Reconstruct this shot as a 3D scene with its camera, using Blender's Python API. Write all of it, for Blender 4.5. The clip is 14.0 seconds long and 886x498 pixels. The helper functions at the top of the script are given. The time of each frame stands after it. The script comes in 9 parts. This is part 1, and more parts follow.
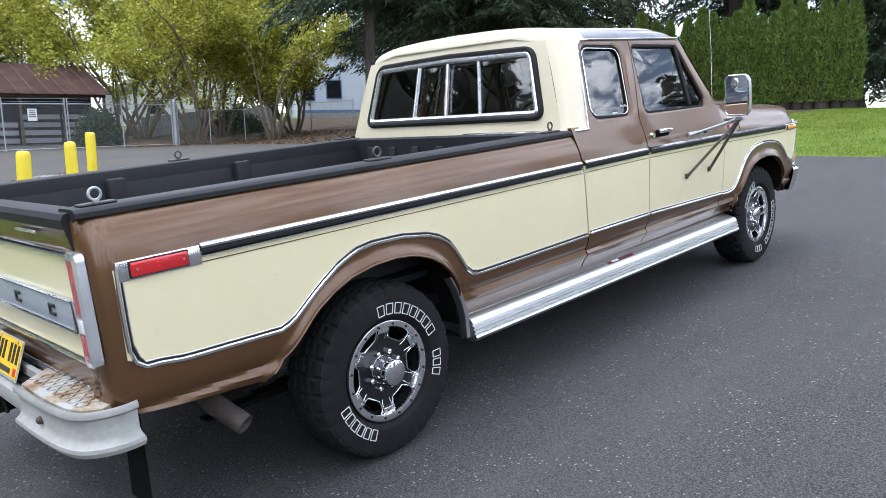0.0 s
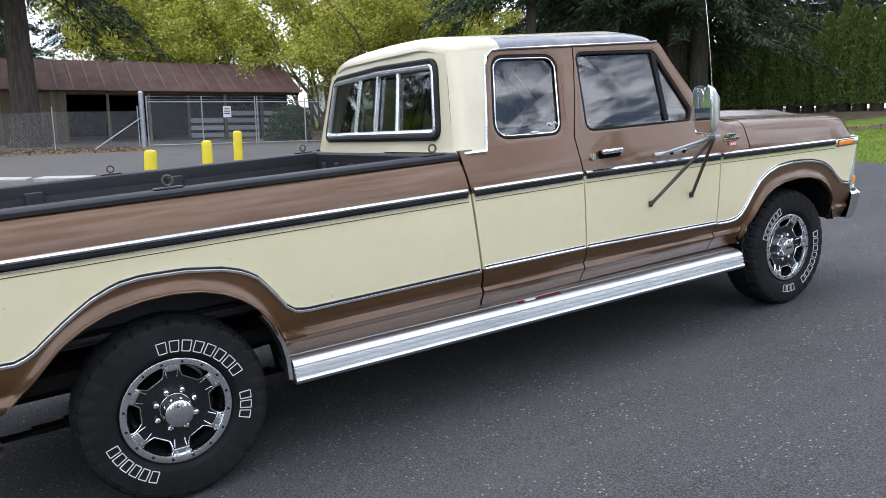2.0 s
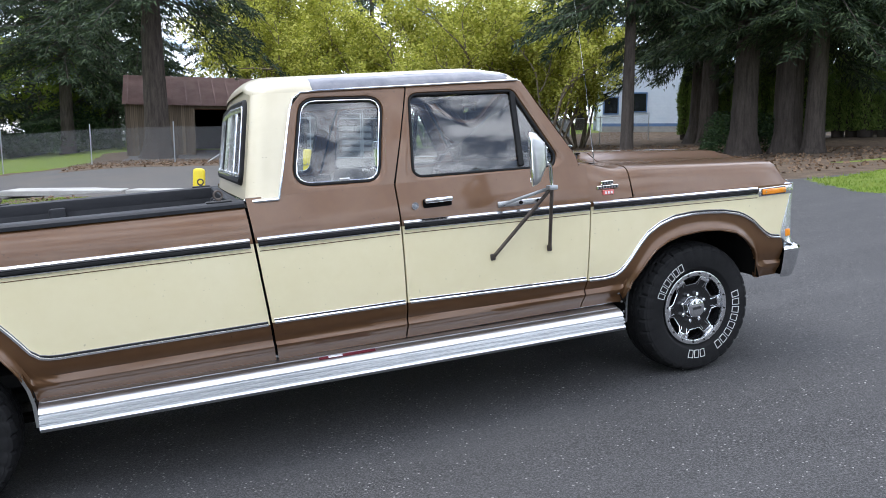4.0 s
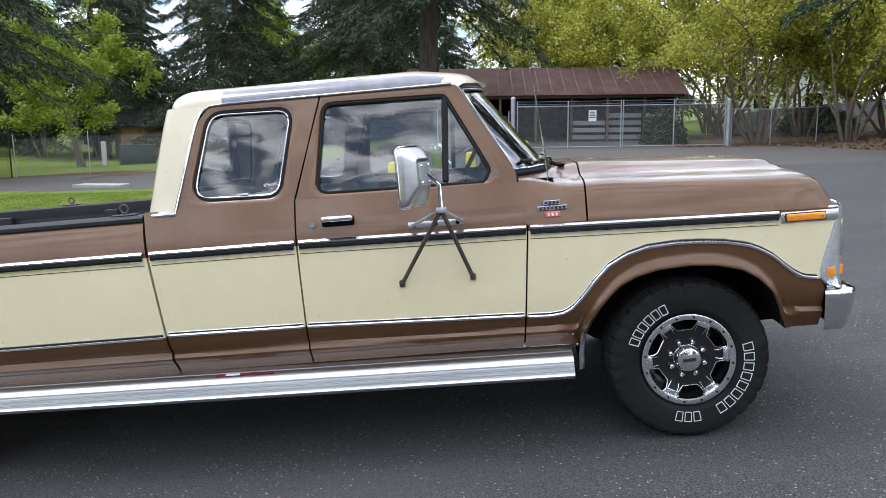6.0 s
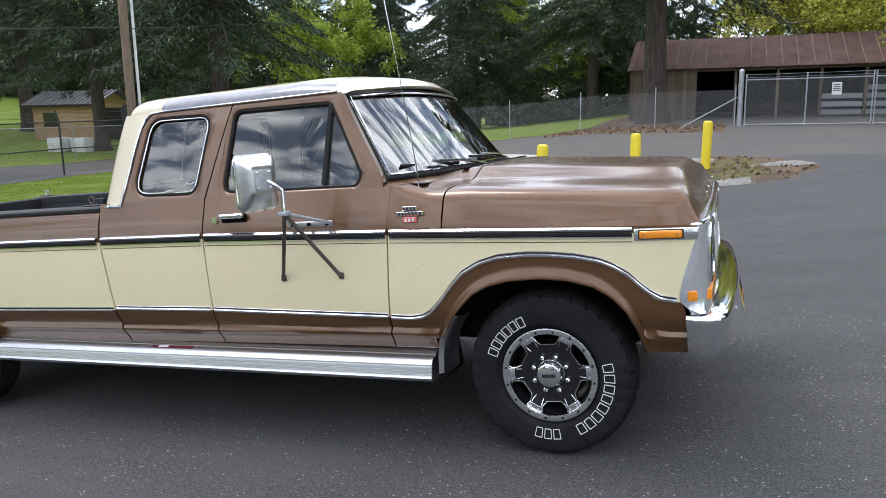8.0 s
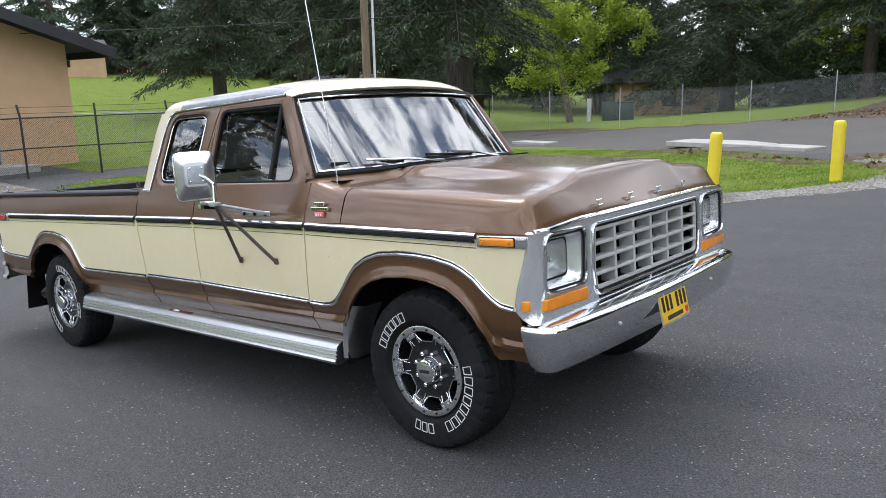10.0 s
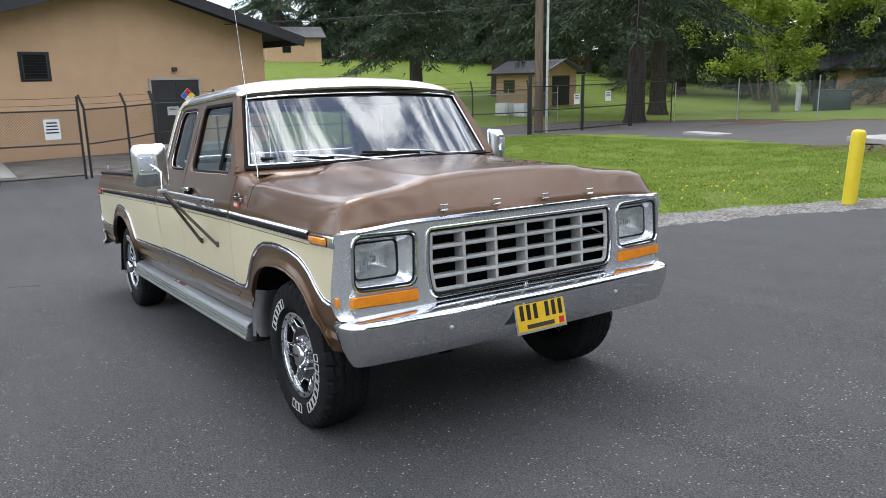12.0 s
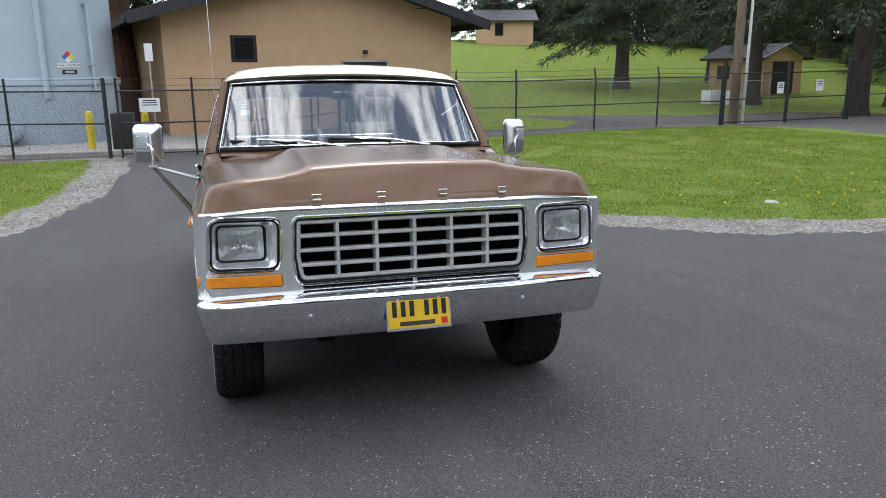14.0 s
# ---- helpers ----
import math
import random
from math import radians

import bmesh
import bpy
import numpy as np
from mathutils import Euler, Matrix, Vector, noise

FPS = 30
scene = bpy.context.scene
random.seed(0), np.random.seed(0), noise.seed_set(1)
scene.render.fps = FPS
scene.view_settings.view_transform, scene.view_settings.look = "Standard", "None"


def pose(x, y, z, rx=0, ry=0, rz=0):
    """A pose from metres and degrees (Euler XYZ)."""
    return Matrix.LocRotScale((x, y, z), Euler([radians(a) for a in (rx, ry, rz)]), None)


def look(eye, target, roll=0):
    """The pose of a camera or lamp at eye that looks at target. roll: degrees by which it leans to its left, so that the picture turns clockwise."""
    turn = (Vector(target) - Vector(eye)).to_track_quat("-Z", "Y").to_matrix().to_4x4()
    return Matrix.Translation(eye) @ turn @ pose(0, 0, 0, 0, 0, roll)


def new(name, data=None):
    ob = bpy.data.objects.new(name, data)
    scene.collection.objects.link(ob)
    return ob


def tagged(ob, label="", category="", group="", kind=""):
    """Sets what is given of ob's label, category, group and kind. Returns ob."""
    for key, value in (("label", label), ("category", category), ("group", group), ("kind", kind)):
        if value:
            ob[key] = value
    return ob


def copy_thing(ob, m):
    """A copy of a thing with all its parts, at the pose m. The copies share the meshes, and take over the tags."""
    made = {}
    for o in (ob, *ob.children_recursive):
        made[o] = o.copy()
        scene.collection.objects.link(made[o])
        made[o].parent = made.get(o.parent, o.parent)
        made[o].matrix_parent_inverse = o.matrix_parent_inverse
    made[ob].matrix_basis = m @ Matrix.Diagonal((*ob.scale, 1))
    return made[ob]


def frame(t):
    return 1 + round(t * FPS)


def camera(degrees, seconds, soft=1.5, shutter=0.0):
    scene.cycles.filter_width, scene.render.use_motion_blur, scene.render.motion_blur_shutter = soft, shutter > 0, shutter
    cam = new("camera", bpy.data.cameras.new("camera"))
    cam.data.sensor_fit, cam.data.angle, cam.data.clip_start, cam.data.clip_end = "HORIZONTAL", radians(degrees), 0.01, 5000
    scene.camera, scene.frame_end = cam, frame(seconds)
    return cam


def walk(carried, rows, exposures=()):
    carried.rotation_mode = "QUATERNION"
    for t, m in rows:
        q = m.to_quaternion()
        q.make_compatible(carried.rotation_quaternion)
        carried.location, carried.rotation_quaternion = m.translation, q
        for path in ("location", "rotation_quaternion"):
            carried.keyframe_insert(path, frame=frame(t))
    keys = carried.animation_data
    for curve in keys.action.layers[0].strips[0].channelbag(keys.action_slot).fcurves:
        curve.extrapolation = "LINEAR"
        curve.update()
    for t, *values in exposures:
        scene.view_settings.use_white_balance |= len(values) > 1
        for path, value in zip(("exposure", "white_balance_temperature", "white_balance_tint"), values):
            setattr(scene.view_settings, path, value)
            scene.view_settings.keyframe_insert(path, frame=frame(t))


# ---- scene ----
cam = camera(61.39, 14.0, soft=0.3)
PATH = [
    (0, (-2.055, -3.272, 1.413), (-0.645, -1.889, 1.097), -1.17),
    (0.5, (-1.712, -3.510, 1.456), (-0.400, -2.034, 1.138), -1.04),
    (1, (-1.324, -3.656, 1.490), (-0.120, -2.093, 1.165), -0.95),
    (1.5, (-0.941, -3.844, 1.512), (0.150, -2.201, 1.179), -0.93),
    (2, (-0.556, -3.990, 1.519), (0.444, -2.288, 1.197), -0.85),
    (2.5, (-0.160, -4.126, 1.565), (0.770, -2.382, 1.263), -0.55),
    (3, (0.235, -4.318, 1.615), (1.102, -2.539, 1.327), -0.20),
    (3.5, (0.622, -4.424, 1.626), (1.412, -2.608, 1.348), -0.09),
    (3.7, (0.764, -4.451, 1.639), (1.521, -2.620, 1.360), -0.04),
    (5.8, (2.703, -4.388, 1.764), (2.709, -2.412, 1.456), -0.34),
    (6, (2.865, -4.356, 1.777), (2.796, -2.382, 1.462), -0.55),
    (6.5, (3.294, -4.283, 1.804), (3.051, -2.325, 1.474), -0.80),
    (7, (3.759, -4.249, 1.849), (3.353, -2.320, 1.508), -1.01),
    (7.5, (4.160, -4.152, 1.870), (3.605, -2.263, 1.518), -1.06),
    (8, (4.613, -4.114, 1.907), (3.909, -2.280, 1.533), -1.05),
    (8.5, (5.007, -3.987, 1.915), (4.131, -2.233, 1.520), -1.05),
    (8.7, (5.145, -3.908, 1.929), (4.204, -2.190, 1.527), -0.98),
    (10.8, (6.674, -2.999, 1.997), (5.238, -1.669, 1.590), -1.68),
    (11, (6.779, -2.885, 2.002), (5.307, -1.595, 1.593), -1.58),
    (11.5, (7.057, -2.584, 2.019), (5.504, -1.397, 1.596), -1.48),
    (12, (7.311, -2.296, 2.045), (5.685, -1.217, 1.606), -1.20),
    (12.5, (7.499, -1.966, 2.050), (5.807, -1.002, 1.593), -0.74),
    (13, (7.739, -1.620, 2.071), (5.986, -0.778, 1.604), -0.62),
    (13.5, (7.851, -1.271, 2.063), (6.044, -0.556, 1.592), -0.46),
    (14, (7.931, -0.883, 2.060), (6.074, -0.310, 1.587), -0.47),
]
walk(cam, [(t, look(eye, target, roll)) for t, eye, target, roll in PATH],
     ((0, 0.53, 5970, 12), (1, 0.51, 6000, 12), (1.5, 0.38, 6020, 12), (2, 0.27, 6030, 12), (2.5, 0.30, 5970, 12), (3, 0.45, 5970, 12), (3.5, 0.51, 6000, 12), (4.5, 0.36, 6040, 12), (6.5, 0.26, 6190, 12), (8.5, 0.24, 6240, 12), (11, 0.22, 6290, 11), (12.5, 0.20, 6290, 11), (13, 0.23, 6290, 11), (13.5, 0.24, 6290, 10), (14, 0.06, 6290, 10)))

# ---------------------------------------------------------------- light
SUN_EL, SUN_AZ = 62.0, 290.0
CLOUD_X, CLOUD_Y = 3.1, 1.3

world = bpy.data.worlds.new("sky")
scene.world = world
world.use_nodes = True
wn, wl = world.node_tree.nodes, world.node_tree.links
wn.clear()
w_out = wn.new("ShaderNodeOutputWorld")
w_bg = wn.new("ShaderNodeBackground")
w_sky = wn.new("ShaderNodeTexSky")
w_sky.sky_type = "NISHITA"
w_sky.sun_disc = False
w_sky.sun_elevation, w_sky.sun_rotation = radians(SUN_EL), radians(SUN_AZ)
w_sky.altitude, w_sky.air_density, w_sky.dust_density = 50, 1.0, 0.6
w_co = wn.new("ShaderNodeTexCoord")
w_map = wn.new("ShaderNodeMapping")
w_map.inputs["Scale"].default_value = (1.15, 1.0, 0.0)
w_map.inputs["Location"].default_value = (CLOUD_X, CLOUD_Y, 0.0)
w_noise = wn.new("ShaderNodeTexNoise")
w_noise.inputs["Scale"].default_value = 7.0
w_noise.inputs["Distortion"].default_value = 0.35
w_noise.inputs["Detail"].default_value = 9
w_noise.inputs["Roughness"].default_value = 0.58
w_ramp = wn.new("ShaderNodeValToRGB")
w_ramp.color_ramp.elements[0].color = (0.07, 0.07, 0.07, 1)
w_ramp.color_ramp.elements[0].position, w_ramp.color_ramp.elements[1].position = 0.435, 0.575
# clouds lie on a flat layer, so they crowd together towards the horizon
w_sep, w_cmb = wn.new("ShaderNodeSeparateXYZ"), wn.new("ShaderNodeCombineXYZ")
w_den = wn.new("ShaderNodeMath")
w_den.operation, w_den.inputs[1].default_value = "ADD", 0.28
w_abs = wn.new("ShaderNodeMath")
w_abs.operation = "ABSOLUTE"
w_dx, w_dy = wn.new("ShaderNodeMath"), wn.new("ShaderNodeMath")
w_dx.operation = w_dy.operation = "DIVIDE"
wl.new(w_co.outputs["Generated"], w_sep.inputs["Vector"])
wl.new(w_sep.outputs["Z"], w_abs.inputs[0])
wl.new(w_abs.outputs[0], w_den.inputs[0])
for w_div, w_axis in ((w_dx, "X"), (w_dy, "Y")):
    wl.new(w_sep.outputs[w_axis], w_div.inputs[0])
    wl.new(w_den.outputs[0], w_div.inputs[1])
    wl.new(w_div.outputs[0], w_cmb.inputs[w_axis])
w_mix = wn.new("ShaderNodeMix")
w_mix.data_type = "RGBA"
w_mix.inputs["B"].default_value = (19.0, 19.4, 20.0, 1)
wl.new(w_cmb.outputs["Vector"], w_map.inputs["Vector"])
wl.new(w_map.outputs["Vector"], w_noise.inputs["Vector"])
wl.new(w_noise.outputs["Fac"], w_ramp.inputs["Fac"])
wl.new(w_ramp.outputs["Color"], w_mix.inputs["Factor"])
wl.new(w_sky.outputs["Color"], w_mix.inputs["A"])
wl.new(w_mix.outputs["Result"], w_bg.inputs["Color"])
w_bg.inputs["Strength"].default_value = 0.15
wl.new(w_bg.outputs["Background"], w_out.inputs["Surface"])

sun = new("sun", bpy.data.lights.new("sun", "SUN"))
sun.data.energy, sun.data.angle, sun.data.color = 1.2, radians(22), (1.0, 0.97, 0.93)
az, el = radians(SUN_AZ), radians(SUN_EL)
sun.matrix_world = look((0, 0, 40), (-math.sin(az) * math.cos(el) * 10, -math.cos(az) * math.cos(el) * 10, 40 - math.sin(el) * 10))


# ---------------------------------------------------------------- building helpers
def part(name, bm, material, parent=None, label="", smooth=True, m=None):
    """One bmesh as one mesh object, under a thing or a part."""
    me = bpy.data.meshes.new(name)
    bm.to_mesh(me)
    bm.free()
    mats = material if isinstance(material, (list, tuple)) else [material]
    for one in mats:
        me.materials.append(one)
    if smooth:
        me.shade_smooth()
        me.set_sharp_from_angle(angle=radians(35))
    ob = new(name, me)
    if parent is not None:
        ob.parent = parent
    if m is not None:
        ob.matrix_basis = m
    if label:
        ob["label"] = label
    return ob


def raw(name, verts, faces, material, parent=None, label="", smooth=False):
    """A mesh from computed arrays of vertices and faces."""
    me = bpy.data.meshes.new(name)
    me.from_pydata(verts, [], faces)
    me.materials.append(material)
    if smooth:
        me.shade_smooth()
    ob = new(name, me)
    if parent is not None:
        ob.parent = parent
    if label:
        ob["label"] = label
    return ob


def share(ob, name, m, parent=None):
    """Another object on the same mesh."""
    o = new(name, ob.data)
    o.parent = parent if parent is not None else ob.parent
    o.matrix_basis = m
    return o


def thing(name, m, label, category, group="", kind=""):
    ob = new(name)
    ob.empty_display_size = 0.2
    ob.matrix_basis = m
    return tagged(ob, label, category, group, kind)


def box(bm, c, s, bevel=0.0, seg=2, m=None):
    """A box with centre c and size s, its edges rounded."""
    r = bmesh.ops.create_cube(bm, size=1.0)
    vs = r["verts"]
    bmesh.ops.scale(bm, vec=s, verts=vs)
    if bevel > 0:
        es = list({e for v in vs for e in v.link_edges})
        b = bmesh.ops.bevel(bm, geom=es, offset=min(bevel, 0.45 * min(s)), segments=seg, affect="EDGES", profile=0.5)
        vs = list({v for f in b["faces"] for v in f.verts} | {v for v in vs if v.is_valid})
    t = Matrix.Translation(c) if m is None else m @ Matrix.Translation(c)
    bmesh.ops.transform(bm, matrix=t, verts=vs)
    return bm


def tube(bm, pts, radius, n=10, cap=True, taper=None):
    """A round bar along points; taper gives each point's own radius."""
    pts = [Vector(p) for p in pts]
    rings, side = [], None
    for i, p in enumerate(pts):
        d = (pts[min(i + 1, len(pts) - 1)] - pts[max(i - 1, 0)]).normalized()
        if side is None:
            side = d.orthogonal().normalized()
        side = (side - d * side.dot(d)).normalized()
        up = d.cross(side)
        r = taper[i] if taper else radius
        rings.append([bm.verts.new(p + r * (math.cos(a) * side + math.sin(a) * up)) for a in (2 * math.pi * k / n for k in range(n))])
    for a, b in zip(rings, rings[1:]):
        for k in range(n):
            bm.faces.new((a[k], a[(k + 1) % n], b[(k + 1) % n], b[k]))
    if cap:
        bm.faces.new(rings[0][::-1])
        bm.faces.new(rings[-1])
    return bm


def sheet(bm, grid, closed=False, mat=None, flip=False):
    """Faces over rows of points; mat(row, column) gives the material slot."""
    vs = [[bm.verts.new(p) for p in row] for row in grid]
    for i in range(len(vs) - 1):
        n = len(vs[i])
        for j in range(n if closed else n - 1):
            q = (vs[i][j], vs[i][(j + 1) % n], vs[i + 1][(j + 1) % n], vs[i + 1][j])
            f = bm.faces.new(q[::-1] if flip else q)
            if mat:
                f.material_index = mat(i, j)
    return vs


def lathe(bm, profile, n=48, axis="y"):
    """A ring surface: profile of (radius, along axis)."""
    grid = []
    for r, h in profile:
        row = []
        for k in range(n):
            a = 2 * math.pi * k / n
            c, s = r * math.cos(a), r * math.sin(a)
            row.append((c, h, s) if axis == "y" else (c, s, h))
        grid.append(row)
    sheet(bm, grid, closed=True, flip=(axis == "y"))
    return bm


def prism(bm, outline, a, b, axis="y"):
    """A flat outline carried from a to b along an axis."""
    def at(p, h):
        return (p[0], h, p[1]) if axis == "y" else ((h, p[0], p[1]) if axis == "x" else (p[0], p[1], h))
    lo = [bm.verts.new(at(p, a)) for p in outline]
    hi = [bm.verts.new(at(p, b)) for p in outline]
    n = len(outline)
    for k in range(n):
        bm.faces.new((lo[k], lo[(k + 1) % n], hi[(k + 1) % n], hi[k]))
    bm.faces.new(lo[::-1])
    bm.faces.new(hi)
    bmesh.ops.recalc_face_normals(bm, faces=bm.faces)
    return bm


def clamp01(v):
    return min(max(v, 0.0), 1.0)


def step(a, b, v):
    t = clamp01((v - a) / (b - a))
    return t * t * (3 - 2 * t)


def knots(v, ks):
    """A smooth curve through (place, value) pairs."""
    v = min(max(v, ks[0][0]), ks[-1][0])
    for (a, p), (b, q) in zip(ks, ks[1:]):
        if v <= b:
            t = (v - a) / (b - a)
            return p + (q - p) * (0.35 * t + 0.65 * t * t * (3 - 2 * t))
    return ks[-1][1]


def line(v, ks):
    """Straight runs through (place, value) pairs."""
    for (a, p), (b, q) in zip(ks, ks[1:]):
        if v <= b:
            return p + (q - p) * clamp01((v - a) / (b - a))
    return ks[-1][1]


# ---------------------------------------------------------------- materials
class Nodes:
    """A small node material under construction."""

    def __init__(self, name, base=(0.5, 0.5, 0.5), rough=0.5, metal=0.0, spec=0.5):
        self.mat = bpy.data.materials.new(name)
        self.mat.use_nodes = True
        self.t = self.mat.node_tree
        self.b = self.t.nodes["Principled BSDF"]
        self.b.inputs["Base Color"].default_value = (*base, 1)
        self.b.inputs["Roughness"].default_value = rough
        self.b.inputs["Metallic"].default_value = metal
        self.b.inputs["Specular IOR Level"].default_value = spec
        self.base = base
        self.co = self.n("ShaderNodeTexCoord")

    def n(self, kind, **kw):
        node = self.t.nodes.new(kind)
        for k, v in kw.items():
            node.inputs[k.replace("_", " ")].default_value = v
        return node

    def l(self, a, b):
        self.t.links.new(a, b)

    def noise(self, scale, detail=5, rough=0.55, stretch=None, src="Object"):
        nz = self.n("ShaderNodeTexNoise", Scale=scale, Detail=detail, Roughness=rough)
        if stretch:
            mp = self.n("ShaderNodeMapping", Scale=stretch)
            self.l(self.co.outputs[src], mp.inputs["Vector"])
            self.l(mp.outputs["Vector"], nz.inputs["Vector"])
        else:
            self.l(self.co.outputs[src], nz.inputs["Vector"])
        return nz.outputs["Fac"]

    def ramp(self, fac, stops):
        r = self.n("ShaderNodeValToRGB")
        els = r.color_ramp.elements
        while len(els) < len(stops):
            els.new(0.5)
        for e, (p, c) in zip(els, stops):
            e.position = p
            e.color = (*c, 1) if len(c) == 3 else c
        self.l(fac, r.inputs["Fac"])
        return r.outputs["Color"]

    def mix(self, fac, a, b, mode="MIX"):
        m = self.n("ShaderNodeMix")
        m.data_type, m.blend_type = "RGBA", mode
        for v, key in ((fac, "Factor"), (a, "A"), (b, "B")):
            if isinstance(v, (int, float)):
                m.inputs[key].default_value = v
            elif isinstance(v, tuple):
                m.inputs[key].default_value = (*v, 1)
            else:
                self.l(v, m.inputs[key])
        return m.outputs["Result"]

    def math(self, op, a, b=0.0):
        m = self.n("ShaderNodeMath")
        m.operation = op
        for i, v in enumerate((a, b)):
            if isinstance(v, (int, float)):
                m.inputs[i].default_value = v
            else:
                self.l(v, m.inputs[i])
        return m.outputs[0]

    def color(self, sock):
        self.l(sock, self.b.inputs["Base Color"])
        return self

    def rough(self, fac, lo, hi):
        r = self.n("ShaderNodeMapRange")
        r.inputs["To Min"].default_value, r.inputs["To Max"].default_value = lo, hi
        self.l(fac, r.inputs["Value"])
        self.l(r.outputs["Result"], self.b.inputs["Roughness"])
        return self

    def bump(self, height, strength=0.3, distance=0.01):
        b = self.n("ShaderNodeBump", Strength=strength, Distance=distance)
        self.l(height, b.inputs["Height"])
        self.l(b.outputs["Normal"], self.b.inputs["Normal"])
        return self


def vary(name, a, b, scale=6.0, rough=(0.4, 0.7), metal=0.0, fine=60.0, bump=0.15, dist=0.004, spec=0.5, stretch=None, coat=0.0, per_object=0.0):
    """A surface of two tones with grain, wear and fine relief."""
    k = Nodes(name, a, rough[0], metal, spec)
    big, small = k.noise(scale, 6, 0.6, stretch), k.noise(fine, 4, 0.6, stretch)
    both = k.math("ADD", k.math("MULTIPLY", big, 0.65), k.math("MULTIPLY", small, 0.35))
    col = k.ramp(both, [(0.36, a), (0.64, b)])
    if per_object > 0:
        info = k.n("ShaderNodeObjectInfo")
        hs = k.n("ShaderNodeHueSaturation")
        k.l(k.math("ADD", k.math("MULTIPLY", info.outputs["Random"], per_object), 1 - per_object / 2), hs.inputs["Value"])
        k.l(col, hs.inputs["Color"])
        col = hs.outputs["Color"]
    k.color(col).rough(both, *rough)
    if bump > 0:
        k.bump(small, bump, dist)
    k.b.inputs["Coat Weight"].default_value = coat
    return k.mat


def facing_out(bm, centre):
    """Turns every face away from a point."""
    c = Vector(centre)
    bmesh.ops.reverse_faces(bm, faces=[f for f in bm.faces if f.normal.dot(f.calc_center_median() - c) < 0])
    return bm


def glass(name, tint=(0.9, 0.95, 0.93), rough=0.0, clear=0.8, ior=1.6):
    """Pane: part see-through, part mirror by its Fresnel gloss."""
    k = Nodes(name, tint)
    out = k.t.nodes["Material Output"]
    tr = k.n("ShaderNodeBsdfTransparent")
    tr.inputs["Color"].default_value = (*[c * clear for c in tint], 1)
    gl = k.n("ShaderNodeBsdfGlossy", Roughness=rough)
    fr = k.n("ShaderNodeFresnel", IOR=ior)
    mx = k.n("ShaderNodeMixShader")
    k.l(fr.outputs["Fac"], mx.inputs["Fac"])
    k.l(tr.outputs["BSDF"], mx.inputs[1])
    k.l(gl.outputs["BSDF"], mx.inputs[2])
    k.l(mx.outputs["Shader"], out.inputs["Surface"])
    return k.mat


def leaf_mat(name, a, b, c, thin=0.25, tufts=None):
    """Foliage: colour varies from leaf to leaf, and some light passes through."""
    k = Nodes(name, a, 0.6, 0.0, 0.25)
    geo = k.n("ShaderNodeNewGeometry")
    col = k.ramp(geo.outputs["Random Per Island"], [(0.0, a), (0.55, b), (1.0, c)])
    big = k.noise(0.45, 3)
    col = k.mix(k.math("MULTIPLY", big, 0.35), col, tuple(0.7 * v for v in a))
    if tufts:
        dark, pale = tufts
        col = k.mix(k.ramp(k.noise(2.6, 5, 0.65), [(0.36, (0.75, 0.75, 0.75)), (0.50, (0, 0, 0))]), col, dark)
        col = k.mix(k.ramp(k.noise(1.1, 5, 0.65), [(0.50, (0, 0, 0)), (0.66, (0.7, 0.7, 0.7))]), col, pale)
    k.color(col)
    out = k.t.nodes["Material Output"]
    tl = k.n("ShaderNodeBsdfTranslucent")
    k.l(col, tl.inputs["Color"])
    mx = k.n("ShaderNodeMixShader", Fac=thin)
    k.l(k.b.outputs["BSDF"], mx.inputs[1])
    k.l(tl.outputs["BSDF"], mx.inputs[2])
    k.l(mx.outputs["Shader"], out.inputs["Surface"])
    return k.mat


def chain_mat(name, colour, wire=0.13, pitch=0.06, metal=0.4):
    """Woven wire: diamond openings between crossing wires, laid out by the sheet's own plan."""
    k = Nodes(name, colour, 0.5, metal)
    uv = k.n("ShaderNodeUVMap")
    sep = k.n("ShaderNodeSeparateXYZ")
    k.l(uv.outputs["UV"], sep.inputs["Vector"])
    a = k.math("ADD", sep.outputs["X"], sep.outputs["Y"])
    b = k.math("SUBTRACT", sep.outputs["X"], sep.outputs["Y"])
    masks = []
    for v in (a, b):
        fr = k.math("FRACT", k.math("MULTIPLY", v, 1 / pitch))
        masks.append(k.math("LESS_THAN", k.math("ABSOLUTE", k.math("SUBTRACT", fr, 0.5)), wire / 2))
    on = k.math("MAXIMUM", masks[0], masks[1])
    k.l(on, k.b.inputs["Alpha"])
    return k.mat


M = {}

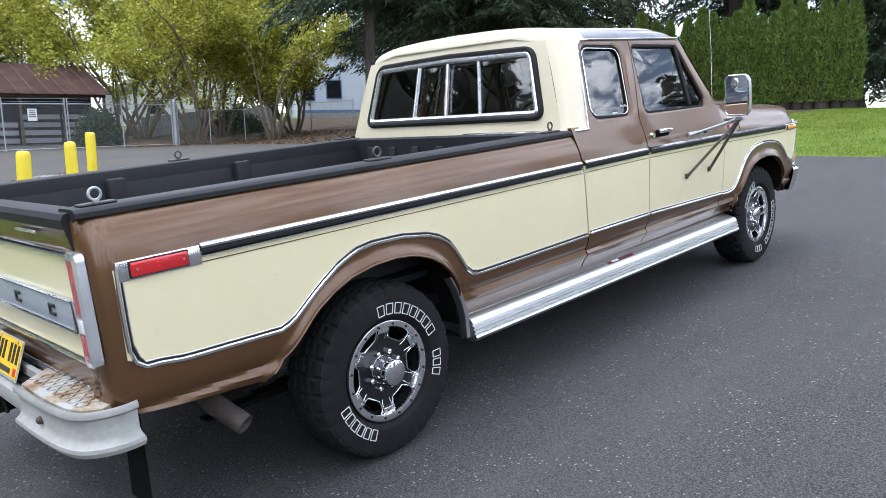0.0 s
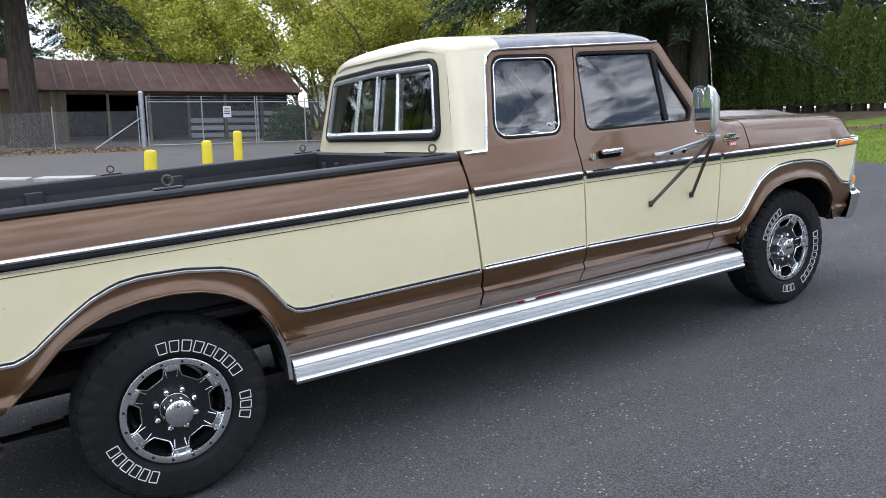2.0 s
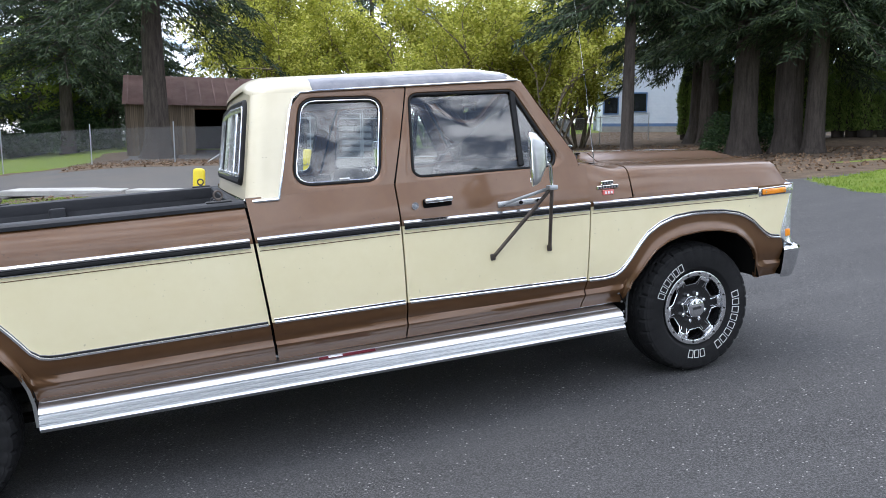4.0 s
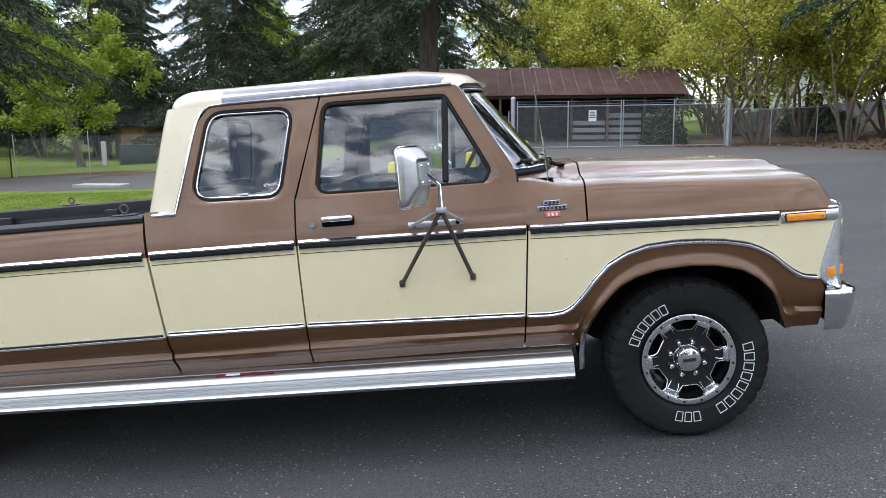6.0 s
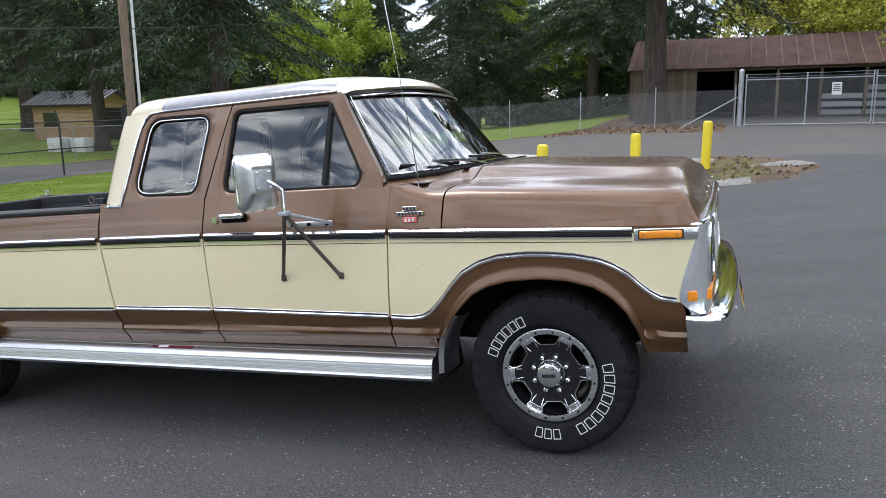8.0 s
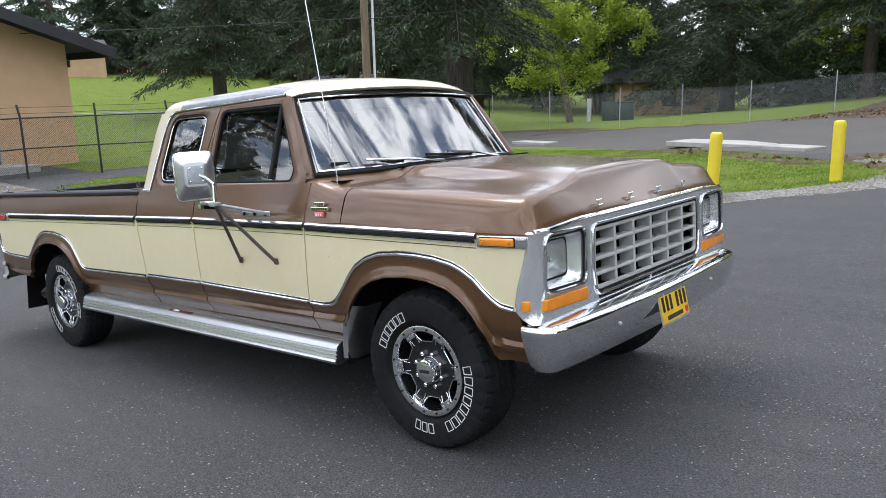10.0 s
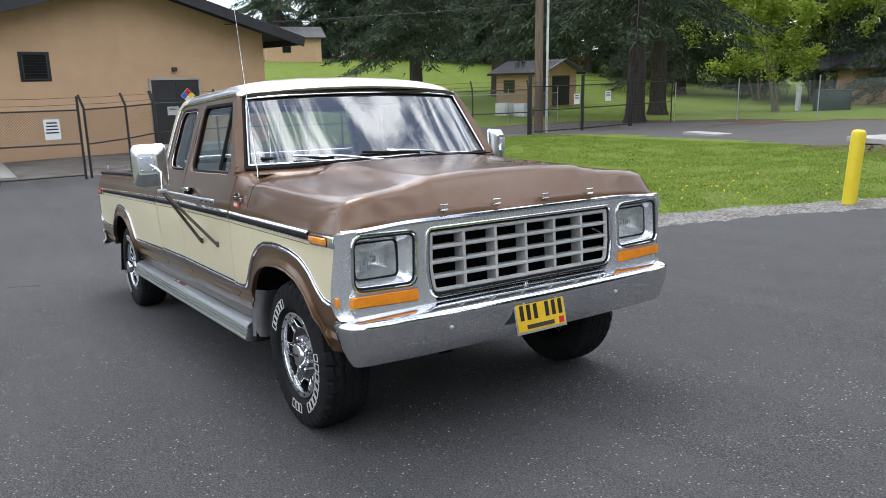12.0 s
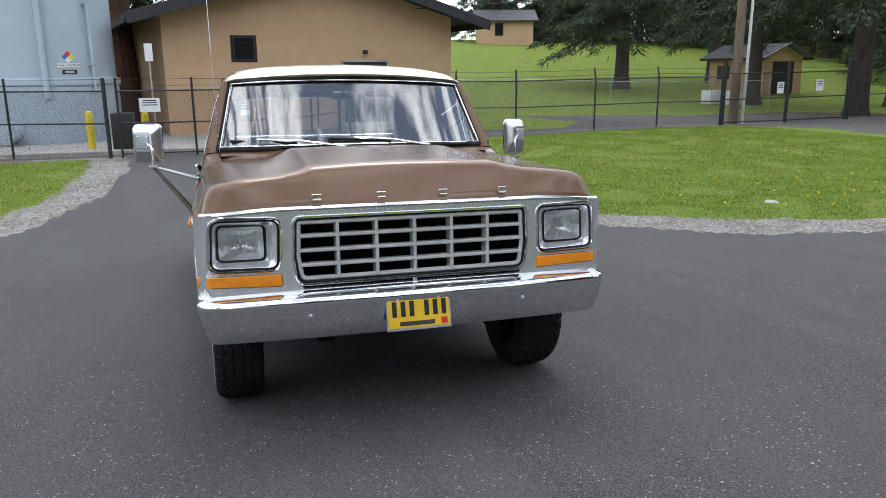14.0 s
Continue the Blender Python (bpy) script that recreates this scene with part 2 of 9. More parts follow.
# ---------------------------------------------------------------- the lie of the land
def height(x, y):
    """The ground: the sloping drive under the truck, level yards beyond, a hill behind the huts."""
    plane = 0.0766 * x - 0.0148 * y
    near = knots(x, ((-140, 6.5), (-90, 5.4), (-75, 4.6), (-40, -0.1), (-28, -0.45), (-16, -0.42), (-8, -0.38), (-4, -0.26), (0, 0), (8, 0.58), (12, 0.84), (20, 1.25), (35, 2.0), (70, 2.4)))
    far = knots(x, ((-140, 7.0), (-90, 5.7), (-76, 4.8), (-42, 0.2), (-26, -0.35), (-18, -0.08), (-12, 0.16), (-6, 0.34), (0, 0.80), (5, 0.85), (18, 0.92), (26, 1.5), (36, 2.1), (70, 2.6)))
    z = near + (far - near) * step(5, 27, y) + 0.03 * max(0.0, y - 33) * step(33, 45, y) * step(-14, -3, x) - 0.2 * step(33, 45, y) * step(-14, -18, x) * step(-36, -30, x)
    z += 0.017 * min(max(-x - 3.0, 0.0), 20.0) * (1 - step(10, 22, y))
    r = math.hypot((x - 2.0) / 1.25, y + 0.8)
    return plane + (z - plane) * step(4.6, 7.5, r)


def inside(p, poly):
    x, y = p
    c = False
    for (ax, ay), (bx, by) in zip(poly, poly[1:] + poly[:1]):
        if (ay > y) != (by > y) and x < (bx - ax) * (y - ay) / (by - ay) + ax:
            c = not c
    return c


def off_edge(p, poly):
    """Distance to an outline, positive inside."""
    best = 1e9
    px, py = p
    for (ax, ay), (bx, by) in zip(poly, poly[1:] + poly[:1]):
        dx, dy = bx - ax, by - ay
        t = clamp01(((px - ax) * dx + (py - ay) * dy) / (dx * dx + dy * dy + 1e-9))
        best = min(best, math.hypot(px - ax - t * dx, py - ay - t * dy))
    return best if inside(p, poly) else -best


# lawns by the drive
LAWN_HUT = [(3.3, 10.6), (1.4, 9.3), (0.35, 8.0), (-0.4, 6.1), (-2.1, 4.9), (-5.5, 3.3), (-9.5, 2.6), (-13.2, 2.9), (-15.2, 6.5), (-15.4, 12.2), (-15.2, 17.2), (-12.4, 18.4), (-6.5, 18.0), (-2.0, 16.4), (0.6, 14.8), (2.4, 13.6), (3.4, 12.2)]
LAWN_TANK = [(-4.6, -4.55), (-7.9, -3.85), (-11.5, -3.75), (-13.6, -3.95), (-13.6, -40), (-9, -40), (-4.5, -15), (-2.6, -8.0), (-3.2, -5.6)]
LAWN_HEDGE = [(11.7, 1.6), (12.1, 5.0), (13.6, 7.6), (20, 8.6), (34, 7.8), (60, 4), (60, -40), (30, -40), (14, -12), (11.9, -4)]
LAWN_BACK = [(18.0, 11.0), (24, 12.6), (32, 12.0), (60, 10), (60, 7.0), (34, 9.2), (24, 9.8)]
GRASS_FIELD = [(-12.0, 24.6), (-7.2, 28.2), (-4.0, 31.4), (-2.6, 36), (-2.4, 44), (30, 47), (60, 50), (120, 120), (-160, 160), (-160, -60), (-27, -60), (-25, -14), (-24, 12), (-25, 20), (-19, 25.4), (-15.4, 24.8)]
GRASS_ISLE = [(-17.5, 7.2), (-17.2, 11.6), (-19.5, 13.2), (-24, 12.0), (-25, 7.5)]


def zone(x, y):
    """Which surface lies here: asphalt 0, grass 1, gravel 2, bare earth 3, old asphalt 4, concrete 5."""
    w = 0.22 * noise.noise(Vector((x * 0.9, y * 0.9, 3.0))) + 0.10 * noise.noise(Vector((x * 3.1, y * 3.1, 7.0)))
    g = max(off_edge((x, y), L) for L in (LAWN_HUT, LAWN_TANK, LAWN_HEDGE, LAWN_BACK, GRASS_FIELD, GRASS_ISLE))
    if g + w > 0:
        if -24 < x < -10.4 + 3 * w and 20.5 < y < 27.5 + 4 * w:
            return 3
        if x > -8 and x < 4 and y > 13.2 and y < 17 and off_edge((x, y), LAWN_HUT) + 2.5 * w < 0.8 and x > -4:
            return 3
        return 1
    d = max(off_edge((x, y), LAWN_HUT), off_edge((x, y), LAWN_TANK))
    if d > -0.95 - 0.4 * w and y < 11.5 and x > -14:
        return 2
    if 2.2 < x < 6.4 and 9.6 < y < 15.6 and (x - 4.2) ** 2 / 4.4 + (y - 12.9) ** 2 / 8.0 + w < 1:
        return 2 if noise.noise(Vector((x * 0.7, y * 0.7, 1))) > 0.3 else 3
    if off_edge((x, y), GRASS_FIELD) > -1.7 + w and x < 3.4 and y > 18.5 and x > -11.5:
        return 3
    if -2.6 < x < 4.4 and 25 < y < 36:
        return 3
    if x > 12.6 and y > 8 and not (x < 17 and y > 13.0 and y < 30.0):
        return 3
    if x < -14.4 and x > -26 and y > -14 and y < 4.5:
        return 2
    return 0 if y < 15 else 4


def ground_mats():
    k = Nodes("asphalt", (0.05, 0.05, 0.05), 0.85, 0, 0.2)
    grit, fine, big, patch = k.noise(105, 5, 0.85), k.noise(90, 4, 0.65), k.noise(0.55, 6, 0.6), k.noise(3.0, 6, 0.7)
    c = k.ramp(grit, [(0.40, (0.019, 0.0185, 0.019)), (0.50, (0.058, 0.057, 0.058)), (0.62, (0.170, 0.168, 0.167))])
    c = k.mix(k.ramp(big, [(0.35, (0, 0, 0)), (0.7, (0.35, 0.35, 0.35))]), c, (0.085, 0.084, 0.085))
    c = k.mix(k.ramp(k.noise(1.4, 5, 0.6, (0.25, 1.6, 1.0)), [(0.40, (0, 0, 0)), (0.72, (0.40, 0.40, 0.40))]), c, (0.104, 0.103, 0.103))
    vor = k.n("ShaderNodeTexVoronoi", Scale=30.0)
    k.l(k.co.outputs["Object"], vor.inputs["Vector"])
    chips = k.math("MULTIPLY", k.math("LESS_THAN", vor.outputs["Distance"], 0.16), k.math("GREATER_THAN", patch, 0.51))
    c = k.mix(chips, c, (0.27, 0.26, 0.25))
    k.color(c).rough(fine, 0.72, 0.95).bump(k.math("ADD", grit, fine), 0.9, 0.006)
    asphalt = k.mat
    k = Nodes("old_asphalt", (0.1, 0.1, 0.1), 0.9, 0, 0.3)
    c = k.ramp(k.noise(150, 4, 0.7), [(0.35, (0.055, 0.053, 0.05)), (0.65, (0.12, 0.115, 0.108))])
    c = k.mix(k.ramp(k.noise(0.6, 6), [(0.4, (0, 0, 0)), (0.65, (0.6, 0.6, 0.6))]), c, (0.115, 0.10, 0.085))
    k.color(c).bump(k.noise(120, 4), 0.4, 0.004)
    old = k.mat
    k = Nodes("turf", (0.07, 0.13, 0.02), 0.9, 0, 0.15)
    c = k.ramp(k.noise(38, 6, 0.7), [(0.32, (0.060, 0.105, 0.012)), (0.52, (0.165, 0.245, 0.032)), (0.72, (0.300, 0.350, 0.080))])
    c = k.mix(k.ramp(k.noise(0.8, 6, 0.65), [(0.42, (0, 0, 0)), (0.68, (0.6, 0.6, 0.6))]), c, (0.235, 0.255, 0.080))
    c = k.mix(k.ramp(k.noise(4.0, 5), [(0.58, (0, 0, 0)), (0.72, (0.5, 0.5, 0.5))]), c, (0.11, 0.105, 0.045))
    k.color(c).bump(k.math("ADD", k.noise(70, 5), k.math("MULTIPLY", k.noise(9, 4), 2.5)), 1.0, 0.04)
    turf = k.mat
    k = Nodes("gravel", (0.3, 0.3, 0.28), 0.9, 0, 0.3)
    vor = k.n("ShaderNodeTexVoronoi", Scale=34.0)
    k.l(k.co.outputs["Object"], vor.inputs["Vector"])
    c = k.ramp(vor.outputs["Color"], [(0.1, (0.09, 0.085, 0.077)), (0.5, (0.205, 0.195, 0.182)), (0.9, (0.37, 0.36, 0.34))])
    c = k.mix(k.ramp(k.noise(1.6, 6), [(0.42, (0, 0, 0)), (0.62, (0.8, 0.8, 0.8))]), c, (0.135, 0.105, 0.075))
    k.color(c).bump(k.math("SUBTRACT", 1.0, vor.outputs["Distance"]), 0.9, 0.02)
    gravel = k.mat
    earth = vary("bare_earth", (0.060, 0.042, 0.028), (0.155, 0.115, 0.080), 2.2, (0.9, 1.0), 0, 45, 0.8, 0.02, 0.2)
    return [asphalt, turf, gravel, earth, old]


GROUND_MATS = ground_mats()


def axis_steps(near_lo, near_hi, fine, lo, hi, grow=1.16):
    vals = list(np.arange(near_lo, near_hi + 1e-6, fine))
    s, v = fine, near_hi
    while v < hi:
        s *= grow
        v += s
        vals.append(v)
    s, v = fine, near_lo
    while v > lo:
        s *= grow
        v -= s
        vals.insert(0, v)
    return vals


def build_ground():
    xs = axis_steps(-15, 14, 0.145, -1500, 1500, 1.13)
    ys = axis_steps(-9, 16, 0.145, -1500, 1500, 1.13)
    verts, faces, slots = [], [], []
    for y in ys:
        for x in xs:
            verts.append((x, y, height(x, y)))
    n = len(xs)
    kinds = np.zeros((len(ys) - 1, n - 1), int)
    for j in range(len(ys) - 1):
        for i in range(n - 1):
            cx, cy = (xs[i] + xs[i + 1]) / 2, (ys[j] + ys[j + 1]) / 2
            faces.append((j * n + i, j * n + i + 1, (j + 1) * n + i + 1, (j + 1) * n + i))
            slots.append(zone(cx, cy))
    me = bpy.data.meshes.new("ground")
    me.from_pydata(verts, [], faces)
    for m in GROUND_MATS:
        me.materials.append(m)
    me.polygons.foreach_set("material_index", slots)
    me.shade_smooth()
    ob = new("ground", me)
    tagged(ob, "dark asphalt drive with gravel edges, mown lawns and bare earth", "ground", kind="structure")


build_ground()

# ---------------------------------------------------------------- surfaces of buildings
M["tan_wall"] = vary("tan_painted_block", (0.50, 0.325, 0.190), (0.56, 0.370, 0.222), 1.5, (0.75, 0.9), 0, 40, 0.2, 0.004)
M["dark_fascia"] = vary("dark_fascia", (0.016, 0.016, 0.020), (0.030, 0.029, 0.034), 3, (0.5, 0.7), 0, 50, 0.1)
M["dark_door"] = vary("dark_door_paint", (0.022, 0.022, 0.024), (0.032, 0.032, 0.034), 3, (0.4, 0.55), 0, 60, 0.05)
M["concrete"] = vary("concrete", (0.30, 0.29, 0.27), (0.44, 0.43, 0.40), 2.0, (0.8, 0.95), 0, 70, 0.3, 0.004)
M["black_steel"] = vary("black_coated_steel", (0.012, 0.012, 0.013), (0.024, 0.024, 0.025), 8, (0.4, 0.6), 0, 80, 0.05)
M["galv"] = vary("galvanised_steel", (0.32, 0.34, 0.36), (0.50, 0.52, 0.54), 9, (0.4, 0.6), 0.55, 70, 0.08)
M["rust_roof"] = vary("rusted_sheet_roof", (0.125, 0.060, 0.048), (0.215, 0.135, 0.115), 1.2, (0.55, 0.8), 0.15, 30, 0.2, 0.004, stretch=(1, 1, 0.5))
M["old_wood"] = vary("weathered_brown_boards", (0.085, 0.062, 0.042), (0.165, 0.125, 0.085), 2.5, (0.8, 0.95), 0, 40, 0.4, 0.004, stretch=(6, 6, 0.6), per_object=0.5)
M["grey_boards"] = vary("grey_boards", (0.22, 0.23, 0.24), (0.36, 0.37, 0.38), 2.5, (0.75, 0.9), 0, 40, 0.3, 0.004, stretch=(0.6, 6, 6), per_object=0.35)
M["dark_wood"] = vary("dark_old_timber", (0.028, 0.022, 0.018), (0.060, 0.047, 0.037), 3, (0.85, 0.95), 0, 40, 0.3)
M["yellow"] = vary("yellow_safety_paint", (0.74, 0.56, 0.020), (0.80, 0.64, 0.045), 4, (0.35, 0.5), 0, 60, 0.06)
M["pole_wood"] = vary("grey_brown_pole_wood", (0.115, 0.080, 0.055), (0.235, 0.175, 0.125), 2.0, (0.85, 0.95), 0, 40, 0.5, 0.006, stretch=(8, 8, 0.5))
M["grey_metal_roof"] = vary("grey_standing_seam", (0.135, 0.135, 0.145), (0.235, 0.235, 0.245), 1.5, (0.45, 0.65), 0.3, 40, 0.08)
M["blue_grey"] = vary("blue_grey_tank_paint", (0.37, 0.44, 0.50), (0.43, 0.50, 0.56), 1.5, (0.4, 0.55), 0, 60, 0.08)
M["green_box"] = vary("dark_green_enamel", (0.022, 0.045, 0.034), (0.032, 0.060, 0.046), 4, (0.4, 0.55), 0, 60, 0.05)
M["white"] = vary("white_paint", (0.66, 0.67, 0.67), (0.78, 0.79, 0.79), 3, (0.4, 0.6), 0, 60, 0.05)
M["pale_blue"] = vary("pale_blue_siding", (0.60, 0.68, 0.75), (0.68, 0.75, 0.81), 2, (0.6, 0.8), 0, 50, 0.08)
M["blue_trim"] = vary("blue_trim", (0.10, 0.19, 0.36), (0.14, 0.24, 0.42), 3, (0.5, 0.7), 0, 50, 0.05)
M["shingle"] = vary("brown_shingles", (0.075, 0.06, 0.05), (0.14, 0.115, 0.10), 3, (0.85, 0.95), 0, 20, 0.5, 0.01)
M["dark_glass"] = vary("dark_window", (0.010, 0.012, 0.014), (0.022, 0.025, 0.028), 1, (0.04, 0.08), 0, 20, 0.0, spec=0.8)
M["brick_red"] = vary("red_brown_fence", (0.20, 0.065, 0.035), (0.28, 0.10, 0.06), 3, (0.8, 0.95), 0, 40, 0.2)
M["sign_white"] = vary("white_sign", (0.72, 0.73, 0.73), (0.80, 0.80, 0.80), 3, (0.35, 0.5), 0, 60, 0.0)
M["ink"] = Nodes("black_ink", (0.015, 0.015, 0.016), 0.5).mat
M["sign_red"] = Nodes("red_ink", (0.62, 0.030, 0.030), 0.45).mat
M["sign_blue"] = Nodes("blue_ink", (0.035, 0.13, 0.52), 0.45).mat
M["sign_yellow"] = Nodes("yellow_ink", (0.82, 0.62, 0.02), 0.45).mat
M["chain_black"] = chain_mat("black_chain_link", (0.012, 0.012, 0.013), 0.12, 0.062, 0.0)
M["chain_galv"] = chain_mat("galvanised_chain_link", (0.30, 0.31, 0.32), 0.085, 0.062, 0.4)


def at_ground(x, y, rz=0.0, dz=0.0):
    return pose(x, y, height(x, y) + dz, 0, 0, rz)


def writing(text, size, material, parent, m, name="lettering"):
    cu = bpy.data.curves.new(name, "FONT")
    cu.body, cu.size, cu.align_x, cu.align_y, cu.extrude = text, size, "CENTER", "CENTER", 0.0008
    tmp = bpy.data.objects.new("tmp", cu)
    me = bpy.data.meshes.new_from_object(tmp)
    bpy.data.objects.remove(tmp)
    me.materials.clear()
    me.materials.append(material)
    ob = new(name, me)
    ob.parent = parent
    ob.matrix_basis = m
    return ob


# ---------------------------------------------------------------- yellow bollards
def bollard(x, y, h, lean=(0, 0), label="yellow painted steel bollard standing at the drive's edge"):
    t = thing("bollard", at_ground(x, y) @ pose(0, 0, 0, lean[0], lean[1], 0), label, "bollard", "yellow bollards along the yard")
    bm = bmesh.new()
    lathe(bm, [(0.001, h), (0.05, h - 0.004), (0.085, h - 0.018), (0.098, h - 0.05), (0.100, h - 0.12), (0.100, -0.1)], 28, "z")
    part("post", bm, M["yellow"], t)
    return t


bollard(1.50, 8.86, 1.10, (0, 2.5))
bollard(2.91, 10.85, 1.04)
bollard(4.14, 13.19, 1.04, (0, 1))


# ---------------------------------------------------------------- chain-link fences
def link_panel(parent, a, b, za, zb, lo, hi, material):
    """A sheet of woven wire between two posts, given in the parent's frame."""
    a, b = Vector(a), Vector(b)
    L = (b - a).length
    me = bpy.data.meshes.new("chain_link")
    me.from_pydata([(a.x, a.y, za + lo), (b.x, b.y, zb + lo), (b.x, b.y, zb + hi), (a.x, a.y, za + hi)], [], [(0, 1, 2, 3)])
    uv = me.uv_layers.new(name="UVMap")
    for i, c in enumerate(((0, lo), (L, lo), (L, hi), (0, hi))):
        uv.data[i].uv = c
    me.materials.append(material)
    ob = new("chain_link", me)
    ob.parent = parent
    return ob


def fence(name, pts, h, steel, link, label, group, tip=0.3, r_post=0.028, rails=(1.0,), barbed=0, bottom=0.05, arm=0.0, thick=()):
    """A run of posts, rails and woven wire along ground points."""
    x0, y0 = pts[0]
    t = thing(name, pose(x0, y0, 0), label, "fence", group)
    loc = [Vector((x - x0, y - y0, height(x, y))) for x, y in pts]
    for i, p in enumerate(loc):
        bm = bmesh.new()
        r = r_post * (1.7 if i in thick else 1.0)
        q = p + Vector((0, 0, h + (tip if not arm else 0.03)))
        way = [p - Vector((0, 0, 0.15)), q]
        if arm:
            d = (loc[min(i + 1, len(loc) - 1)] - loc[max(i - 1, 0)])
            nrm = Vector((-d.y, d.x, 0)).normalized()
            way.append(q + nrm * arm + Vector((0, 0, tip)))
        tube(bm, way, r, 10)
        part("post", bm, steel, t)
    for a, b in zip(loc, loc[1:]):
        link_panel(t, (a.x, a.y, 0), (b.x, b.y, 0), a.z, b.z, bottom, h, link)
        for k in rails:
            bm = bmesh.new()
            up = Vector((0, 0, h * k))
            tube(bm, [a + up, b + up], 0.021, 8)
            part("rail", bm, steel, t)
        for s in range(barbed):
            bm = bmesh.new()
            up = Vector((0, 0, h + tip * (s + 0.8) / barbed))
            mid = (a + b) / 2 + up - Vector((0, 0, 0.015))
            tube(bm, [a + up, mid, b + up], 0.006, 5)
            part("barbed_wire", bm, steel, t)
    return t


BLK = "black chain-link fence with barbed wire on top round the building yard"
fence("yard_fence", [(-15.6, -13.3), (-15.2, -9.6), (-14.4, -5.9), (-13.75, -3.45)], 1.75, M["black_steel"], M["chain_black"], BLK, "black fences", 0.34, 0.032, (1.0, 0.52), 2, thick=(3,))
fence("yard_gate", [(-13.75, -3.15), (-13.72, -1.25), (-13.75, 0.7)], 1.75, M["black_steel"], M["chain_black"], "black chain-link sliding gate across the drive", "black fences", 0.34, 0.032, (1.0, 0.52, 0.06), 2)
fence("yard_fence", [(-13.85, 0.85), (-15.1, 2.1), (-16.6, 3.2), (-17.3, 5.3), (-16.9, 7.3), (-15.9, 9.1), (-15.75, 12.0), (-16.2, 14.8), (-15.65, 17.1)], 1.75, M["black_steel"], M["chain_black"], BLK, "black fences", 0.34, 0.032, (1.0, 0.5), 2, arm=0.12, thick=(2,))
fence("swing_gate", [(-15.65, 17.2), (-15.62, 20.0), (-15.59, 22.8)], 1.85, M["black_steel"], M["chain_black"], "black double gate with mesh and barbed wire, closed across the track", "black fences", 0.42, 0.04, (1.0, 0.5, 0.05), 2, thick=(0, 1, 2))
fence("yard_fence", [(-15.6, 22.95), (-16.07, 26.1)], 1.85, M["black_steel"], M["chain_black"], BLK, "black fences", 0.34, 0.03, (1.0, 0.5), 2)

GLV = "weathered galvanised chain-link fence beside the track"
fence("field_fence", [(-15.95, 26.2), (-13.2, 27.0), (-9.9, 27.6), (-7.7, 29.2), (-5.2, 30.6), (-1.9, 30.9), (1.45, 30.7), (4.75, 30.9)], 1.55, M["galv"], M["chain_galv"], GLV, "grey fences", 0.22, 0.024, (), 0)
fence("shed_gate", [(5.15, 31.0), (7.5, 31.0), (9.95, 31.05)], 1.95, M["galv"], M["chain_galv"], "galvanised chain-link double gate, closed in front of the shed", "grey fences", 0.25, 0.03, (1.0, 0.04), 2)
fence("shed_gate", [(10.05, 31.05), (12.4, 31.1), (14.75, 31.1)], 1.95, M["galv"], M["chain_galv"], "galvanised chain-link double gate, closed in front of the shed", "grey fences", 0.25, 0.03, (1.0, 0.04), 2)
fence("lot_fence", [(15.05, 31.1), (17.2, 32.0), (19.8, 33.0), (22.8, 34.6), (26.5, 36.2), (31, 37.5)], 1.7, M["galv"], M["chain_galv"], "sagging galvanised chain-link fence at the lot's end", "grey fences", 0.1, 0.028, (1.0,), 0)
fence("road_fence", [(-27, 9), (-27.5, 14), (-27, 19), (-25.5, 24), (-24.8, 27)], 1.6, M["galv"], M["chain_galv"], "grey chain-link fence along the foot of the hill", "grey fences", 0.3, 0.024, (1.0,), 0)
for gx, gy, gh in ((4.95, 31.0, 2.42), (14.9, 31.1, 2.2)):
    t = thing("gate_post", at_ground(gx, gy), "thick galvanised gate post with a cap", "post", "gate posts")
    bm = bmesh.new()
    lathe(bm, [(0.001, gh), (0.06, gh - 0.02), (0.115, gh - 0.09), (0.118, gh - 0.12), (0.105, gh - 0.125), (0.105, -0.1)], 24, "z")
    part("post", bm, M["galv"], t)
    for hz in (0.35, 1.0, 1.65):
        bm = bmesh.new()
        lathe(bm, [(0.112, hz - 0.03), (0.122, hz - 0.03), (0.122, hz + 0.03), (0.112, hz + 0.03)], 20, "z")
        part("band", bm, M["galv"], t)
t = thing("brace_rod", pose(0, 0, 0), "galvanised brace rod leaning on the gate post", "rod")
bm = bmesh.new()
tube(bm, [(4.85, 30.95, height(5, 31) + 1.25), (2.7, 28.2, height(2.7, 28.2) + 0.05)], 0.025, 8)
part("rod", bm, M["galv"], t)


